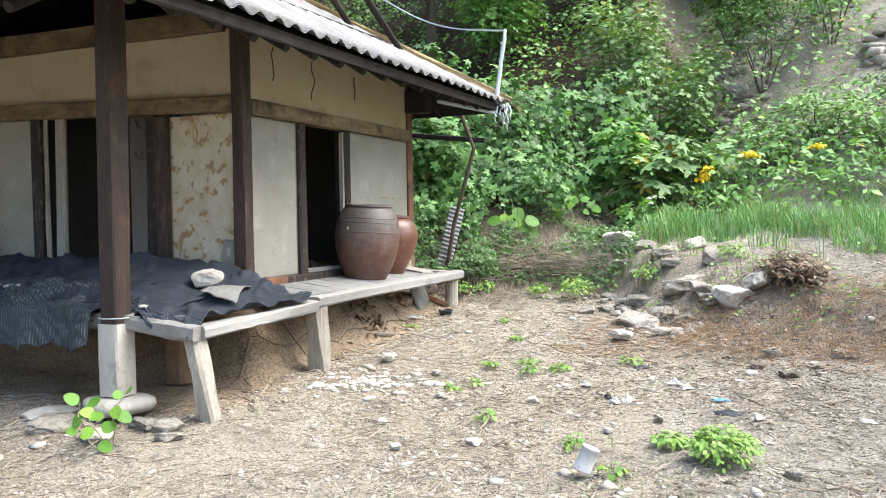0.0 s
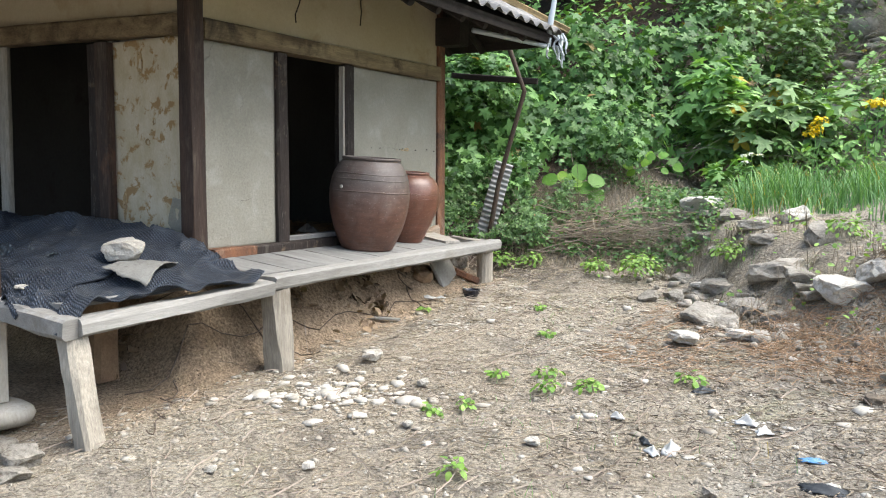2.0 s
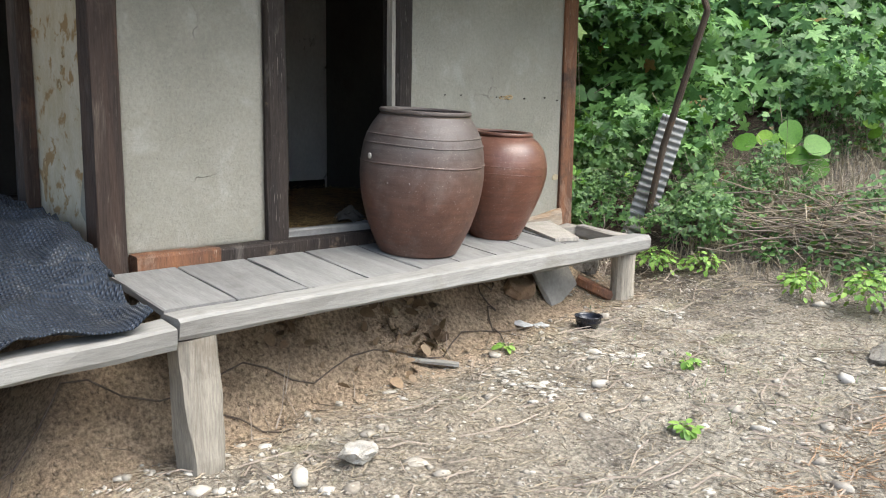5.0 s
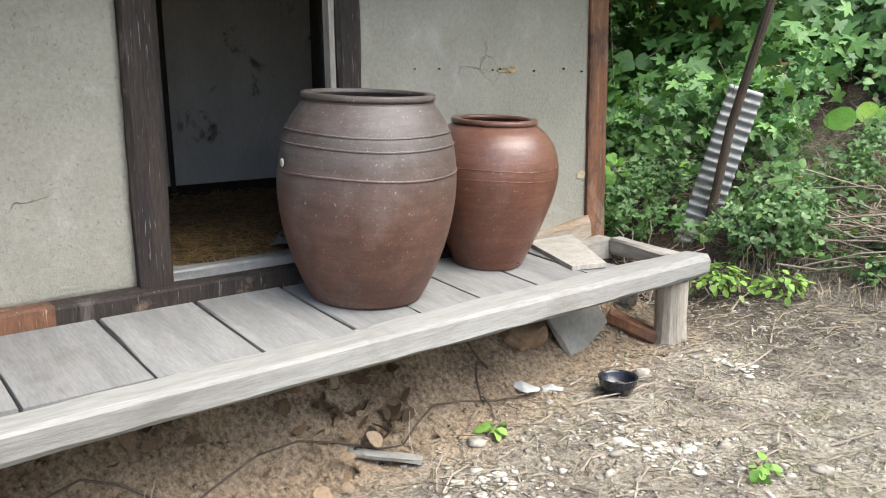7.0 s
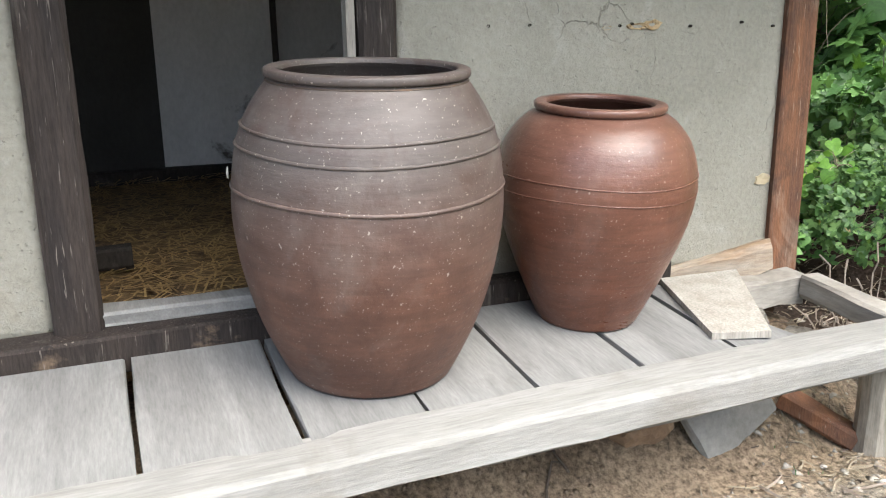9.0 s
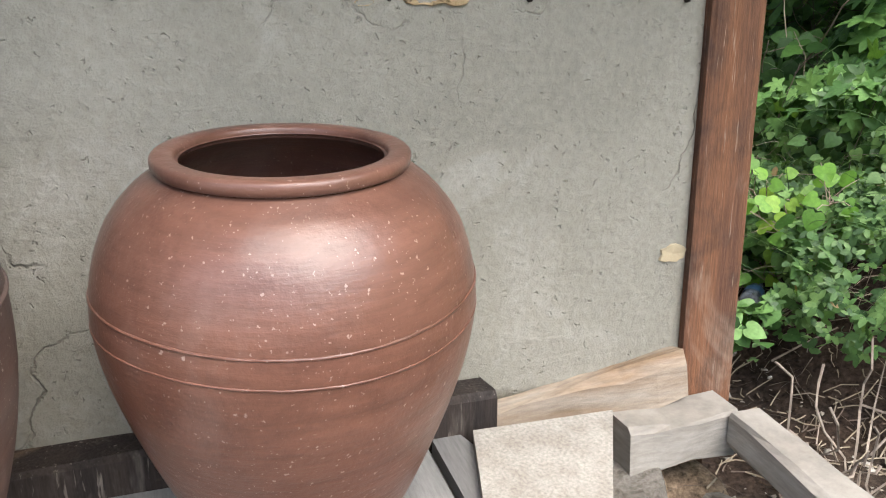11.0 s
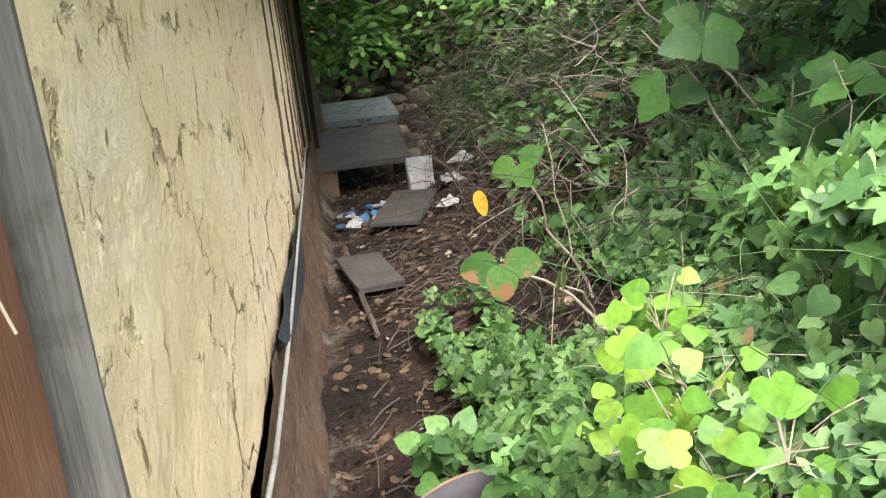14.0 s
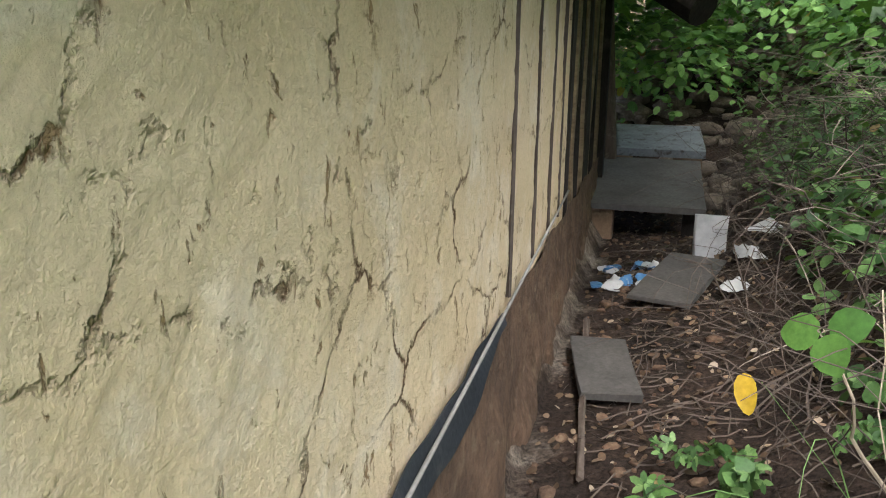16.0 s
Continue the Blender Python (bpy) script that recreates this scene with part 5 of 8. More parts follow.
# retaining stones at the foot of the terrace
TERRACE = ((-2.57, 11.95, 0.60), (-0.77, 9.22, 0.46), (-0.55, 9.30, 0.42), (-1.41, 10.95, 0.42), (-1.05, 10.2, 0.40), (-1.40, 9.80, 0.55), (-1.80, 9.12, 0.50), (-2.53, 9.82, 0.30), (-2.34, 10.02, 0.28),
           (-2.35, 11.6, 0.34), (-2.1, 11.3, 0.38), (-2.45, 11.3, 0.30), (-1.75, 10.6, 0.36), (-1.95, 10.1, 0.34), (-1.6, 10.3, 0.30), (-1.15, 9.55, 0.36), (-1.0, 9.3, 0.30), (-1.55, 9.45, 0.32), (-1.3, 9.2, 0.28))
for k, (x, y, s) in enumerate(TERRACE):
    rock(x, y, (s * 1.3, s * 0.9, s * (1.15 if k < 5 else 0.8)), "white_stone" if k in (0, 1, 2, 3) else "rock", tilt=random.uniform(-14, 14), label="rough field stone in the terrace edge", group="stones of the terrace edge", sink=0.14)
for k in range(14):
    x = random.uniform(-2.5, -1.0)
    y = float(np.interp(x, BANK_X, BANK_Y)) + random.uniform(0.0, 0.8)
    w = random.uniform(0.12, 0.26)
    rock(x, y, (w * 1.3, w, w), "white_stone" if k % 5 == 0 else "rock", tilt=random.uniform(-20, 20), label="rough field stone in the terrace edge", group="stones of the terrace edge", sink=0.16)
for x, y, s in ((-1.81, 8.43, 0.30), (-3.79, 7.06, 0.21), (-3.12, 6.74, 0.12), (-1.44, 8.64, 0.24), (-0.35, 8.1, 0.24), (0.2, 8.2, 0.2), (-2.05, 5.0, 0.13), (-2.9, 5.3, 0.10), (-2.5, 4.75, 0.11), (-3.3, 5.0, 0.09), (-1.3, 5.6, 0.10), (-2.0, 6.1, 0.11), (-1.0, 5.9, 0.13), (-0.1, 5.0, 0.14), (-2.75, 6.0, 0.09)):
    rock(x, y, (s, s * 0.85, s * 0.95), "white_stone" if x < -1 else "rock", sink=0.02)
pv, pf = lathe_geo([(0.0, -0.1), (0.30, -0.1), (0.315, 0.02), (0.30, 0.10), (0.265, 0.14), (0.20, 0.155), (0.0, 0.16)], 22, 0.04)
pad = tagged(poly("pad_stone", [(x * (1 + 0.05 * math.sin(5 * y + z * 9)), y * 0.85, z + 0.012 * math.sin(x * 11 + y * 7)) for x, y, z in pv], pf, M_LIME, None, "", True), "pale rounded pad stone under the porch post", "stone")
pad.matrix_world = pose(-4.97, 4.79, 0.02, 0, 0, 20) @ Matrix.Diagonal((0.85, 0.85, 0.45, 1))
rock(-4.15, 4.45, (0.3, 0.26, 0.2), "rock", label="flat stone by the porch post")
rock(-5.15, 4.35, (0.5, 0.36, 0.3), "rock", label="flat stone by the porch post")
rock(-4.62, 4.25, (0.36, 0.26, 0.24), "white_stone", label="flat stone by the porch post")
rock(-4.55, 4.62, (0.42, 0.3, 0.26), "rock", label="flat stone by the porch post")
rock(-4.32, 4.6, (0.34, 0.26, 0.22), "rock", label="flat stone by the porch post")
rock(-5.5, 4.6, (0.5, 0.3, 0.2), "white_stone")
# stones under the deck, lying along the plinth
for k in range(7):
    y = 6.9 + k * 0.47
    rock(-4.92 + 0.06 * math.sin(k * 2.3), y, (0.2 + 0.1 * ((k * 7) % 4) / 4,) * 3, "rock", tilt=8, label="earthy stone under the deck", group="stones under the deck", sink=0.08)
rock(-4.72, 9.95, (0.34, 0.3, 0.5), "rock", label="tall earthy stone under the deck end")
for x, y, w in ((-4.66, 9.12, 0.3), (-4.78, 8.95, 0.26), (-4.72, 9.3, 0.22)):
    o = rock(x, y, (w, w * 0.85, w * 0.8), "rock", label="orange-brown earthy stone under the deck", group="stones under the deck")
    o.material_slots[0].link = "OBJECT"
    o.material_slots[0].material = M_EARTH
own("brick_piece", (-4.62, 9.72, gz(-4.62, 9.72) + 0.03), (-4.42, 9.88, gz(-4.42, 9.88) + 0.03), 0.1, 0.07, M_POST_RED, "broken red-brown timber piece under the deck", "timber piece", rings=3)
leg((-5.2, 5.75, 0.0), (-5.2, 5.75, 0.68), 0.2, "squared earthy pier under the porch deck", M_EARTH)
# stones holding the netting down
rock(-4.80, 5.68, (0.34, 0.25, 0.36), "white_stone", z=0.86, turn=30, label="chalky white stone lying on the net", sink=0.0)
rock(-4.91, 5.01, (0.17, 0.12, 0.12), "white_stone", z=0.735, label="small white stone lying on the net", sink=0.0)
rock(-6.6, 5.2, (0.22, 0.16, 0.14), "white_stone", z=0.84, label="chalky white stone lying on the net", sink=0.0)

# pebbles and chips over the yard
def scatter_rocks(name, centres, sizes, material, label, seed, flat=0.55, lite=False):
    r = np.random.default_rng(seed)
    t = (1 + 5 ** 0.5) / 2
    ico = np.array([(-1, t, 0), (1, t, 0), (-1, -t, 0), (1, -t, 0), (0, -1, t), (0, 1, t), (0, -1, -t), (0, 1, -t), (t, 0, -1), (t, 0, 1), (-t, 0, -1), (-t, 0, 1)]) / 1.9
    tri = np.array([(0, 11, 5), (0, 5, 1), (0, 1, 7), (0, 7, 10), (0, 10, 11), (1, 5, 9), (5, 11, 4), (11, 10, 2), (10, 7, 6), (7, 1, 8), (3, 9, 4), (3, 4, 2), (3, 2, 6), (3, 6, 8), (3, 8, 9), (4, 9, 5), (2, 4, 11), (6, 2, 10), (8, 6, 7), (9, 8, 1)])
    if lite:
        ico = np.array([(1, 0, 0), (-0.4, 0.9, 0), (-0.5, -0.8, 0), (0.1, 0, 0.9), (0, 0, -0.9)])
        tri = np.array([(0, 1, 3), (1, 2, 3), (2, 0, 3), (1, 0, 4), (2, 1, 4), (0, 2, 4)])
    m = len(ico)
    n = len(centres)
    v = ico[None] * (1 + r.uniform(-0.45, 0.4, (n, m, 1)))
    cut = r.uniform(0.45, 0.8, (n, 1, 3))
    v = np.clip(v, -cut, cut) * 1.2 + r.uniform(-0.07, 0.07, (n, m, 3))
    v[..., 2] += 0.35 * v[..., 0] * r.uniform(-1, 1, (n, 1))
    v = v * (sizes[:, None, None] * r.uniform(0.6, 1.3, (n, 1, 3)) * np.array([1, 1, flat]))
    a = r.uniform(0, 2 * np.pi, n)
    c, s = np.cos(a)[:, None], np.sin(a)[:, None]
    v = np.stack([v[..., 0] * c - v[..., 1] * s, v[..., 0] * s + v[..., 1] * c, v[..., 2]], -1) + centres[:, None, :]
    f = (tri[None] + (np.arange(n) * m)[:, None, None]).reshape(-1, 3)
    return tagged(big_mesh(name, v.reshape(-1, 3), f, material), label, "gravel", kind="stuff")


def on_yard(n, x0, x1, y0, y1, seed, clump=0.0):
    r = np.random.default_rng(seed)
    x, y = r.uniform(x0, x1, n * 3), r.uniform(y0, y1, n * 3)
    keep = (vnoise(x * 0.9 + 3, y * 0.9) + r.uniform(-0.3, 0.3, n * 3) > clump) & ~((x < -4.42) & (y > 5.2) & (y < 9.5)) & ~((x < -4.9) & (y > 4.95) & (y < 10.3))
    x, y = x[keep][:n], y[keep][:n]
    return np.stack([x, y, ground_z(x, y)], 1)


M_PEB = surf("mixed_pebbles", (0.38, 0.35, 0.295), (0.22, 0.19, 0.15), (0.48, 0.45, 0.39), (1, 1, 1), 9, 50, (0.55, 0.7), 0.9, 0.4, 0.006, 0.0, 0.25)
C = on_yard(24000, -6.5, 4, 2.0, 10.8, 11, 0.22)
scatter_rocks("pebbles", C, rng.gamma(1.5, 0.0065, len(C)) + 0.004, M_PEB, "scattered pale pebbles and grit", 5, 0.6, True)
C = on_yard(900, -6.5, 4, 2.5, 10.6, 12, 0.4)
scatter_rocks("stone_chips", C, rng.gamma(1.5, 0.010, len(C)) + 0.012, M_PEB, "scattered stone chips in the yard", 6, 0.4)
# the spill of white mortar chips
a, d = rng.uniform(0, 2 * np.pi, 420), np.abs(rng.normal(0, 0.42, 420))
x, y = -3.62 + np.cos(a) * d * 0.9, 6.35 + np.sin(a) * d * 0.75
C = np.stack([x, y, ground_z(x, y) + 0.005], 1)
M_CHIP = surf("white_mortar_chips", (0.48, 0.45, 0.395), (0.37, 0.34, 0.285), (0.28, 0.245, 0.19), (1, 1, 1), 9, 50, (0.55, 0.7), 0.95, 0.4, 0.006, 0.0, 0.18)
scatter_rocks("mortar_chips", C, rng.gamma(0.9, 0.017, 420) + 0.006, M_CHIP, "spill of white broken mortar chips", 8, 0.38)
for px, py, nn, sp in ((-3.73, 8.92, 160, 0.16), (-3.9, 9.84, 60, 0.1), (-3.85, 8.3, 160, 0.2), (-1.33, 6.39, 60, 0.10), (-1.06, 7.01, 70, 0.13), (-0.14, 5.13, 40, 0.12)):
    x, y = rng.normal(px, sp, nn), rng.normal(py, sp * 0.5, nn)
    scatter_rocks("mortar_chips", np.stack([x, y, ground_z(x, y) + 0.003], 1), rng.gamma(1.6, 0.007, nn) + 0.004, M_CHIP, "scattered white mortar crumbs", int(px * -10), 0.14)
C = on_yard(650, -5.5, 3.5, 2.6, 10.0, 13, 0.42)
scatter_rocks("white_chips", C, rng.gamma(1.3, 0.012, len(C)) + 0.008, M_CHIP, "chalky white stone chips scattered on the soil", 14, 0.45)
# rubble on the hillside
x, y = rng.uniform(-3, 9, 2600), rng.uniform(15.5, 25, 2600)
keep = vnoise(x * 0.5, y * 0.5) > 0.36
C = np.stack([x, y, ground_z(x, y) + 0.03], 1)[keep]
scatter_rocks("hill_rubble", C, rng.gamma(1.4, 0.055, len(C)) + 0.03, M_PEB, "pale rubble lying on the bare slope", 9)

# straw, needles and twigs lying on the soil
def litter(name, C, length, width, material, label, seed, rise=0.05):
    r = np.random.default_rng(seed)
    n = len(C)
    a = r.uniform(0, 2 * np.pi, n)
    L = length * r.uniform(0.4, 1.4, n)
    d = np.stack([np.cos(a), np.sin(a)], 1)
    sd = np.stack([-np.sin(a), np.cos(a)], 1) * width
    pts = []
    bend = r.normal(0, 0.25, n)
    for t in (0, 0.5, 1):
        q = C[:, :2] + d * (L * t)[:, None] + sd / width * (bend * L * t * (1 - t))[:, None]
        zz = ground_z(q[:, 0], q[:, 1]) + 0.006 + rise * r.uniform(0, 1, n) * (0.2 + t) * L
        for s in (-1, 1):
            pts.append(np.concatenate([q + sd * s * (1 - 0.6 * t), (zz + width * 0.7 * s)[:, None]], 1))
    V = np.stack(pts, 1).reshape(-1, 3)
    base = (np.arange(n) * 6)[:, None, None]
    F = np.array([(0, 2, 3, 1), (2, 4, 5, 3)])[None] + base
    return tagged(big_mesh(name, V, F.reshape(-1, 4), material), label, "litter", kind="stuff")


litter("dry_litter", on_yard(34000, -6.5, 4, 2.0, 11, 21, 0.2), 0.075, 0.0022, M_DRY, "dry straw and needles strewn on the soil", 22, 0.15)
litter("dark_litter", on_yard(9000, -6.5, 4, 2.0, 11, 27, 0.35), 0.05, 0.0022, M_DARKTWIG, "dark rotten stalk bits on the soil", 28, 0.12)
M_RUST = surf("rusty_needles", (0.36, 0.235, 0.14), (0.27, 0.17, 0.10), (0.44, 0.33, 0.23), (1, 1, 1), 5, 40, (0.55, 0.7), 0.9, 0.2, 0.004, 0.0, 0.3)
litter("rusty_needles", on_yard(5200, -2.4, 4.5, 7.7, 9.5, 29, 0.36), 0.10, 0.0022, M_RUST, "rust-brown dry needles below the terrace", 30, 0.2)
litter("charred_litter", on_yard(3200, -1.9, 4.0, 5.6, 9.0, 35, 0.46), 0.06, 0.003, M_DARKTWIG, "dark charred bits strewn in the yard", 36, 0.2)
litter("grey_twigs", on_yard(2200, -6.5, 4, 2.0, 11, 23, 0.42), 0.22, 0.0035, M_TWIG, "thin grey twigs strewn on the soil", 24, 0.2)
C = on_yard(1500, -12.5, -6.0, 10.2, 11.6, 25, 0.2)
litter("rear_litter", C, 0.14, 0.003, M_DARKTWIG, "brown twigs littering the rear passage", 26, 0.3)


x = rng.uniform(-3.0, -0.6, 130)
y = np.interp(x, BANK_X, BANK_Y) + rng.normal(-0.05, 0.22, 130)
scatter_rocks("edge_rubble", np.stack([x, y, ground_z(x, y) + 0.02], 1), rng.gamma(1.6, 0.012, 130) + 0.012, M_STONE, "small stones heaped along the terrace edge", 51, 0.7)
C = on_yard(2600, -1.9, 4, 4.2, 9.2, 52, 0.3)
scatter_rocks("grey_rubble", C, rng.gamma(1.6, 0.007, len(C)) + 0.007, M_CLOD, "grey-brown crumbs strewn in the yard", 53, 0.6, True)
x, y = rng.uniform(-12.6, -6.4, 420), rng.uniform(10.2, 10.95, 420)
scatter_rocks("passage_rubble", np.stack([x, y, ground_z(x, y) + 0.005], 1), rng.gamma(1.4, 0.008, 420) + 0.006, M_DARKEARTH, "brown stones and crumbs in the rear passage", 54, 0.6)
x, y = rng.uniform(-17, -13, 420), rng.uniform(9.3, 12.4, 420)
scatter_rocks("rear_rubble", np.stack([x, y, ground_z(x, y) + 0.02], 1), rng.gamma(2.0, 0.035, 420) + 0.03, M_CLOD, "dull rubble on the slope closing the passage", 55, 0.6)

# ---- leaves ----
def fan(outline, bend=0.2, fold=0.12):
    pts = [(0.0, 0.35, 0.0)] + [(x, y, -bend * (x * x + (y - 0.35) ** 2) + fold * abs(x)) for x, y in outline]
    n = len(outline)
    return np.array(pts), np.array([(0, 1 + k, 1 + (k + 1) % n) for k in range(n)])


def palmate(lobes=5, depth=0.5, lite=False):
    out = []
    for k in range(lobes):
        a = math.radians(-120 + 240 * k / (lobes - 1)) if lobes > 3 else math.radians(-75 + 75 * k)
        reach = 0.62 if k in (0, lobes - 1) else (0.72 if k in (1, lobes - 2) else 0.85)
        da = math.radians(30 if lobes > 3 else 37)
        steps = ((-1.0, depth), (-0.62, 0.76), (-0.28, 0.95), (0.0, 1.13), (0.28, 0.95), (0.62, 0.76)) if not lite else ((-1.0, depth), (-0.45, 0.8), (0.0, 1.12), (0.45, 0.8))
        for t, q in steps:
            out.append((math.sin(a + t * da) * reach * q * 0.9, 0.35 + math.cos(a + t * da) * reach * q * 0.9))
    out.append((0.0, 0.12))
    return fan(out, 0.25, 0.10)


def oval(w=0.42, tip=1.0, n=10):
    out = []
    for k in range(n):
        a = 2 * math.pi * k / n
        y = 0.5 - 0.5 * math.cos(a)
        out.append((math.sin(a) * w * (1 - 0.35 * y), y * tip))
    return fan(out, 0.22, 0.15)


def heart():
    half = [(0.14, 0.0), (0.34, 0.03), (0.48, 0.2), (0.48, 0.42), (0.36, 0.66), (0.17, 0.88)]
    return fan([(0.0, 0.13)] + half + [(0.0, 1.04)] + [(-x, y) for x, y in reversed(half)], 0.3, 0.16)


def three(base, spread=72, gap=0.12):
    V, F, n = [], [], 0
    for a, s in ((0, 1.0), (spread, 0.88), (-spread, 0.88)):
        v = base[0] * s
        v = v + np.array((0, gap, 0))
        c, sn = math.cos(math.radians(a)), math.sin(math.radians(a))
        V.append(np.stack([v[:, 0] * c - v[:, 1] * sn, v[:, 0] * sn + v[:, 1] * c, v[:, 2]], 1))
        F.append(base[1] + n)
        n += len(v)
    return np.concatenate(V), np.concatenate(F)


HOP, OVAL, HEART, LANCE = palmate(5, 0.5), oval(), heart(), oval(0.16, 1.0, 6)
HOP_LITE = palmate(5, 0.5, True)
SIMPLE = (np.array([(0, 0, 0), (0.32, 0.45, 0.06), (0, 1.0, -0.12), (-0.32, 0.45, 0.06), (0, 0.45, 0.0)]), np.array([(0, 1, 4), (1, 2, 4), (2, 3, 4), (3, 0, 4)]))
LEAFLET = three(oval(0.34, 1.0, 6), 62, 0.05)


def leaf_cloud(name, template, P, N, size, material, label="", category="foliage", seed=0, parent=None, droop=0.25):
    """Leaves at P facing N, as one mesh."""
    r = np.random.default_rng(seed)
    tv, tf = template
    n = len(P)
    N = N / np.linalg.norm(N, axis=1, keepdims=True)
    T = r.normal(0, 1, (n, 3)) + np.array((0, 0, -droop * 2))
    T -= N * (T * N).sum(1, keepdims=True)
    T /= np.linalg.norm(T, axis=1, keepdims=True) + 1e-9
    B = np.cross(T, N)
    size = np.broadcast_to(size, (n,)) * r.uniform(0.6, 1.25, n)
    c = tv[None] * size[:, None, None]
    V = P[:, None] + B[:, None] * c[..., :1] + T[:, None] * c[..., 1:2] + N[:, None] * c[..., 2:3]
    F = (tf[None] + (np.arange(n) * len(tv))[:, None, None]).reshape(-1, 3)
    ob = big_mesh(name, V.reshape(-1, 3), F, material, parent)
    if label:
        tagged(ob, label, category, kind="stuff")
    return ob


def clump_points(c, rad, n, r, shell=0.55, low=-0.35):
    d = r.normal(0, 1, (n, 3))
    d[:, 2] = np.where(d[:, 2] < low, -d[:, 2], d[:, 2])
    d /= np.linalg.norm(d, axis=1, keepdims=True)
    q = r.uniform(shell, 1.0, n) ** 0.7
    bump = 0.75 + 0.5 * vnoise(d[:, 0] * 2.5 + c[0], d[:, 1] * 2.5 + d[:, 2] * 2 + c[1])
    P = np.array(c) + d * (q * bump)[:, None] * np.array(rad)
    N = d * 0.7 + np.array((0.1, -0.1, 1.05)) + r.normal(0, 0.4, (n, 3))
    return P, N


def carpet_points(n, x0, x1, y0, y1, r, height, keep=None):
    x, y = r.uniform(x0, x1, n), r.uniform(y0, y1, n)
    if keep is not None:
        k = keep(x, y)
        x, y = x[k], y[k]
    h = height * (0.15 + 0.85 * r.uniform(0, 1, len(x))) * (0.5 + fbm(x * 1.3, y * 1.3, 2))
    P = np.stack([x, y, ground_z(x, y) + h], 1)
    N = np.stack([r.normal(0.0, 0.5, len(x)), r.normal(-0.35, 0.5, len(x)), np.full(len(x), 0.9)], 1)
    return P, N


def canopy_points(n, x0, x1, y0, y1, r, height, keep=None, gaps=0.4, lean=(0.35, -0.6, 0.6)):
    """Leaves held up at the top of a clumped canopy, turned outwards, with hollows between."""
    x, y = r.uniform(x0, x1, n), r.uniform(y0, y1, n)
    ok = vnoise(x * 2.6 + 11, y * 2.6 + 4) + 0.5 * vnoise(x * 6.5, y * 6.5) > gaps + 0.25
    if keep is not None:
        ok &= keep(x, y)
    x, y = x[ok], y[ok]
    m = len(x)
    h = height * (0.35 + 0.65 * smooth01((x + 7.2) / 1.5)) * (0.35 + 1.1 * fbm(x * 1.9 + 7, y * 1.9, 2)) * (1 - 0.55 * r.uniform(0, 1, m) ** 2)
    P = np.stack([x, y, ground_z(x, y) + h], 1)
    return P, r.normal(0, 0.38, (m, 3)) + np.array(lean)


def bank_s(x, y):
    return y - np.interp(x, BANK_X, BANK_Y)


r = np.random.default_rng(100)
# hop vines carpeting the bank behind the house
P, N = carpet_points(5000, -18, -8.0, 11.1, 15.0, r, 0.42, lambda x, y: bank_s(x, y) > 0.35 + 0.4 * vnoise(x, y))
leaf_cloud("hop_vine", HOP_LITE, P, N, 0.09, M_LEAF_SMALL, "green hop vines with dark gaps on the rear bank", "vines", 5)
P, N = canopy_points(11500, -8.0, -3.6, 11.3, 15.0, r, 0.75, lambda x, y: (bank_s(x, y) > 0.5 + 0.4 * vnoise(x, y)) & ~((x > -4.75) & (y < 12.7)), 0.42)
leaf_cloud("hop_vine", HOP, P, N + r.normal(0, 0.25, N.shape), 0.088, M_LEAF_HOP, "dense green hop vines covering the bank", "vines", 1)
P, N = canopy_points(9000, -8.2, -4.2, 10.75, 12.2, r, 0.40, lambda x, y: (bank_s(x, y) > -0.05) & ~((x > -5.2) & (y < 10.95)), 0.47)
leaf_cloud("bank_weeds", LEAFLET, P, N, 0.044, M_LEAF_SMALL, "small-leaved weeds on the lower bank", "weeds", 2)
P, N = canopy_points(5200, -8.3, -5.5, 10.34, 10.95, r, 0.42, lambda x, y: (y > np.where(x > -6.9, 10.36, 10.52) + 0.25 * vnoise(x * 2, y)) & ((x + 6.26) ** 2 + (y - 10.63) ** 2 > 0.13), 0.44, (0.45, -0.35, 0.75))
leaf_cloud("passage_weeds", LEAFLET, P[::2], N[::2] + r.normal(0, 0.3, N[::2].shape), 0.045, M_LEAF_SMALL, "small leafy weeds along the passage", "weeds", 3)
leaf_cloud("passage_weeds", HEART, P[1::5], N[1::5] + r.normal(0, 0.3, N[1::5].shape), 0.065, M_LEAF_HOP, "heart-leaved weeds along the passage", "weeds", 6)
P, N = canopy_points(5200, -9.5, -4.4, 11.0, 13.2, r, 0.55, lambda x, y: bank_s(x, y) > 0.2 + 0.5 * vnoise(x * 1.4, y * 1.4), 0.5)
leaf_cloud("bindweed", HEART, P, N, 0.062, M_LEAF_SMALL, "heart-leaved bindweed among the hop vines", "vines", 4)
P, N = canopy_points(3400, -7.9, -5.7, 10.68, 11.6, r, 0.36, lambda x, y: y > 10.62 + 0.2 * vnoise(x * 2, y) + 0.12 * np.clip(-6.6 - x, 0, 2), 0.46, (0.5, -0.4, 0.6))
leaf_cloud("mixed_vines", LEAFLET, P[::2], N[::2], 0.05, M_LEAF_HOP, "mixed leafy vines at the foot of the bank", "vines", 7)
leaf_cloud("mixed_vines", HEART, P[1::4], N[1::4], 0.066, M_LEAF_HOP, "heart-leaved vines at the foot of the bank", "vines", 8)
leaf_cloud("mixed_vines", HOP, P[3::4], N[3::4], 0.07, M_LEAF_HOP, "lobed vine leaves at the foot of the bank", "vines", 9)
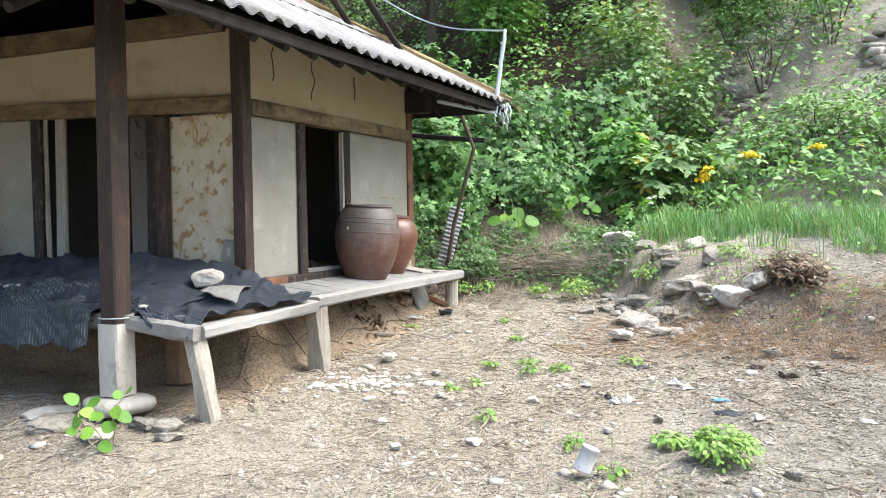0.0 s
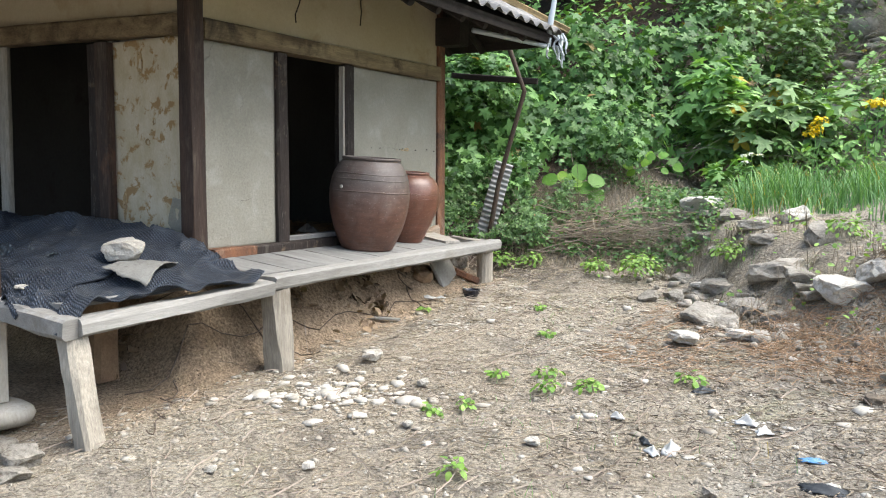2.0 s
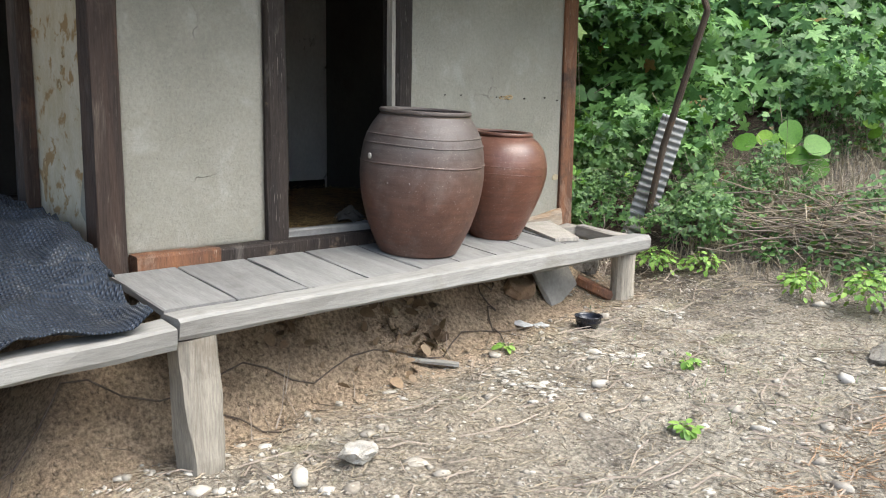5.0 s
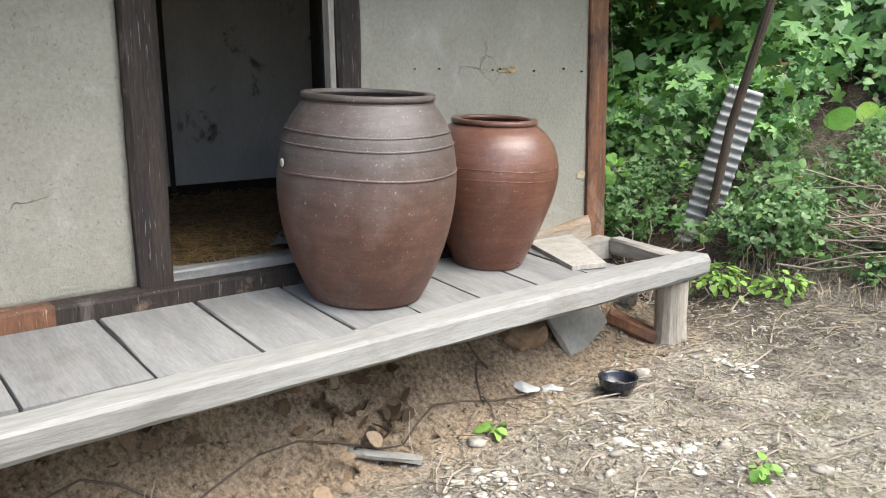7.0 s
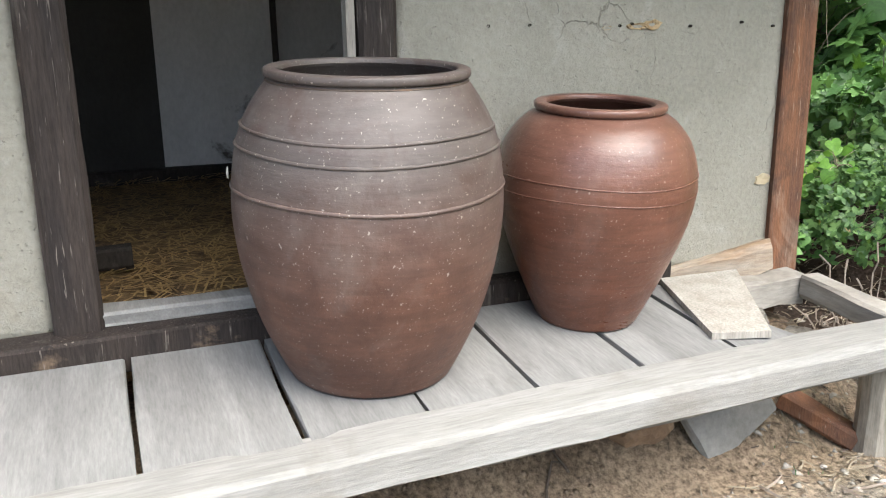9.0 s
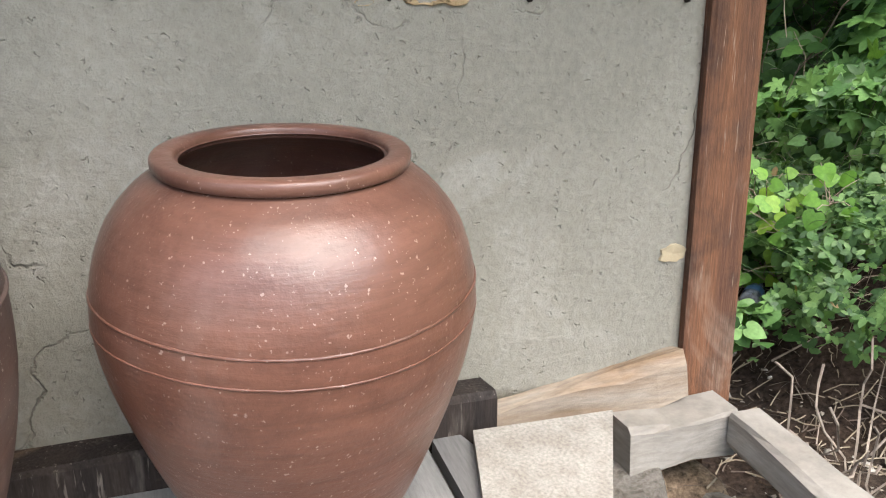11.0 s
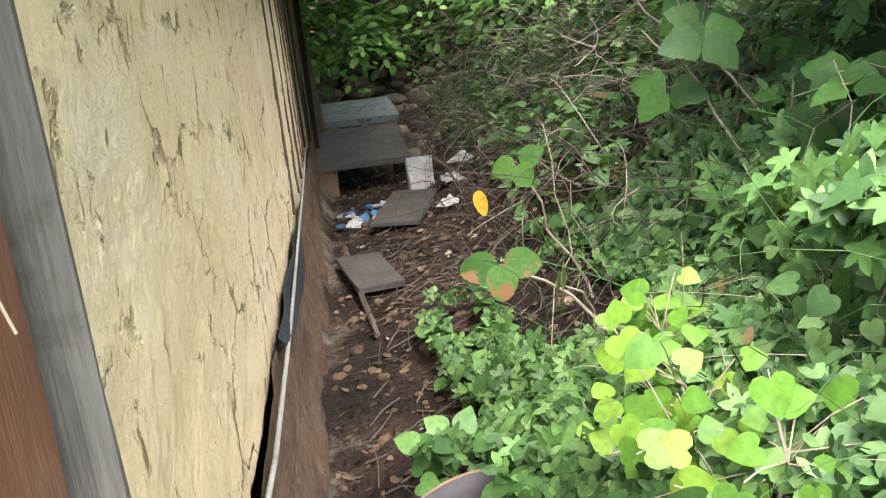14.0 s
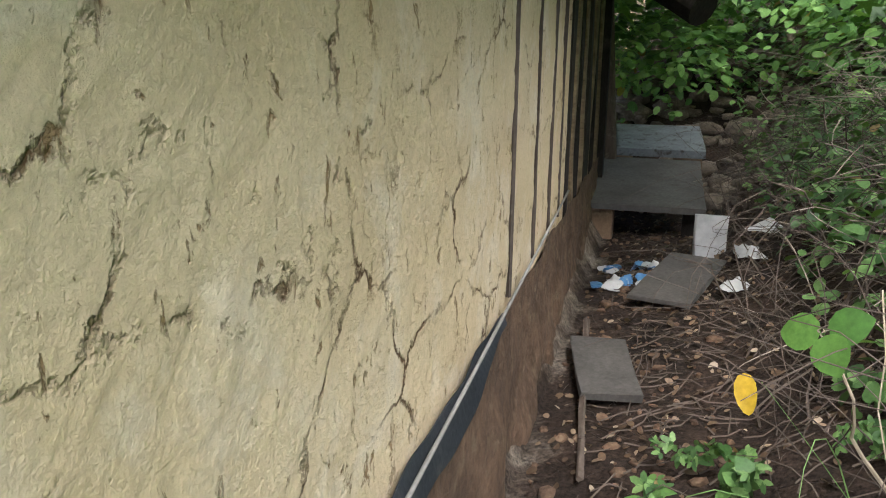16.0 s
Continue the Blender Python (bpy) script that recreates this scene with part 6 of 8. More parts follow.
# tall vine mounds behind the corner
MOUNDS = (((-6.2, 13.4, 1.5), (1.3, 0.9, 1.5)), ((-4.8, 13.9, 1.5), (1.2, 0.9, 1.3)), ((-7.9, 13.2, 1.4), (1.2, 0.9, 1.5)), ((-5.6, 14.9, 2.4), (1.6, 1.0, 1.9)),
          ((-7.4, 15.3, 2.6), (1.6, 1.1, 2.1)), ((-9.6, 13.6, 1.6), (1.4, 1.0, 1.8)), ((-11.6, 13.4, 1.7), (1.4, 1.0, 1.7)), ((-4.2, 16.2, 2.6), (1.6, 1.0, 1.7)), ((-6.3, 12.4, 1.15), (0.8, 0.5, 0.9)))
for k, (c, rad) in enumerate(MOUNDS):
    P, N = clump_points(c, rad, int(430 * rad[0] * rad[2]), r)
    leaf_cloud("vine_mound", HOP, P, N + np.array((0.2, -0.5, -0.35)) + r.normal(0, 0.5, N.shape), 0.15, M_LEAF_HOP, "tall mound of broad hop leaves on the bank", "vines", 10 + k)

# shrubs of the hillside, one thing each
def shrub(name, x, y, rad, h, n, leaf, size, material, label, seed, category="shrub"):
    rr = np.random.default_rng(seed)
    ob = tagged(empty(name, (x, y, gz(x, y))), label, category, "shrubs of the hillside")
    bpy.context.view_layer.update()
    Ps, Ns = [], []
    stems = 5
    for k in range(stems):
        a = 2 * math.pi * k / stems + seed
        top = (rad * 0.6 * math.cos(a), rad * 0.6 * math.sin(a), h * rr.uniform(0.6, 1.0))
        poly("stem", *tube_geo(wander((0.04 * math.cos(a), 0.04 * math.sin(a), -0.1), top, 5, 0.05), [0.018, 0.016, 0.013, 0.011, 0.008, 0.005], 5), M_BARK, ob)
        for t in (0.45, 0.75, 1.0):
            p, q = clump_points((top[0] * t, top[1] * t, top[2] * t), (rad * 0.5, rad * 0.5, h * 0.26), n // (stems * 4), rr, 0.3)
            Ps.append(p)
            Ns.append(q)
    o = leaf_cloud("leaves", leaf, np.concatenate(Ps), np.concatenate(Ns), size, material, "", "", seed, ob)
    o["kind"] = "stuff"
    return ob


SHRUBS = ((-3.1, 14.7, 0.55, 1.7, HOP, 0.36), (-2.5, 14.5, 0.6, 1.3, HOP, 0.36), (-1.9, 14.9, 0.6, 1.3, HOP, 0.34), (-3.4, 15.6, 0.6, 1.6, HOP, 0.34), (-2.6, 13.6, 0.5, 0.5, HOP, 0.26), (0.2, 15.6, 0.8, 0.9, OVAL, 0.12), (1.2, 15.4, 0.9, 0.9, OVAL, 0.12),
          (2.3, 15.6, 0.9, 1.0, OVAL, 0.13), (3.4, 15.8, 0.9, 1.1, OVAL, 0.13), (-0.7, 15.4, 0.7, 0.9, OVAL, 0.12), (-2.6, 17.5, 1.2, 2.6, HOP_LITE, 0.17), (-1.0, 18.4, 1.2, 2.5, LANCE, 0.15), (0.3, 19.0, 1.2, 2.4, LANCE, 0.14), (-3.9, 18.2, 1.2, 2.4, HOP_LITE, 0.17),
          (-1.8, 21.0, 1.5, 2.6, HOP_LITE, 0.2), (0.8, 22.0, 1.5, 2.4, LANCE, 0.18), (2.8, 23.5, 1.5, 2.2, HOP_LITE, 0.2), (4.6, 17.0, 1.0, 1.3, OVAL, 0.14), (5.2, 24.5, 1.6, 2.4, HOP_LITE, 0.2), (-4.6, 20.8, 1.5, 2.8, HOP_LITE, 0.2), (-6.8, 18.5, 1.5, 2.8, HOP_LITE, 0.2))
for k, (x, y, rad, h, lf, size) in enumerate(SHRUBS):
    shrub("shrub", x, y, rad, h, int((1300 if size < 0.25 else 480) * rad * min(h, 2)), lf, size * 0.62, (M_LEAF_FAR, M_LEAF_PALE, M_LEAF_PALE, M_LEAF_HOP)[k % 4], "green leafy shrub growing on the hillside", 200 + k)

# grass of the terrace
def grass(name, n, x0, x1, y0, y1, length, keep, material, label, seed, width=0.004):
    r = np.random.default_rng(seed)
    x, y = r.uniform(x0, x1, n), r.uniform(y0, y1, n)
    k = keep(x, y)
    x, y = x[k], y[k]
    n = len(x)
    a = r.uniform(0, 2 * np.pi, n)
    L = length * r.uniform(0.5, 1.3, n) * (0.55 + 0.9 * vnoise(x * 1.5, y * 1.5))
    lean = r.uniform(0.1, 0.75, n) * L
    z = ground_z(x, y) - 0.02
    S = np.stack([-np.sin(a), np.cos(a), np.zeros(n)], 1) * width
    pts = []
    for t, w in ((0, 1.0), (0.4, 0.9), (0.75, 0.6), (1.0, 0.05)):
        q = np.stack([x + np.cos(a) * lean * t * t, y + np.sin(a) * lean * t * t, z + L * (t - 0.25 * t * t)], 1)
        pts += [q - S * w, q + S * w]
    V = np.stack(pts, 1).reshape(-1, 3)
    F = np.array([(0, 1, 3, 2), (2, 3, 5, 4), (4, 5, 7, 6)])[None] + (np.arange(n) * 8)[:, None, None]
    return tagged(big_mesh(name, V, F.reshape(-1, 4), material), label, "grass", kind="stuff")


grass("terrace_grass", 34000, -2.5, 9, 9.6, 14.2, 0.42, lambda x, y: (bank_s(x, y) > 1.4 + 1.1 * vnoise(x * 2, y * 2)) & (vnoise(x * 1.7 + 8, y * 1.7) > 0.3) & (y > 11.2 - 0.8 * np.clip(x + 1.2, 0, 2)), M_GRASS, "tall green meadow grass on the terrace", 31, 0.005)
grass("yard_grass", 2500, -4.5, 4, 3, 11.5, 0.10, lambda x, y: vnoise(x * 1.1 + 30, y * 1.1) > 0.72, M_GRASS, "thin low grass in the yard", 32, 0.002)
grass("dry_grass", 5200, -3.4, 4, 8.0, 11.6, 0.24, lambda x, y: (bank_s(x, y) > -0.25) & (bank_s(x, y) < 1.6) & (vnoise(x * 1.7, y * 1.7) > 0.45), M_DRY, "dry tufts of grass at the terrace edge", 33, 0.003)

P, N = carpet_points(2600, -2.7, 2.5, 8.6, 12.6, r, 0.14, lambda x, y: (bank_s(x, y) > 0.25) & (bank_s(x, y) < 2.6) & (vnoise(x * 2.2 + 5, y * 2.2) > 0.5))
leaf_cloud("terrace_weeds", OVAL, P, N, 0.045, M_WEED, "low weeds between the terrace stones", "weeds", 67)

# far hillside growth and trees
def hill_keep(x, y):
    bare = (x > -0.9) & (x < 7) & (y > 16.0) & (y < 20.5) & (vnoise(x * 0.5, y * 0.5) > 0.4)
    bare2 = (vnoise(x * 0.6 + 20, y * 0.6) > 0.75) & (y < 24)
    return (bank_s(x, y) > 3.2) & ~bare & ~bare2


P, N = carpet_points(60000, -22, 16, 13.5, 34, r, 1.0, hill_keep)
leaf_cloud("hill_growth", SIMPLE, P, N, 0.15, M_LEAF_FAR, "mixed green undergrowth over the hillside", "undergrowth", 41)
P, N = carpet_points(9000, -2.5, 10, 14.0, 17.0, r, 0.55, lambda x, y: bank_s(x, y) > 3.6)
leaf_cloud("flower_bed_leaves", LANCE, P, N, 0.16, M_LEAF_FAR, "leafy green perennials above the grass", "plants", 42)


def tree(x, y, h, spread, seed):
    rr = np.random.default_rng(seed)
    ob = tagged(empty("tree", (x, y, gz(x, y))), "broadleaf tree with dark green crown on the slope", "tree", "trees of the hillside")
    bpy.context.view_layer.update()
    poly("trunk", *tube_geo(wander((0, 0, -0.3), (rr.uniform(-0.6, 0.6), rr.uniform(-0.6, 0.6), h * 0.75), 8, 0.10), list(np.linspace(0.17, 0.05, 9)), 9), M_BARK, ob)
    Ps, Ns = [], []
    for k in range(7):
        a = k * 2.4 + seed
        z0 = h * (0.3 + 0.06 * k)
        end = (spread * math.cos(a) * rr.uniform(0.5, 0.9), spread * math.sin(a) * rr.uniform(0.5, 0.9), z0 + h * rr.uniform(0.12, 0.3))
        poly("limb", *tube_geo(wander((0, 0, z0), end, 5, 0.08), [0.06, 0.05, 0.04, 0.03, 0.022, 0.012], 6), M_BARK, ob)
        for t in (0.6, 1.0):
            p, q = clump_points((end[0] * t, end[1] * t, z0 + (end[2] - z0) * t), (spread * 0.42, spread * 0.42, h * 0.13), 230, rr, 0.3)
            Ps.append(p)
            Ns.append(q)
    p, q = clump_points((0, 0, h * 0.85), (spread * 0.6, spread * 0.6, h * 0.2), 800, rr, 0.4)
    o = leaf_cloud("crown", SIMPLE, np.concatenate(Ps + [p]), np.concatenate(Ns + [q]), 0.24, M_LEAF_TREE, "", "", seed, ob)
    o["kind"] = "stuff"
    return ob


for k, (x, y, h, s) in enumerate(((-9.0, 19.0, 5.5, 2.4), (-6.2, 22.5, 6.0, 2.6), (-2.6, 25.5, 6.5, 2.8), (1.5, 27.0, 6.0, 2.8), (5.5, 28.0, 6.5, 2.8), (-10.5, 24, 7, 3.0), (-14, 17.5, 6, 2.6), (-17, 14.5, 6, 2.6), (-18.0, 19.5, 7, 3), (9.5, 27, 6.5, 3), (-5.5, 28.5, 7, 3), (-22, 12.5, 6.5, 2.8), (-20.0, 9.0, 6.5, 2.8), (3.5, 32, 7, 3), (-1, 32, 7, 3))):
    tree(x, y, h, s, 300 + k)

# ---- strut, crooked pole and leaning corrugated sheet at the rear corner ----
tagged(poly("eave_strut", *tube_geo([(-5.02, 11.22, 0.62), (-4.88, 11.22, 1.35), (-4.55, 11.22, 2.45), (-4.70, 11.1, 2.95)], [0.032, 0.03, 0.028, 0.03], 10), M_PIPE, smooth=False), "crooked dark pole propping the eave corner", "pole")
own("prop_bar", (-5.55, 11.2, 2.69), (-4.40, 11.27, 2.56), 0.05, 0.07, M_SOFFIT, "dark wooden bar tied to the eave prop", "bar", rings=6, bevel=0.008)


def corrugated(name, label, material, wide=0.23, long=1.14, pitch=0.063):
    nx, ny = 10, int(long / pitch * 8)
    u, v = np.linspace(-wide / 2, wide / 2, nx), np.linspace(0, long, ny)
    U, V2 = np.meshgrid(u, v, indexing="ij")
    W = 0.012 * np.sin(2 * np.pi * V2 / pitch)
    ob = big_mesh(name, np.stack([U, W, V2], -1).reshape(-1, 3), grid_faces(nx, ny), material, smooth=True)
    ob.modifiers.new("thick", "SOLIDIFY").thickness = 0.007
    return tagged(ob, label, "roof sheet")


cs = corrugated("corrugated_sheet", "grey corrugated cement sheet leaning on the pole", M_SHEET)
cs.matrix_world = pose(-5.09, 11.15, 0.51, -6, 17, 42)

# ---- boards and rubbish in the rear passage ----
own("flat_board", (-11.85, 10.46, 0.68), (-13.2, 10.43, 0.86), 0.9, 0.05, M_SLATE, "grey dusty board slab over a dark hollow", "board", rings=4, bevel=0.006)
own("flat_board", (-13.3, 10.46, 0.92), (-14.3, 10.42, 1.04), 0.94, 0.07, M_SLATE_BLUE, "blue-grey flaking board slab", "board", rings=4, bevel=0.006)
own("board_pier", (-12.0, 10.12, 0.2), (-12.0, 10.12, 0.67), 0.2, 0.22, M_EARTH, "earthen pier under the board slab", "pier", rings=4)
own("board_pier", (-12.05, 10.8, 0.2), (-12.05, 10.8, 0.67), 0.1, 0.1, M_DARKWOOD, "dark wooden pier under the board slab", "pier", rings=4)
for y in (10.14, 10.78):
    own("board_pier", (-13.6, y, 0.2), (-13.6, y, 0.92), 0.24, 0.24, M_EARTH, "earthen pier under the blue-grey slab", "pier", rings=4, jitter=0.02)
own("slate_piece", (-8.86, 10.46, gz(-8.86, 10.46) + 0.05), (-9.48, 10.34, gz(-9.48, 10.34) + 0.06), 0.27, 0.03, M_SLATE, "flat grey cement sheet piece on the ground", "slate", rings=3, bevel=0.004)
own("slate_piece", (-10.1, 10.62, gz(-10.1, 10.62) + 0.06), (-11.0, 10.85, gz(-11.0, 10.85) + 0.10), 0.36, 0.03, M_SLATE, "flat grey cement sheet piece on the ground", "slate", rings=3, bevel=0.004)
own("white_box", (-11.3, 10.93, gz(-11.3, 10.93)), (-11.34, 10.93, gz(-11.3, 10.93) + 0.30), 0.12, 0.22, M_WHITEPLAST, "dirty white foam block standing in litter", "foam block", rings=3, bevel=0.015)
for k in range(14):
    x, y = -10.9 + random.uniform(-0.4, 0.4), 10.35 + random.uniform(-0.12, 0.25)
    rock_ob = new("plastic_scrap", WHITES[k % 4])
    rock_ob.matrix_world = pose(x, y, gz(x, y) + 0.03, random.uniform(0, 60), 0, random.uniform(0, 360)) @ Matrix.Diagonal((0.16, 0.10, 0.05, 1))
    tagged(rock_ob, "crumpled blue plastic scrap in the litter", "plastic scrap", "plastic scraps")
    rock_ob.material_slots[0].link = "OBJECT"
    rock_ob.material_slots[0].material = M_BLUE if k % 3 else M_WHITEPLAST
own("stick", (-8.2, 10.40, gz(-8.2, 10.4) + 0.03), (-9.75, 10.26, gz(-9.75, 10.26) + 0.08), 0.028, 0.025, M_DARKTWIG, "grey stick lying along the passage", "stick", rings=6)
own("leaning_post", (-13.2, 10.12, 0.5), (-12.95, 9.98, 2.6), 0.1, 0.1, M_BARK, "leaning grey post at the end of the wall", "post", rings=6)
tagged(poly("log_end", *tube_geo(wander((-11.8, 10.1, 2.55), (-11.2, 10.75, 2.12), 5, 0.01), [0.1, 0.11, 0.11, 0.115, 0.12, 0.12], 12), M_DARKWOOD), "blackened log end jutting from the wall", "log")
for k in range(9):
    x = -10.2 - k * 0.26
    own("wall_board", (x, 10.015, 0.75), (x, 10.015, 3.5), 0.2, 0.04, M_DARKWOOD if k % 2 else M_BEAM, "old upright wall board", "board", "boards of the rear wall", rings=6, jitter=0.01)
# soft drink bottle beside the tub
bot = tagged(empty("bottle", (-5.87, 10.93, gz(-5.87, 10.93) + 0.13), 130), "crushed clear plastic bottle with a blue label", "bottle")
bpy.context.view_layer.update()
M_CLEAR = surf("dusty_clear_plastic", (0.35, 0.38, 0.42), (0.25, 0.28, 0.32), (0.1, 0.12, 0.15), (1, 1, 1), 14, 60, (0.5, 0.65), 0.2, 0.4, 0.006, 0.0, 0.3, True, 0.6)
v, f = lathe_geo([(0.0, 0.0), (0.03, 0.0), (0.035, 0.01), (0.033, 0.05), (0.036, 0.1), (0.034, 0.15), (0.018, 0.19), (0.013, 0.2), (0.013, 0.225), (0.0, 0.226)], 20, 0.03)
poly("bottle_body", [(z - 0.1, x, y) for x, y, z in v], f, M_CLEAR, bot, "", True)
v, f = lathe_geo([(0.0375, 0.055), (0.0375, 0.11)], 20, 0.03)
poly("bottle_label", [(z - 0.1, x, y) for x, y, z in v], f, M_BLUE, bot, "blue printed label")


# ---- single plants, nearest growth ----
def leaf_mesh(name, template, material):
    me = bpy.data.meshes.new(name)
    me.from_pydata([tuple(v) for v in template[0]], [], [tuple(int(k) for k in f) for f in template[1]])
    me.materials.append(material)
    me.polygons.foreach_set("use_smooth", np.ones(len(me.polygons), bool))
    return me


LEAF_KUDZU = leaf_mesh("leaf", palmate(3, 0.78), M_LEAF_KUDZU)
LEAF_LOBED = leaf_mesh("leaf", fan([(0.0, 0.0), (0.3, 0.1), (0.52, 0.34), (0.42, 0.52), (0.34, 0.62), (0.26, 0.82), (0.0, 1.08), (-0.26, 0.82), (-0.34, 0.62), (-0.42, 0.52), (-0.52, 0.34), (-0.3, 0.1)], 0.28, 0.14), M_LEAF_KUDZU)
LEAF_BROWNED = leaf_mesh("leaf", oval(0.50, 1.0, 14), M_LEAF_BROWNED)
LEAF_BROAD = leaf_mesh("leaf", fan([(0.0, 0.0), (0.24, 0.05), (0.43, 0.26), (0.46, 0.5), (0.34, 0.76), (0.12, 0.95), (0.0, 1.02), (-0.12, 0.95), (-0.34, 0.76), (-0.46, 0.5), (-0.43, 0.26), (-0.24, 0.05)], 0.25, 0.14), M_LEAF_KUDZU)
LEAF_HEART = leaf_mesh("leaf", HEART, M_LEAF_HEART)
LEAF_BRIGHT = leaf_mesh("leaf", oval(0.5, 0.95, 12), M_LEAF_HEART)
LEAF_GOLD = leaf_mesh("leaf", oval(0.32, 1.0, 12), M_GOLDLEAF)
LEAF_HOPS = leaf_mesh("leaf", HOP, M_LEAF_KUDZU)


def leaf_at(parent, me, p, way, face, size):
    """One leaf on its thing: base at p, growing along way, facing face."""
    n = Vector(face).normalized()
    t = Vector(way)
    t = (t - n * t.dot(n)).normalized()
    b = t.cross(n)
    ob = new("leaf", me)
    m = Matrix((b, t, n)).transposed().to_4x4()
    m.translation = Vector(p)
    ob.parent = parent
    ob.matrix_local = m @ Matrix.Diagonal((size, size, size, 1))
    return ob


def vine(name, base, tips, meshes, count, size, label, spread=0.10, face=(0.35, -0.45, 0.8), trio=False, seed=0, category="vine", at_tip=False):
    """A plant with a stem to each tip and leaves along it."""
    rr = random.Random(seed)
    b = Vector(base)
    ob = tagged(empty(name, base), label, category)
    bpy.context.view_layer.update()
    for tip in tips:
        pts = wander((0, 0, -0.05), Vector(tip) - b, 8, 0.035, -0.06)
        poly("stem", *tube_geo(pts, [0.007, 0.0065, 0.006, 0.0055, 0.005, 0.0045, 0.004, 0.003, 0.002], 5), M_DRY, ob)
        for k in range(count):
            t = 0.999 if at_tip else rr.uniform(0.25, 1.0)
            i = min(int(t * 8), 7)
            p = pts[i].lerp(pts[i + 1], t * 8 - i)
            q = p + Vector((rr.gauss(0, spread), rr.gauss(0, spread), abs(rr.gauss(0, spread * 0.8))))
            f = Vector(face) + Vector((rr.gauss(0, 0.3), rr.gauss(0, 0.3), rr.gauss(0, 0.15)))
            a0 = rr.uniform(0, 6.28)
            poly("stalk", *tube_geo([p, p.lerp(q, 0.6) + Vector((0, 0, 0.01)), q], 0.0018, 4), M_DRY, ob)
            me = meshes[rr.randrange(len(meshes))]
            s2 = size * rr.uniform(0.75, 1.2)
            for da in ((0, 2.0, -2.0) if trio else (0,)):
                way = Vector((math.cos(a0 + da), math.sin(a0 + da), -0.25))
                leaf_at(ob, me, q + way * 0.012, way, f, s2)
    return ob


vine("kudzu_vine", (-7.6, 11.3, gz(-7.6, 11.3)), ((-7.58, 11.0, 1.25),), [LEAF_BROAD], 1, 0.135, "broad three-leaf vine beside the passage", 0.01, (0.85, -0.25, 0.45), True, 1, "vine", True)
vine("kudzu_vine", (-6.95, 11.2, gz(-6.95, 11.2)), ((-6.95, 10.82, 1.06), (-6.86, 10.98, 0.98)), [LEAF_BROWNED], 1, 0.14, "broad vine leaves with brown withered patches", 0.02, (0.85, -0.3, 0.35), True, 2, "vine", True)
vine("kudzu_vine", (-7.3, 12.0, gz(-7.3, 12.0)), ((-7.22, 11.4, 1.70), (-6.9, 11.75, 1.52), (-6.45, 12.0, 1.85), (-7.7, 11.7, 1.85), (-6.1, 12.2, 1.95)), [LEAF_LOBED], 2, 0.135, "broad dark lobed three-leaf vine above the weeds", 0.08, (0.7, -0.5, 0.4), True, 12)
vine("heart_vine", (-6.6, 11.3, gz(-6.6, 11.3)), ((-6.42, 11.12, 0.98), (-6.1, 11.08, 0.80), (-5.85, 10.98, 0.66), (-6.2, 10.95, 0.74), (-5.95, 11.1, 0.78), (-5.9, 10.9, 0.56)), [LEAF_HEART], 38, 0.068, "vine with bright yellow-green heart-shaped leaves", 0.07, (0.4, -0.4, 0.8), False, 3)
vine("heart_vine", (-5.3, 11.5, gz(-5.3, 11.5)), ((-5.35, 11.25, 0.95), (-5.2, 11.35, 1.05), (-5.05, 11.0, 0.55)), [LEAF_HEART, LEAF_HOPS], 9, 0.075, "bright green climbing weed beside the leaning sheet", 0.07, (0.4, -0.4, 0.8), False, 4)
vine("bright_vine", (-4.3, 12.4, gz(-4.3, 12.4)), ((-4.45, 12.1, 1.42), (-4.12, 12.12, 1.36), (-4.3, 12.1, 1.78)), [LEAF_BRIGHT], 3, 0.22, "broad bright yellow-green leaves on the bank", 0.07, (0.3, -0.8, 0.5), False, 5)
vine("bright_vine", (-3.7, 13.2, gz(-3.7, 13.2)), ((-3.6, 13.0, 1.75), (-3.4, 13.0, 1.7)), [LEAF_BRIGHT], 5, 0.14, "bright yellow-green leaves on the bank", 0.08, (0.3, -0.8, 0.5), False, 6)
vine("heart_vine", (-5.9, 11.15, gz(-5.9, 11.15)), ((-6.1, 11.0, 1.0), (-5.95, 10.98, 0.92), (-5.75, 11.0, 0.86), (-5.65, 11.05, 1.02)), [LEAF_HEART], 20, 0.07, "vine with bright yellow-green heart-shaped leaves", 0.10, (0.7, -0.5, 0.6), False, 13)
gold = tagged(empty("yellow_leaf", (-7.36, 10.82, 1.205)), "single yellowed leaf hanging from the vine", "leaf")
bpy.context.view_layer.update()
leaf_at(gold, LEAF_GOLD, (0, 0, 0), (0.1, 0.25, -1), (0.9, -0.3, 0.35), 0.095)
vine("sapling_weed", (-4.37, 4.05, gz(-4.37, 4.05)), ((-4.5, 4.0, 0.22), (-4.25, 4.15, 0.26), (-4.4, 3.9, 0.1)), [LEAF_BRIGHT], 5, 0.105, "young weed with yellow-green leaves by the post", 0.06, (0.5, -0.6, 0.6), False, 7, "weed")

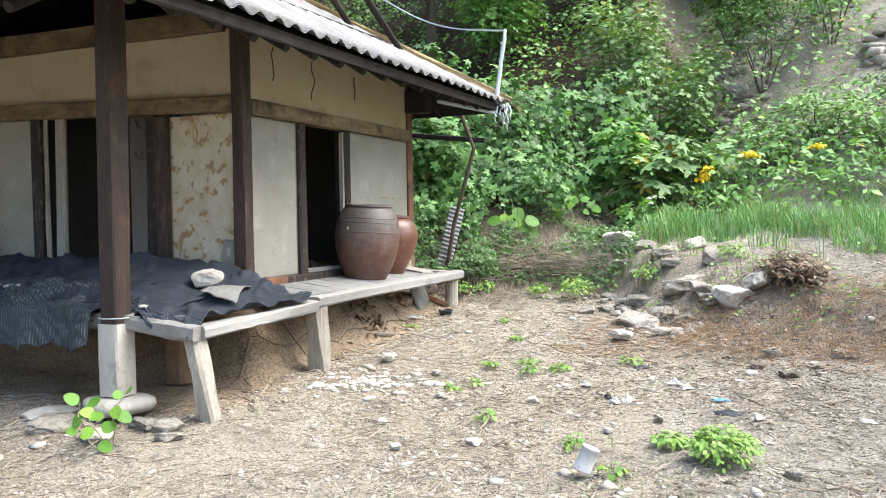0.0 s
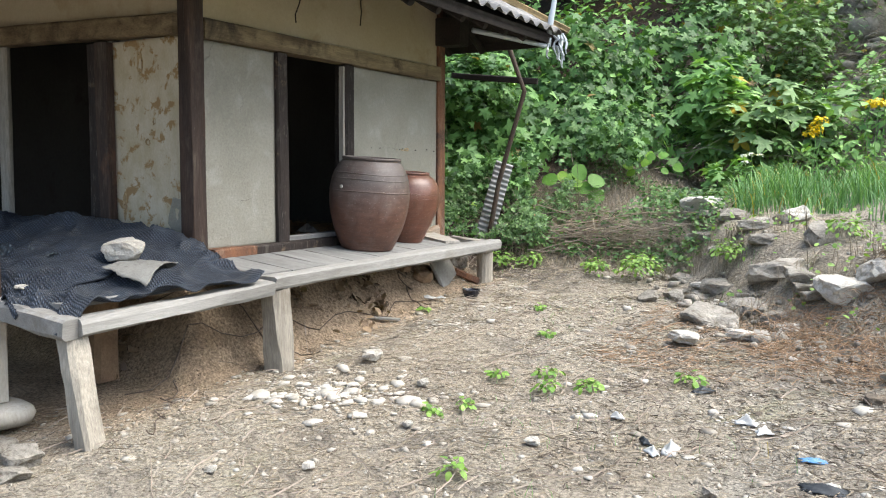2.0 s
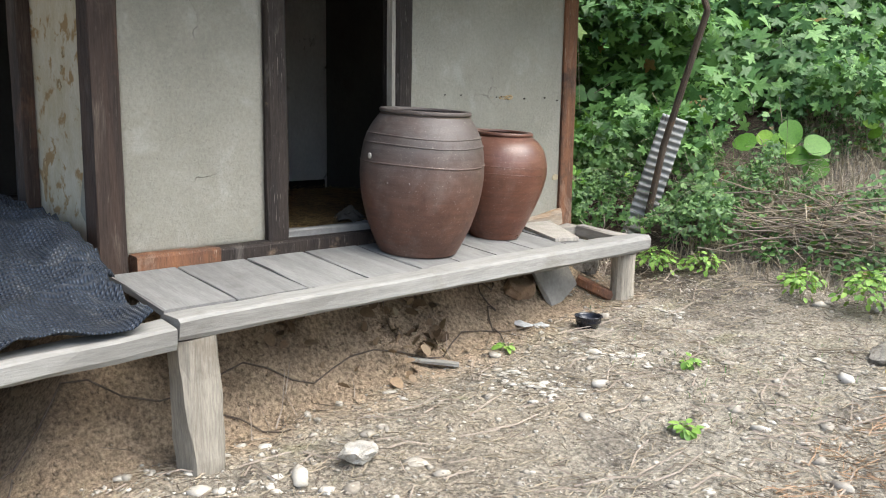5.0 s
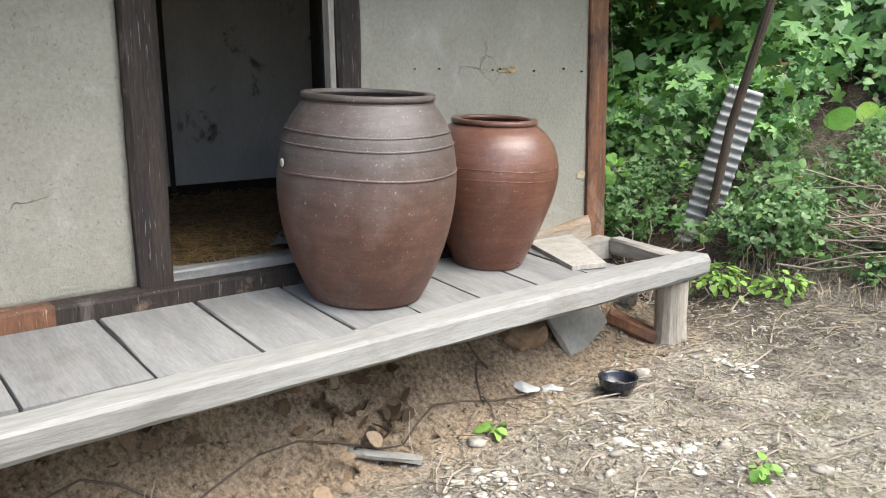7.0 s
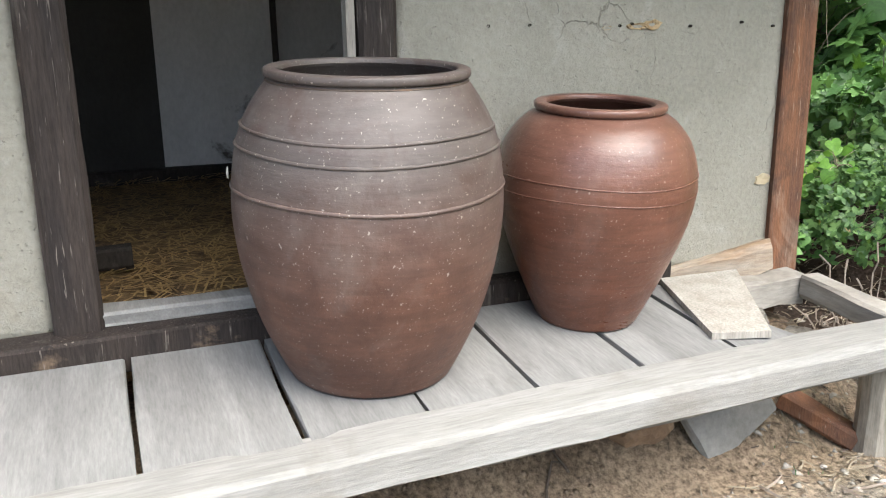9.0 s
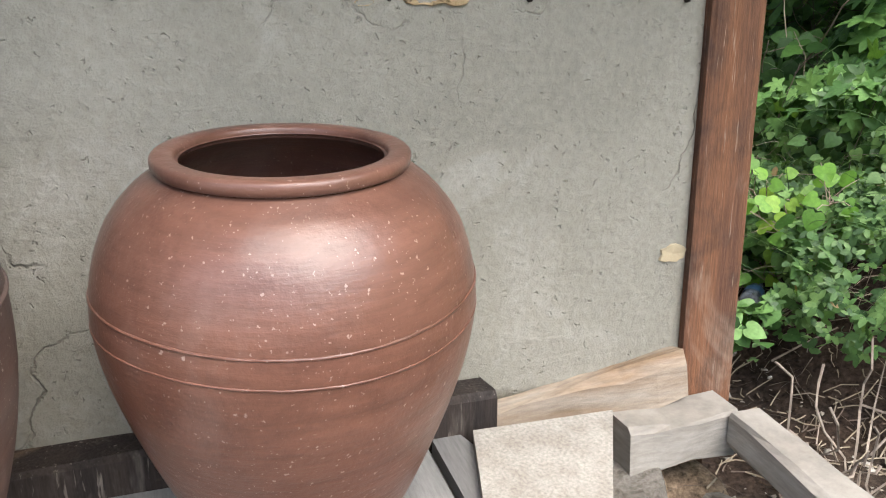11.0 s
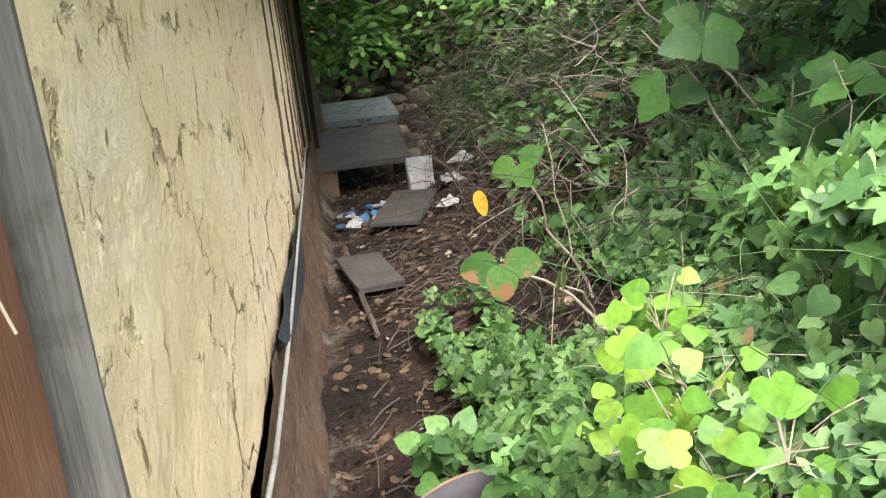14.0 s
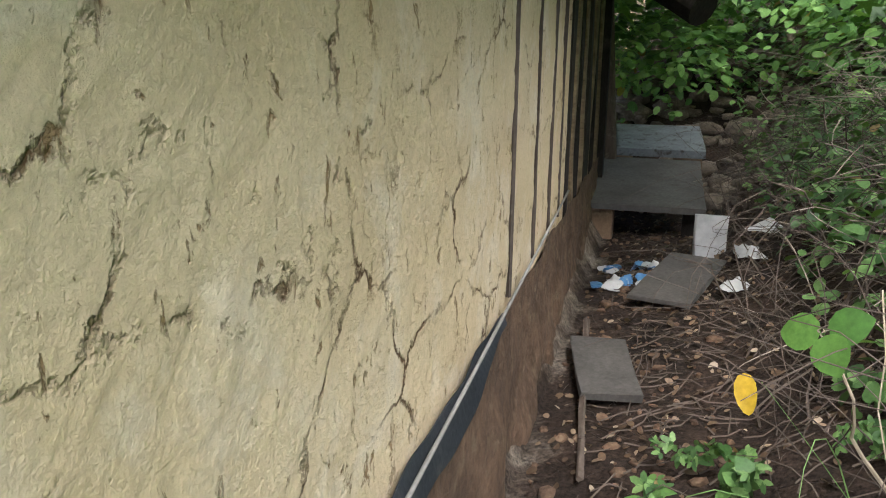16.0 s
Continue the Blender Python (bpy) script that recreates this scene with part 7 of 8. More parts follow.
# low weeds in the yard
def weed(x, y, h, rad, n, size, label, template=LANCE, seed=0, material=M_WEED):
    rr = np.random.default_rng(seed)
    ob = tagged(empty("weed", (x, y, gz(x, y))), label, "weed", "weeds in the yard")
    bpy.context.view_layer.update()
    for k in range(4):
        a = k * 1.6 + seed
        poly("stem", *tube_geo([(0, 0, -0.02), (rad * 0.3 * math.cos(a), rad * 0.3 * math.sin(a), h * 0.6), (rad * 0.7 * math.cos(a), rad * 0.7 * math.sin(a), h)], 0.002, 4), M_DRY, ob)
    p, q = clump_points((0, 0, h * 0.45), (rad, rad, h * 0.6), n, rr, 0.2)
    leaf_cloud("leaves", template, p, q, size, material, "", "", seed, ob)["kind"] = "stuff"
    return ob


weed(-0.50, 5.12, 0.20, 0.22, 1100, 0.03, "bushy bright green weed in the yard", OVAL, 1)
weed(-0.84, 5.40, 0.09, 0.13, 200, 0.035, "bushy bright green weed in the yard", OVAL, 2)
for k, (x, y, h, rad) in enumerate(((-2.3, 6.97, 0.12, 0.09), (-2.08, 7.12, 0.09, 0.08), (-2.71, 7.06, 0.1, 0.06), (-1.54, 7.55, 0.12, 0.10), (-2.79, 6.33, 0.07, 0.09), (-2.18, 5.54, 0.12, 0.08), (-1.4, 5.07, 0.14, 0.07), (-1.05, 4.66, 0.1, 0.08),
                                   (-2.64, 6.48, 0.1, 0.07), (-2.41, 7.21, 0.12, 0.1), (-2.11, 7.2, 0.08, 0.08), (-3.34, 10.57, 0.2, 0.12), (-4.27, 8.57, 0.06, 0.04), (-3.3, 9.0, 0.07, 0.06), (-2.9, 8.3, 0.06, 0.07), (-1.9, 10.3, 0.25, 0.2), (-2.9, 10.6, 0.3, 0.25), (-0.9, 10.2, 0.2, 0.2), (-3.5, 10.9, 0.12, 0.15), (-4.25, 10.85, 0.16, 0.16), (-4.6, 10.72, 0.2, 0.2))):
    weed(x, y, h * (1.0 if y > 10 else 0.75), rad, int(22 + 1500 * rad * rad * (3 if y > 10 else 1.2)), 0.042, "small green weed growing in the yard", OVAL, 20 + k)

# yellow flowers above the grass
for k, (x, y, z) in enumerate(((-1.60, 13.2, 1.96), (-1.55, 13.2, 2.04), (-1.5, 13.2, 2.13), (-1.02, 13.9, 2.36), (-0.92, 13.9, 2.37), (-0.85, 13.9, 2.35), (-0.02, 14.1, 2.46), (0.07, 14.1, 2.47))):
    fl = tagged(empty("flower", (x, y, gz(x, y))), "yellow flower head on a tall stem", "flower", "yellow flowers of the terrace")
    bpy.context.view_layer.update()
    hgt = z - gz(x, y)
    poly("stem", *tube_geo(wander((0, 0, 0), (0, 0, hgt), 4, 0.02), 0.005, 5), M_LEAF_FAR, fl)
    rr = np.random.default_rng(k)
    p, q = clump_points((0, 0, hgt), (0.075, 0.075, 0.06), 60, rr, 0.3)
    leaf_cloud("petals", SIMPLE, p, q, 0.05, M_YELLOW, "", "", k, fl)

M_WHITEPETAL = leaf_mat("white_petal", (0.62, 0.62, 0.58), (0.68, 0.68, 0.64), (0.74, 0.74, 0.70), dry=0.0)
for k, (x, y, z) in enumerate(((-2.42, 13.4, 1.70), (-2.34, 13.45, 1.73), (-2.22, 13.4, 1.71), (-2.38, 13.3, 1.62))):
    fl = tagged(empty("white_flower", (x, y, gz(x, y))), "small white flower head on a thin green stem", "flower", "white flowers of the terrace")
    bpy.context.view_layer.update()
    hgt = z - gz(x, y)
    poly("stem", *tube_geo(wander((0, 0, 0), (0, 0, hgt), 4, 0.02), 0.004, 5), M_LEAF_FAR, fl)
    p, q = clump_points((0, 0, hgt), (0.045, 0.045, 0.035), 40, np.random.default_rng(k + 20), 0.3)
    leaf_cloud("petals", SIMPLE, p, q, 0.03, M_WHITEPETAL, "", "", k, fl)

# dry brown brush on the terrace edge
P, N = clump_points((-0.2, 9.35, gz(-0.2, 9.35) + 0.1), (0.42, 0.3, 0.24), 2000, r, 0.2)
leaf_cloud("dry_brush", LANCE, P, N, 0.08, M_DRYLEAF, "clump of dry brown brush on the terrace edge", "brush", 66)
# heap of dead branches at the foot of the bank
for k in range(120):
    x, y = -3.55 + random.gauss(0, 0.28), 11.45 + random.gauss(0, 0.12)
    a = random.gauss(0.6, 0.75)
    L = random.uniform(0.4, 1.1)
    z = gz(x, y) + random.uniform(0.02, 0.3)
    e = (x + math.cos(a) * L, y - math.sin(a) * L * 0.4, z - random.uniform(0.0, 0.25) * L)
    e2 = (e[0], e[1], max(e[2], gz(e[0], e[1]) + 0.02))
    tagged(poly("dead_branch", *tube_geo(wander((x - math.cos(a) * L, y + math.sin(a) * 0.4 * L, max(z, gz(x - math.cos(a) * L, y) + 0.03)), e2, 5, 0.075), [0.006, 0.006, 0.005, 0.004, 0.003, 0.002], 5), M_DRY if k % 3 else M_TWIG), "bleached dead branch in a heap", "branch", "dead branches at the bank")
def tangle(name, n, x0, x1, y0, y1, height, length, radius, material, label, seed, keep=None):
    """Thin curved stems as one mesh."""
    rr = np.random.default_rng(seed)
    x, y = rr.uniform(x0, x1, n), rr.uniform(y0, y1, n)
    if keep is not None:
        ok = keep(x, y)
        x, y = x[ok], y[ok]
    n = len(x)
    a, el = rr.uniform(0, 2 * np.pi, n), rr.uniform(-0.1, 0.9, n)
    L = length * rr.uniform(0.4, 1.3, n)
    d = np.stack([np.cos(a) * np.cos(el), np.sin(a) * np.cos(el), np.sin(el)], 1)
    b = rr.normal(0, 0.35, (n, 3))
    P0 = np.stack([x, y, ground_z(x, y) + height * rr.uniform(0, 1, n)], 1)
    rings = []
    for t in np.linspace(0, 1, 6):
        c = P0 + d * (L * t)[:, None] + b * (L * t * (1 - t) * 1.6)[:, None] - np.array((0, 0, 0.5)) * (L * t * t)[:, None] * 0.6
        for k in range(3):
            q = 2 * np.pi * k / 3
            side = np.stack([-np.sin(a) * math.cos(q), np.cos(a) * math.cos(q), np.full(n, math.sin(q))], 1)
            rings.append(c + side * radius * (1 - 0.6 * t))
    V = np.stack(rings, 1).reshape(-1, 3)
    F = np.array([(3 * i + k, 3 * i + (k + 1) % 3, 3 * i + 3 + (k + 1) % 3, 3 * i + 3 + k) for i in range(5) for k in range(3)])
    return tagged(big_mesh(name, V, (F[None] + (np.arange(n) * 18)[:, None, None]).reshape(-1, 4), material), label, "stems", kind="stuff")


tangle("dry_tangle", 700, -6.4, -3.6, 11.0, 12.4, 0.35, 0.4, 0.0018, M_DRY, "tangle of dry pale stems on the bank", 81, lambda x, y: bank_s(x, y) > 0.1)
tangle("green_tangle", 500, -7.5, -4.2, 10.9, 12.6, 0.45, 0.5, 0.0022, M_LEAF_SMALL, "tangle of thin green vine stems", 82, lambda x, y: bank_s(x, y) > 0.15)
tangle("dark_tangle", 700, -14, -7.0, 11.0, 12.6, 0.6, 0.7, 0.003, M_DARKTWIG, "tangle of dark dead stems on the rear bank", 83)
tangle("pale_tangle", 420, -13.5, -7.6, 11.3, 13.2, 0.9, 0.6, 0.004, M_TWIG, "tangle of pale dead stems on the rear bank", 86)
tangle("brown_roots", 1300, -1.3, 1.4, 8.0, 9.2, 0.10, 0.34, 0.0028, M_RUST, "rust-brown dry roots and stems heaped below the terrace", 85)
tangle("slope_stems", 1500, -4.8, 4, 14, 20, 0.3, 0.9, 0.006, M_TWIG, "thin bare stems among the hillside shrubs", 84)
# bare twigs and vines in the growth
for k in range(60):
    x, y = random.uniform(-9.5, -3.8), random.uniform(11.0, 12.6)
    z = gz(x, y)
    tagged(poly("bare_vine", *tube_geo(wander((x, y, z), (x + random.uniform(-0.6, 0.6), y + random.uniform(-0.3, 0.3), z + random.uniform(0.25, 0.9)), 7, 0.06), 0.0022, 4), M_DARKTWIG if k % 6 else M_DRY), "thin bare vine stem on the bank", "vine stem", "bare vine stems")
# dead stalks leaning at the rear corner of the deck
for k in range(26):
    x, y = -4.95 + random.gauss(0, 0.12), 10.42 + random.gauss(0, 0.08)
    tagged(poly("dry_stalk", *tube_geo(wander((x, y, gz(x, y)), (x + random.uniform(-0.25, 0.2), y + random.uniform(-0.1, 0.2), gz(x, y) + random.uniform(0.1, 0.45)), 6, 0.04), 0.004, 4), M_TWIG), "pale dry stalk by the corner post", "stalk", "dry stalks at the corner")
# hanging vine tendril on the corner post
tagged(poly("hanging_tendril", *tube_geo([(-4.99, 10.10, 2.3), (-4.985, 10.12, 2.0), (-4.985, 10.14, 1.8), (-5.0, 10.17, 1.68), (-5.0, 10.185, 1.62)], 0.0012, 6), M_DRY), "pale dry tendril hanging by the corner post", "tendril")

# tall leafy clumps added over the rear passage to shade it, partly unseen
for k, (c, rad) in enumerate((((-8.6, 12.2, 2.7), (1.0, 0.8, 1.0)), ((-10.2, 12.1, 2.9), (1.2, 0.9, 1.1)), ((-12.0, 12.0, 3.0), (1.3, 1.0, 1.2)), ((-13.8, 11.8, 3.1), (1.3, 1.1, 1.2)), ((-15.4, 11.2, 3.2), (1.3, 1.4, 1.3)), ((-10.0, 11.3, 3.0), (0.9, 0.65, 0.5)), ((-7.5, 12.5, 2.6), (0.9, 0.7, 0.6)), ((-6.9, 12.3, 2.65), (0.9, 0.8, 0.5)), ((-6.2, 12.8, 2.75), (0.9, 0.8, 0.6)), ((-11.5, 11.25, 3.05), (0.9, 0.65, 0.5)), ((-13.0, 11.2, 3.1), (0.9, 0.7, 0.5)), ((-14.4, 10.6, 3.2), (0.9, 0.9, 0.5)))):
    P, N = clump_points(c, rad, 1000 if c[0] > -8 else 420, r, 0.3, -0.9)
    leaf_cloud("overhanging_growth", HOP_LITE, P, N, 0.12, M_LEAF_HOP, "leafy growth added over the rear passage to shade it", "vines", 90 + k)
for k in range(70):
    x, y = random.uniform(-14, -8.4), random.uniform(11.0, 12.2)
    z = gz(x, y)
    tagged(poly("dead_twig", *tube_geo(wander((x, y, z), (x + random.uniform(-0.5, 0.5), y + random.uniform(-0.6, 0.3), z + random.uniform(0.2, 0.8)), 6, 0.09), [0.007, 0.006, 0.005, 0.005, 0.004, 0.003, 0.002], 4), M_DARKTWIG), "dead brown twig in the rear brush", "twig", "dead twigs of the rear bank")
# weeds and dry tufts between vines and terrace
P, N = carpet_points(5200, -4.7, -2.2, 10.8, 13.6, r, 0.22, lambda x, y: (bank_s(x, y) > 0.1) & (vnoise(x * 1.6 + 4, y * 1.6) > 0.35))
leaf_cloud("slope_weeds", OVAL, P, N, 0.055, M_LEAF_SMALL, "low green weeds on the slope", "weeds", 64)
grass("slope_dry_grass", 4500, -4.6, -2.2, 10.7, 13.5, 0.22, lambda x, y: bank_s(x, y) > -0.1, M_DRY, "dry straw-coloured grass on the slope", 65, 0.003)
# rear passage brush
P, N = carpet_points(5000, -19, -8.5, 10.95, 13.5, r, 0.5, lambda x, y: bank_s(x, y) > 0.3)
leaf_cloud("rear_brush", OVAL, P, N, 0.09, M_LEAF_SMALL, "leafy brush on the rear bank", "brush", 61)
P, N = carpet_points(1500, -14, -6.0, 10.2, 11.6, r, 0.02)
leaf_cloud("fallen_leaves", OVAL, P, N, 0.042, M_DRYLEAF, "brown fallen leaves in the rear passage", "fallen leaves", 62)
for k, (c, rad) in enumerate((((-16.5, 12.0, 1.9), (1.4, 1.4, 1.6)), ((-17.5, 10.0, 2.2), (1.4, 1.4, 1.8)), ((-14.5, 12.6, 1.8), (1.2, 0.9, 1.4)), ((-18.5, 13.5, 3.2), (1.8, 1.6, 2.2)), ((-19.5, 11.0, 3.6), (1.8, 1.6, 2.4)), ((-15.8, 10.6, 1.5), (0.9, 0.8, 0.9)), ((-15.2, 9.4, 1.6), (0.9, 0.9, 1.2)), ((-16.6, 9.2, 2.2), (1.2, 1.2, 1.4)), ((-16.2, 10.8, 2.6), (1.1, 1.1, 1.0)))):
    P, N = clump_points(c, rad, 1100, r)
    leaf_cloud("rear_bush", OVAL, P, N, 0.13, M_LEAF_FAR, "leafy bush closing the rear passage", "bush", 70 + k)

# small things in the yard
can = tagged(empty("tin_can", (-1.22, 4.6, gz(-1.22, 4.6) + 0.045), 25), "dented white tin can lying on the soil", "can")
bpy.context.view_layer.update()
v, f = lathe_geo([(0.0, 0.0), (0.036, 0.0), (0.037, 0.006), (0.035, 0.01), (0.035, 0.10), (0.037, 0.105), (0.036, 0.11), (0.030, 0.11), (0.030, 0.06), (0.0, 0.06)], 24, 0.03)
poly("can_body", [tuple(1.45 * q for q in p) for p in [(z * math.cos(1.2) - x * math.sin(1.2), y, z * math.sin(1.2) * 0.9 + x * math.cos(1.2)) for x, y, z in v]], f, M_WHITEPLAST, can, "", True)
own("small_plank", (-4.52, 8.0, gz(-4.5, 8.0) + 0.02), (-4.32, 8.22, gz(-4.3, 8.2) + 0.02), 0.05, 0.02, M_BOARD, "short grey board piece on the soil", "board", rings=3, bevel=0.003)
P, N = [], []
for cx, cy, nn in ((-4.72, 8.0, 26), (-4.6, 8.18, 30), (-4.78, 7.35, 30), (-4.79, 8.3, 16), (-4.9, 7.0, 20), (-5.2, 6.0, 30)):
    x, y = rng.normal(cx, 0.10, nn), rng.normal(cy, 0.10, nn)
    P.append(np.stack([x, y, ground_z(x, y) + rng.uniform(0.01, 0.06, nn)], 1))
    N.append(rng.normal(0, 0.8, (nn, 3)) + np.array((0, 0, 0.8)))
leaf_cloud("dead_leaves", OVAL, np.concatenate(P), np.concatenate(N), 0.075, M_DRYLEAF, "curled brown dead leaves under the deck", "fallen leaves", 63)
for k, (a, b) in enumerate((((-4.75, 5.6), (-4.45, 8.9)), ((-5.4, 6.1), (-4.3, 7.0)), ((-4.9, 9.0), (-4.35, 8.6)), ((-4.6, 5.9), (-4.0, 5.2)))):
    p0, p1 = Vector((*a, 0)), Vector((*b, 0))
    pts = []
    for i in range(25):
        q = p0.lerp(p1, i / 24) + Vector((0.05 * math.sin(i * 1.1 + k), 0.04 * math.sin(i * 0.8 + k * 2), 0))
        pts.append((q.x, q.y, gz(q.x, q.y) + 0.012 + 0.01 * math.sin(i * 1.9)))
    tagged(poly("ground_root", *tube_geo(pts, 0.0045, 6), M_BARK), "thin dark root creeping over the soil", "root", "roots under the deck")
M_TANLEAF = leaf_mat("curled_tan_leaf", (0.20, 0.135, 0.08), (0.29, 0.205, 0.13), (0.38, 0.29, 0.20), dry=0.0, through_light=0.15)
x, y = rng.normal(-4.5, 0.12, 16), rng.normal(8.02, 0.14, 16)
leaf_cloud("curled_leaves", OVAL, np.stack([x, y, ground_z(x, y) + rng.uniform(0.03, 0.07, 16)], 1), rng.normal(0, 0.8, (16, 3)) + np.array((0.3, -0.2, 0.5)), 0.075, M_TANLEAF, "large curled tan dead leaves beside the deck", "fallen leaves", 68)
# crumpled scraps, sack and clods
def scrap(name, at, w, d, h, material, label, category, seed, turn=0):
    rr = np.random.default_rng(seed)
    n = 12
    u, v = np.meshgrid(np.linspace(-0.5, 0.5, n), np.linspace(-0.5, 0.5, n), indexing="ij")
    k = rr.uniform(0, 40)
    z = h * (fbm(u * 4 + k, v * 4, 3)) * (1 - 1.6 * np.maximum(np.abs(u), np.abs(v)))
    x = u * w * (1 + 0.5 * (fbm(v * 3 + k, u, 2) - 0.5)) + 0.12 * w * (fbm(u * 3, v * 3 + k, 2) - 0.5)
    y = v * d * (1 + 0.6 * (fbm(u * 3 + k + 5, v, 2) - 0.5))
    ob = big_mesh(name, np.stack([x, y, z], -1).reshape(-1, 3), grid_faces(n, n), material)
    ob.modifiers.new("thick", "SOLIDIFY").thickness = 0.004
    ob.matrix_world = pose(*at, 0, 0, turn)
    return tagged(ob, label, category)


M_SACK = surf("pale_grey_sack_cloth", (0.21, 0.205, 0.185), (0.155, 0.15, 0.135), (0.09, 0.085, 0.075), (1, 1, 1), 6, 90, (0.55, 0.7), 0.95, 0.6, 0.004, 0.0, 0.3)
NETV = np.concatenate([np.array([v.co[:] for v in bpy.data.objects[n].data.vertices]) for n in ("shade_net", "net_flap")])
NETV = NETV[(NETV[:, 0] > -5.2) & (NETV[:, 1] > 4.9)]
n = 22
u, v = np.meshgrid(np.linspace(-0.5, 0.5, n), np.linspace(-0.5, 0.5, n), indexing="ij")
x = -4.55 + u * 0.28 + v * 0.10 + (fbm(v * 3 + 2, u, 2) - 0.5) * 0.04
y = 5.60 - v * 0.34 + u * 0.10 + (fbm(u * 3 + 7, v, 2) - 0.5) * 0.04
far2 = (x.ravel()[:, None] - NETV[None, :, 0]) ** 2 + (y.ravel()[:, None] - NETV[None, :, 1]) ** 2
z = np.where(far2 < 0.07 ** 2, NETV[None, :, 2], -1).max(1)
z = np.where(z < 0, 0.8, z).reshape(n, n)
for _ in range(4):
    z[1:-1, 1:-1] = np.maximum(z[1:-1, 1:-1], 0) * 0.4 + (z[:-2, 1:-1] + z[2:, 1:-1] + z[1:-1, :-2] + z[1:-1, 2:]) * 0.15
z = z + 0.024 + 0.02 * fbm(u * 5, v * 5, 3)
ob = tagged(big_mesh("sack", np.stack([x, y, z], -1).reshape(-1, 3), grid_faces(n, n), M_SACK, smooth=True), "pale dusty sack cloth lying on the net", "sack")
ob.modifiers.new("thick", "SOLIDIFY").thickness = 0.006
for k, (x, y, w) in enumerate(((-1.06, 7.01, 0.13), (-0.95, 6.9, 0.10), (-1.33, 6.39, 0.15), (-1.4, 6.3, 0.09), (-1.75, 6.75, 0.08), (-0.35, 6.1, 0.09))):
    scrap("plastic_scrap", (x, y, gz(x, y) + 0.005), w, w * 0.55, 0.09, M_WHITEPLAST, "crumpled dirty white plastic scrap on the soil", "plastic scrap", 20 + k, k * 47)
for k, (x, y, w) in enumerate(((-10.9, 11.15, 0.3), (-11.3, 11.3, 0.26), (-10.4, 11.05, 0.2), (-11.0, 10.6, 0.14), (-10.6, 10.35, 0.10))):
    scrap("plastic_scrap", (x, y, gz(x, y) + 0.02), w, w * 0.6, 0.12, M_WHITEPLAST, "crumpled dirty white plastic scrap in the litter", "plastic scrap", 60 + k, k * 71)
scrap("plastic_scrap", (-0.65, 6.58, gz(-0.65, 6.58) + 0.005), 0.13, 0.05, 0.05, M_BLUE, "crumpled blue plastic scrap on the soil", "plastic scrap", 31, 15)
for k, (x, y, w) in enumerate(((-0.56, 6.23, 0.2), (-1.42, 7.45, 0.15), (-1.5, 6.5, 0.1))):
    scrap("black_rag", (x, y, gz(x, y) + 0.005), w, w * 0.5, 0.07, M_SHEETDARK, "black rag lying on the soil", "rag", 40 + k, k * 60)
for k, (x, y, w) in enumerate(((-0.45, 7.7, 0.2), (-0.2, 7.45, 0.24), (0.05, 7.8, 0.2), (-0.75, 8.0, 0.14), (-0.5, 8.4, 0.16), (0.3, 8.2, 0.2))):
    o = rock(x, y, (w, w * 0.8, w * 0.7), "rock", label="brown earth clod with roots in the yard", group="earth clods")
    o.name = "earth_clod"
    o.material_slots[0].link = "OBJECT"
    o.material_slots[0].material = M_CLOD
    o["category"] = "clod"
for k, (x, y, w) in enumerate(((-5.5, 8.32, 0.2), (-5.38, 8.24, 0.18))):
    scrap("cloth_rag", (x, y, 0.872), w, w * 0.7, 0.16, M_SLATE, "crumpled dull grey rag lying on the straw", "rag", 80 + k, k * 53)
for k, (x, y, w) in enumerate(((-4.47, 8.93, 0.16), (-4.38, 9.04, 0.10))):
    scrap("plastic_scrap", (x, y, gz(x, y) + 0.006), w, w * 0.55, 0.035, M_WHITEPLAST, "crumpled dusty plastic scrap under the deck edge", "plastic scrap", 90 + k, k * 40)
# holes and broken patches of the plaster
def patch(name, at, normal, w, h, material, label, seed, depth=0.012):
    rr = random.Random(seed)
    n = 14
    ring = [(math.cos(2 * math.pi * k / n) * rr.uniform(0.65, 1.1), math.sin(2 * math.pi * k / n) * rr.uniform(0.65, 1.1)) for k in range(n)]
    v = [(x * w / 2, y * h / 2, -0.01) for x, y in ring] + [(x * w / 2 * 0.85, y * h / 2 * 0.85, 0.006 + rr.uniform(-0.002, 0.002)) for x, y in ring] + [(0, 0, 0.006 - depth)]
    f = [(k, (k + 1) % n, n + (k + 1) % n, n + k) for k in range(n)] + [(n + k, n + (k + 1) % n, 2 * n) for k in range(n)]
    ob = tagged(poly(name, v, f, material), label, "plaster damage", "damaged spots of the walls")
    z = Vector(normal)
    xx = Vector((0, 0, 1)).cross(z).normalized()
    m = Matrix((xx, z.cross(xx), z)).transposed().to_4x4()
    m.translation = Vector(at)
    ob.matrix_world = m
    return ob


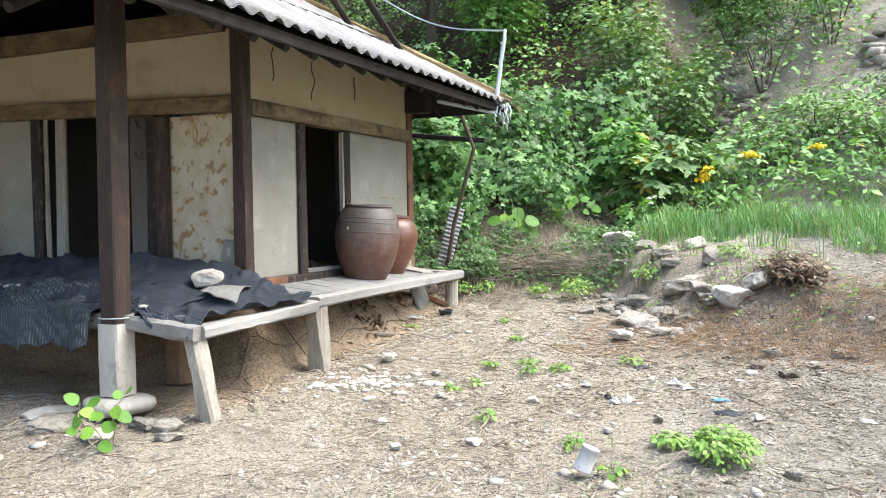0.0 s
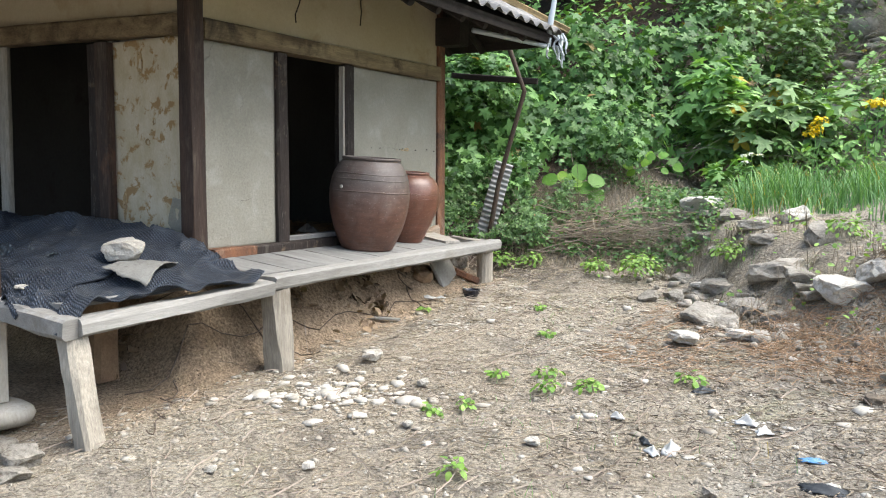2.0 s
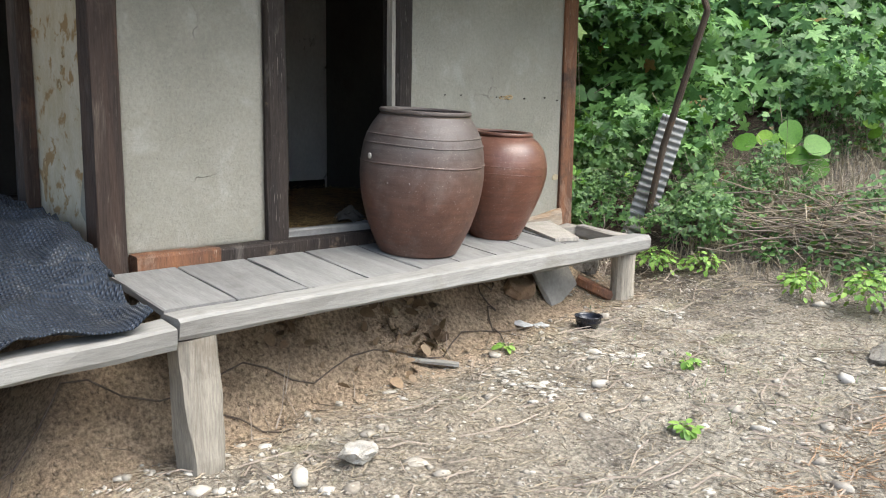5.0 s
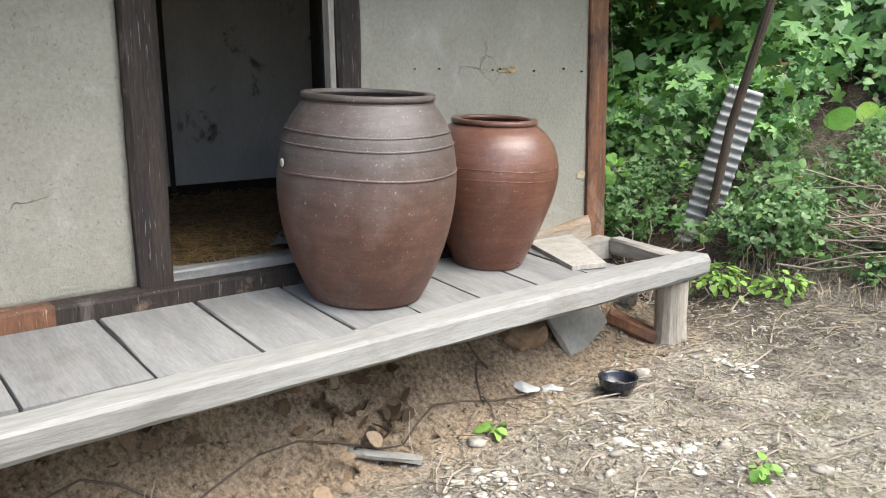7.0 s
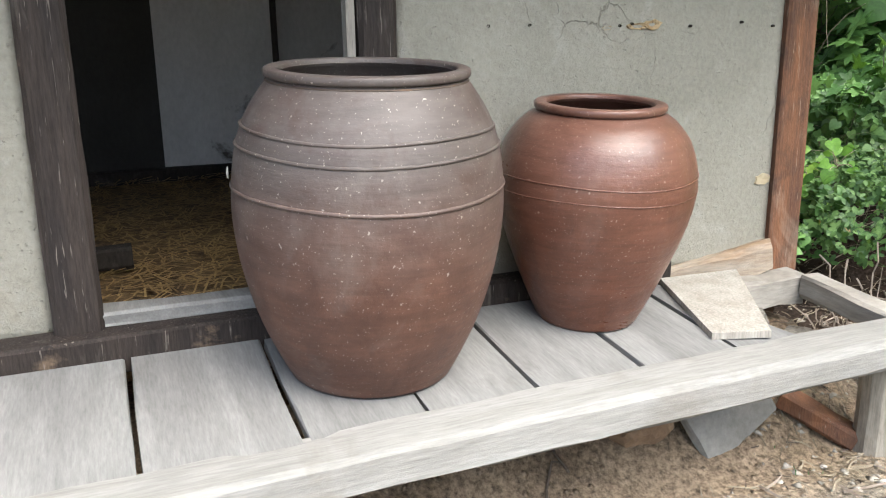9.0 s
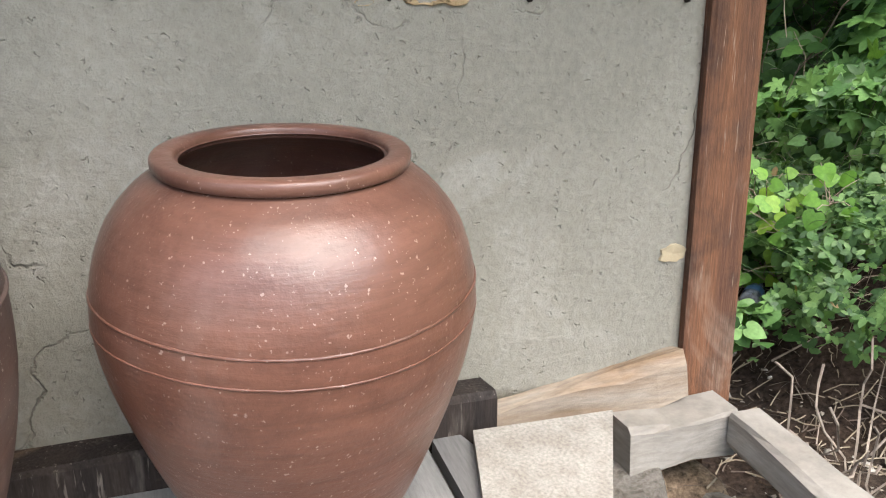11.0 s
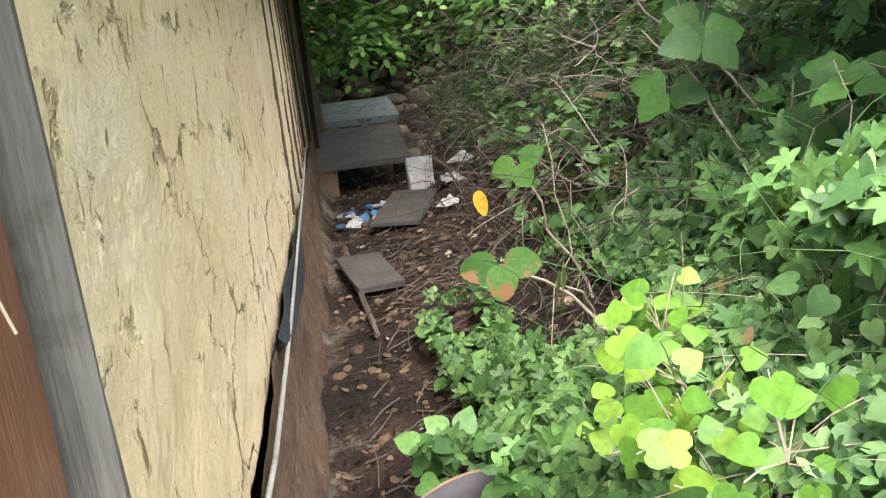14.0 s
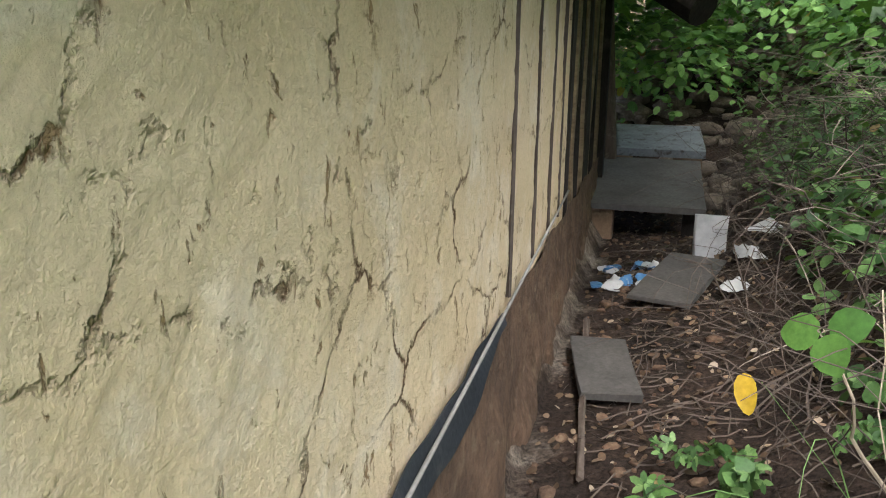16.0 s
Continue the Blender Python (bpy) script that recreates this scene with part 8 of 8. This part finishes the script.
patch("plaster_hole", (XW - 0.001, 9.39, 1.71), (1, 0, 0), 0.10, 0.045, M_HOLE, "broken clay hole in the grey mortar", 1)
patch("plaster_hole", (XW - 0.001, 9.33, 1.705), (1, 0, 0), 0.12, 0.03, M_HOLE, "broken clay hole in the grey mortar", 3)
patch("plaster_hole", (XW - 0.002, 9.2, 1.70), (1, 0, 0), 0.05, 0.02, M_HOLE, "broken clay hole in the grey mortar", 5)
for k, y in enumerate((8.75, 8.9, 9.25, 9.3, 9.55, 9.78, 9.93)):
    patch("nail_hole", (XW + 0.002, y, 1.71 + 0.01 * math.sin(k * 3)), (1, 0, 0), 0.013, 0.012, M_DARKWOOD, "small nail hole in the mortar", 10 + k)
patch("plaster_hole", (XW - 0.004, 9.945, 1.12), (1, 0, 0), 0.10, 0.065, M_CREAM, "small patch of bare cream plaster in the mortar", 7, 0.003)
for k, (x, z, w, h) in enumerate(((-5.62, 2.32, 0.09, 0.22), (-5.55, 1.70, 0.08, 0.07), (-5.47, 1.86, 0.04, 0.08), (-5.5, 1.78, 0.03, 0.05), (-5.85, 1.2, 0.05, 0.3))):
    patch("plaster_hole", (x, YS - 0.002, z), (0, -1, 0), w, h, M_HOLE, "bare clay patch in the peeling limewash", 30 + k)
patch("mortar_patch", (-5.24, YS - 0.004, 1.12), (0, -1, 0), 0.22, 0.4, M_GREY, "grey mortar repair at the post foot", 40)


# ---- assemblies: decks and door frames ----
def into(thing, names):
    bpy.context.view_layer.update()
    for ob in list(scene.objects):
        if ob.parent is None and ob.name.split(".")[0] in names and ob is not thing:
            keep = ob.matrix_world.copy()
            for key in ("category", "group"):
                if key in ob:
                    del ob[key]
            ob.parent = thing
            ob.matrix_parent_inverse = thing.matrix_world.inverted()
            ob.matrix_world = keep


into(tagged(empty("wooden_deck", (-4.6, 7.5, 0.1)), "grey weathered plank deck on squared legs round the house", "deck"), ("deck_plank", "deck_rail", "deck_leg", "porch_board", "rail_stub"))
into(tagged(empty("door_1", (-5.05, 7.9, 0.86)), "sooty timber frame of the open side doorway", "door frame", kind="structure"), ("side_jamb", "threshold", "side_strip"))
into(tagged(empty("door_2", (-6.8, 6.5, 0.7)), "sooty timber frame of the open porch doorway", "door frame", kind="structure"), ("door_jamb", "jamb_strip"))
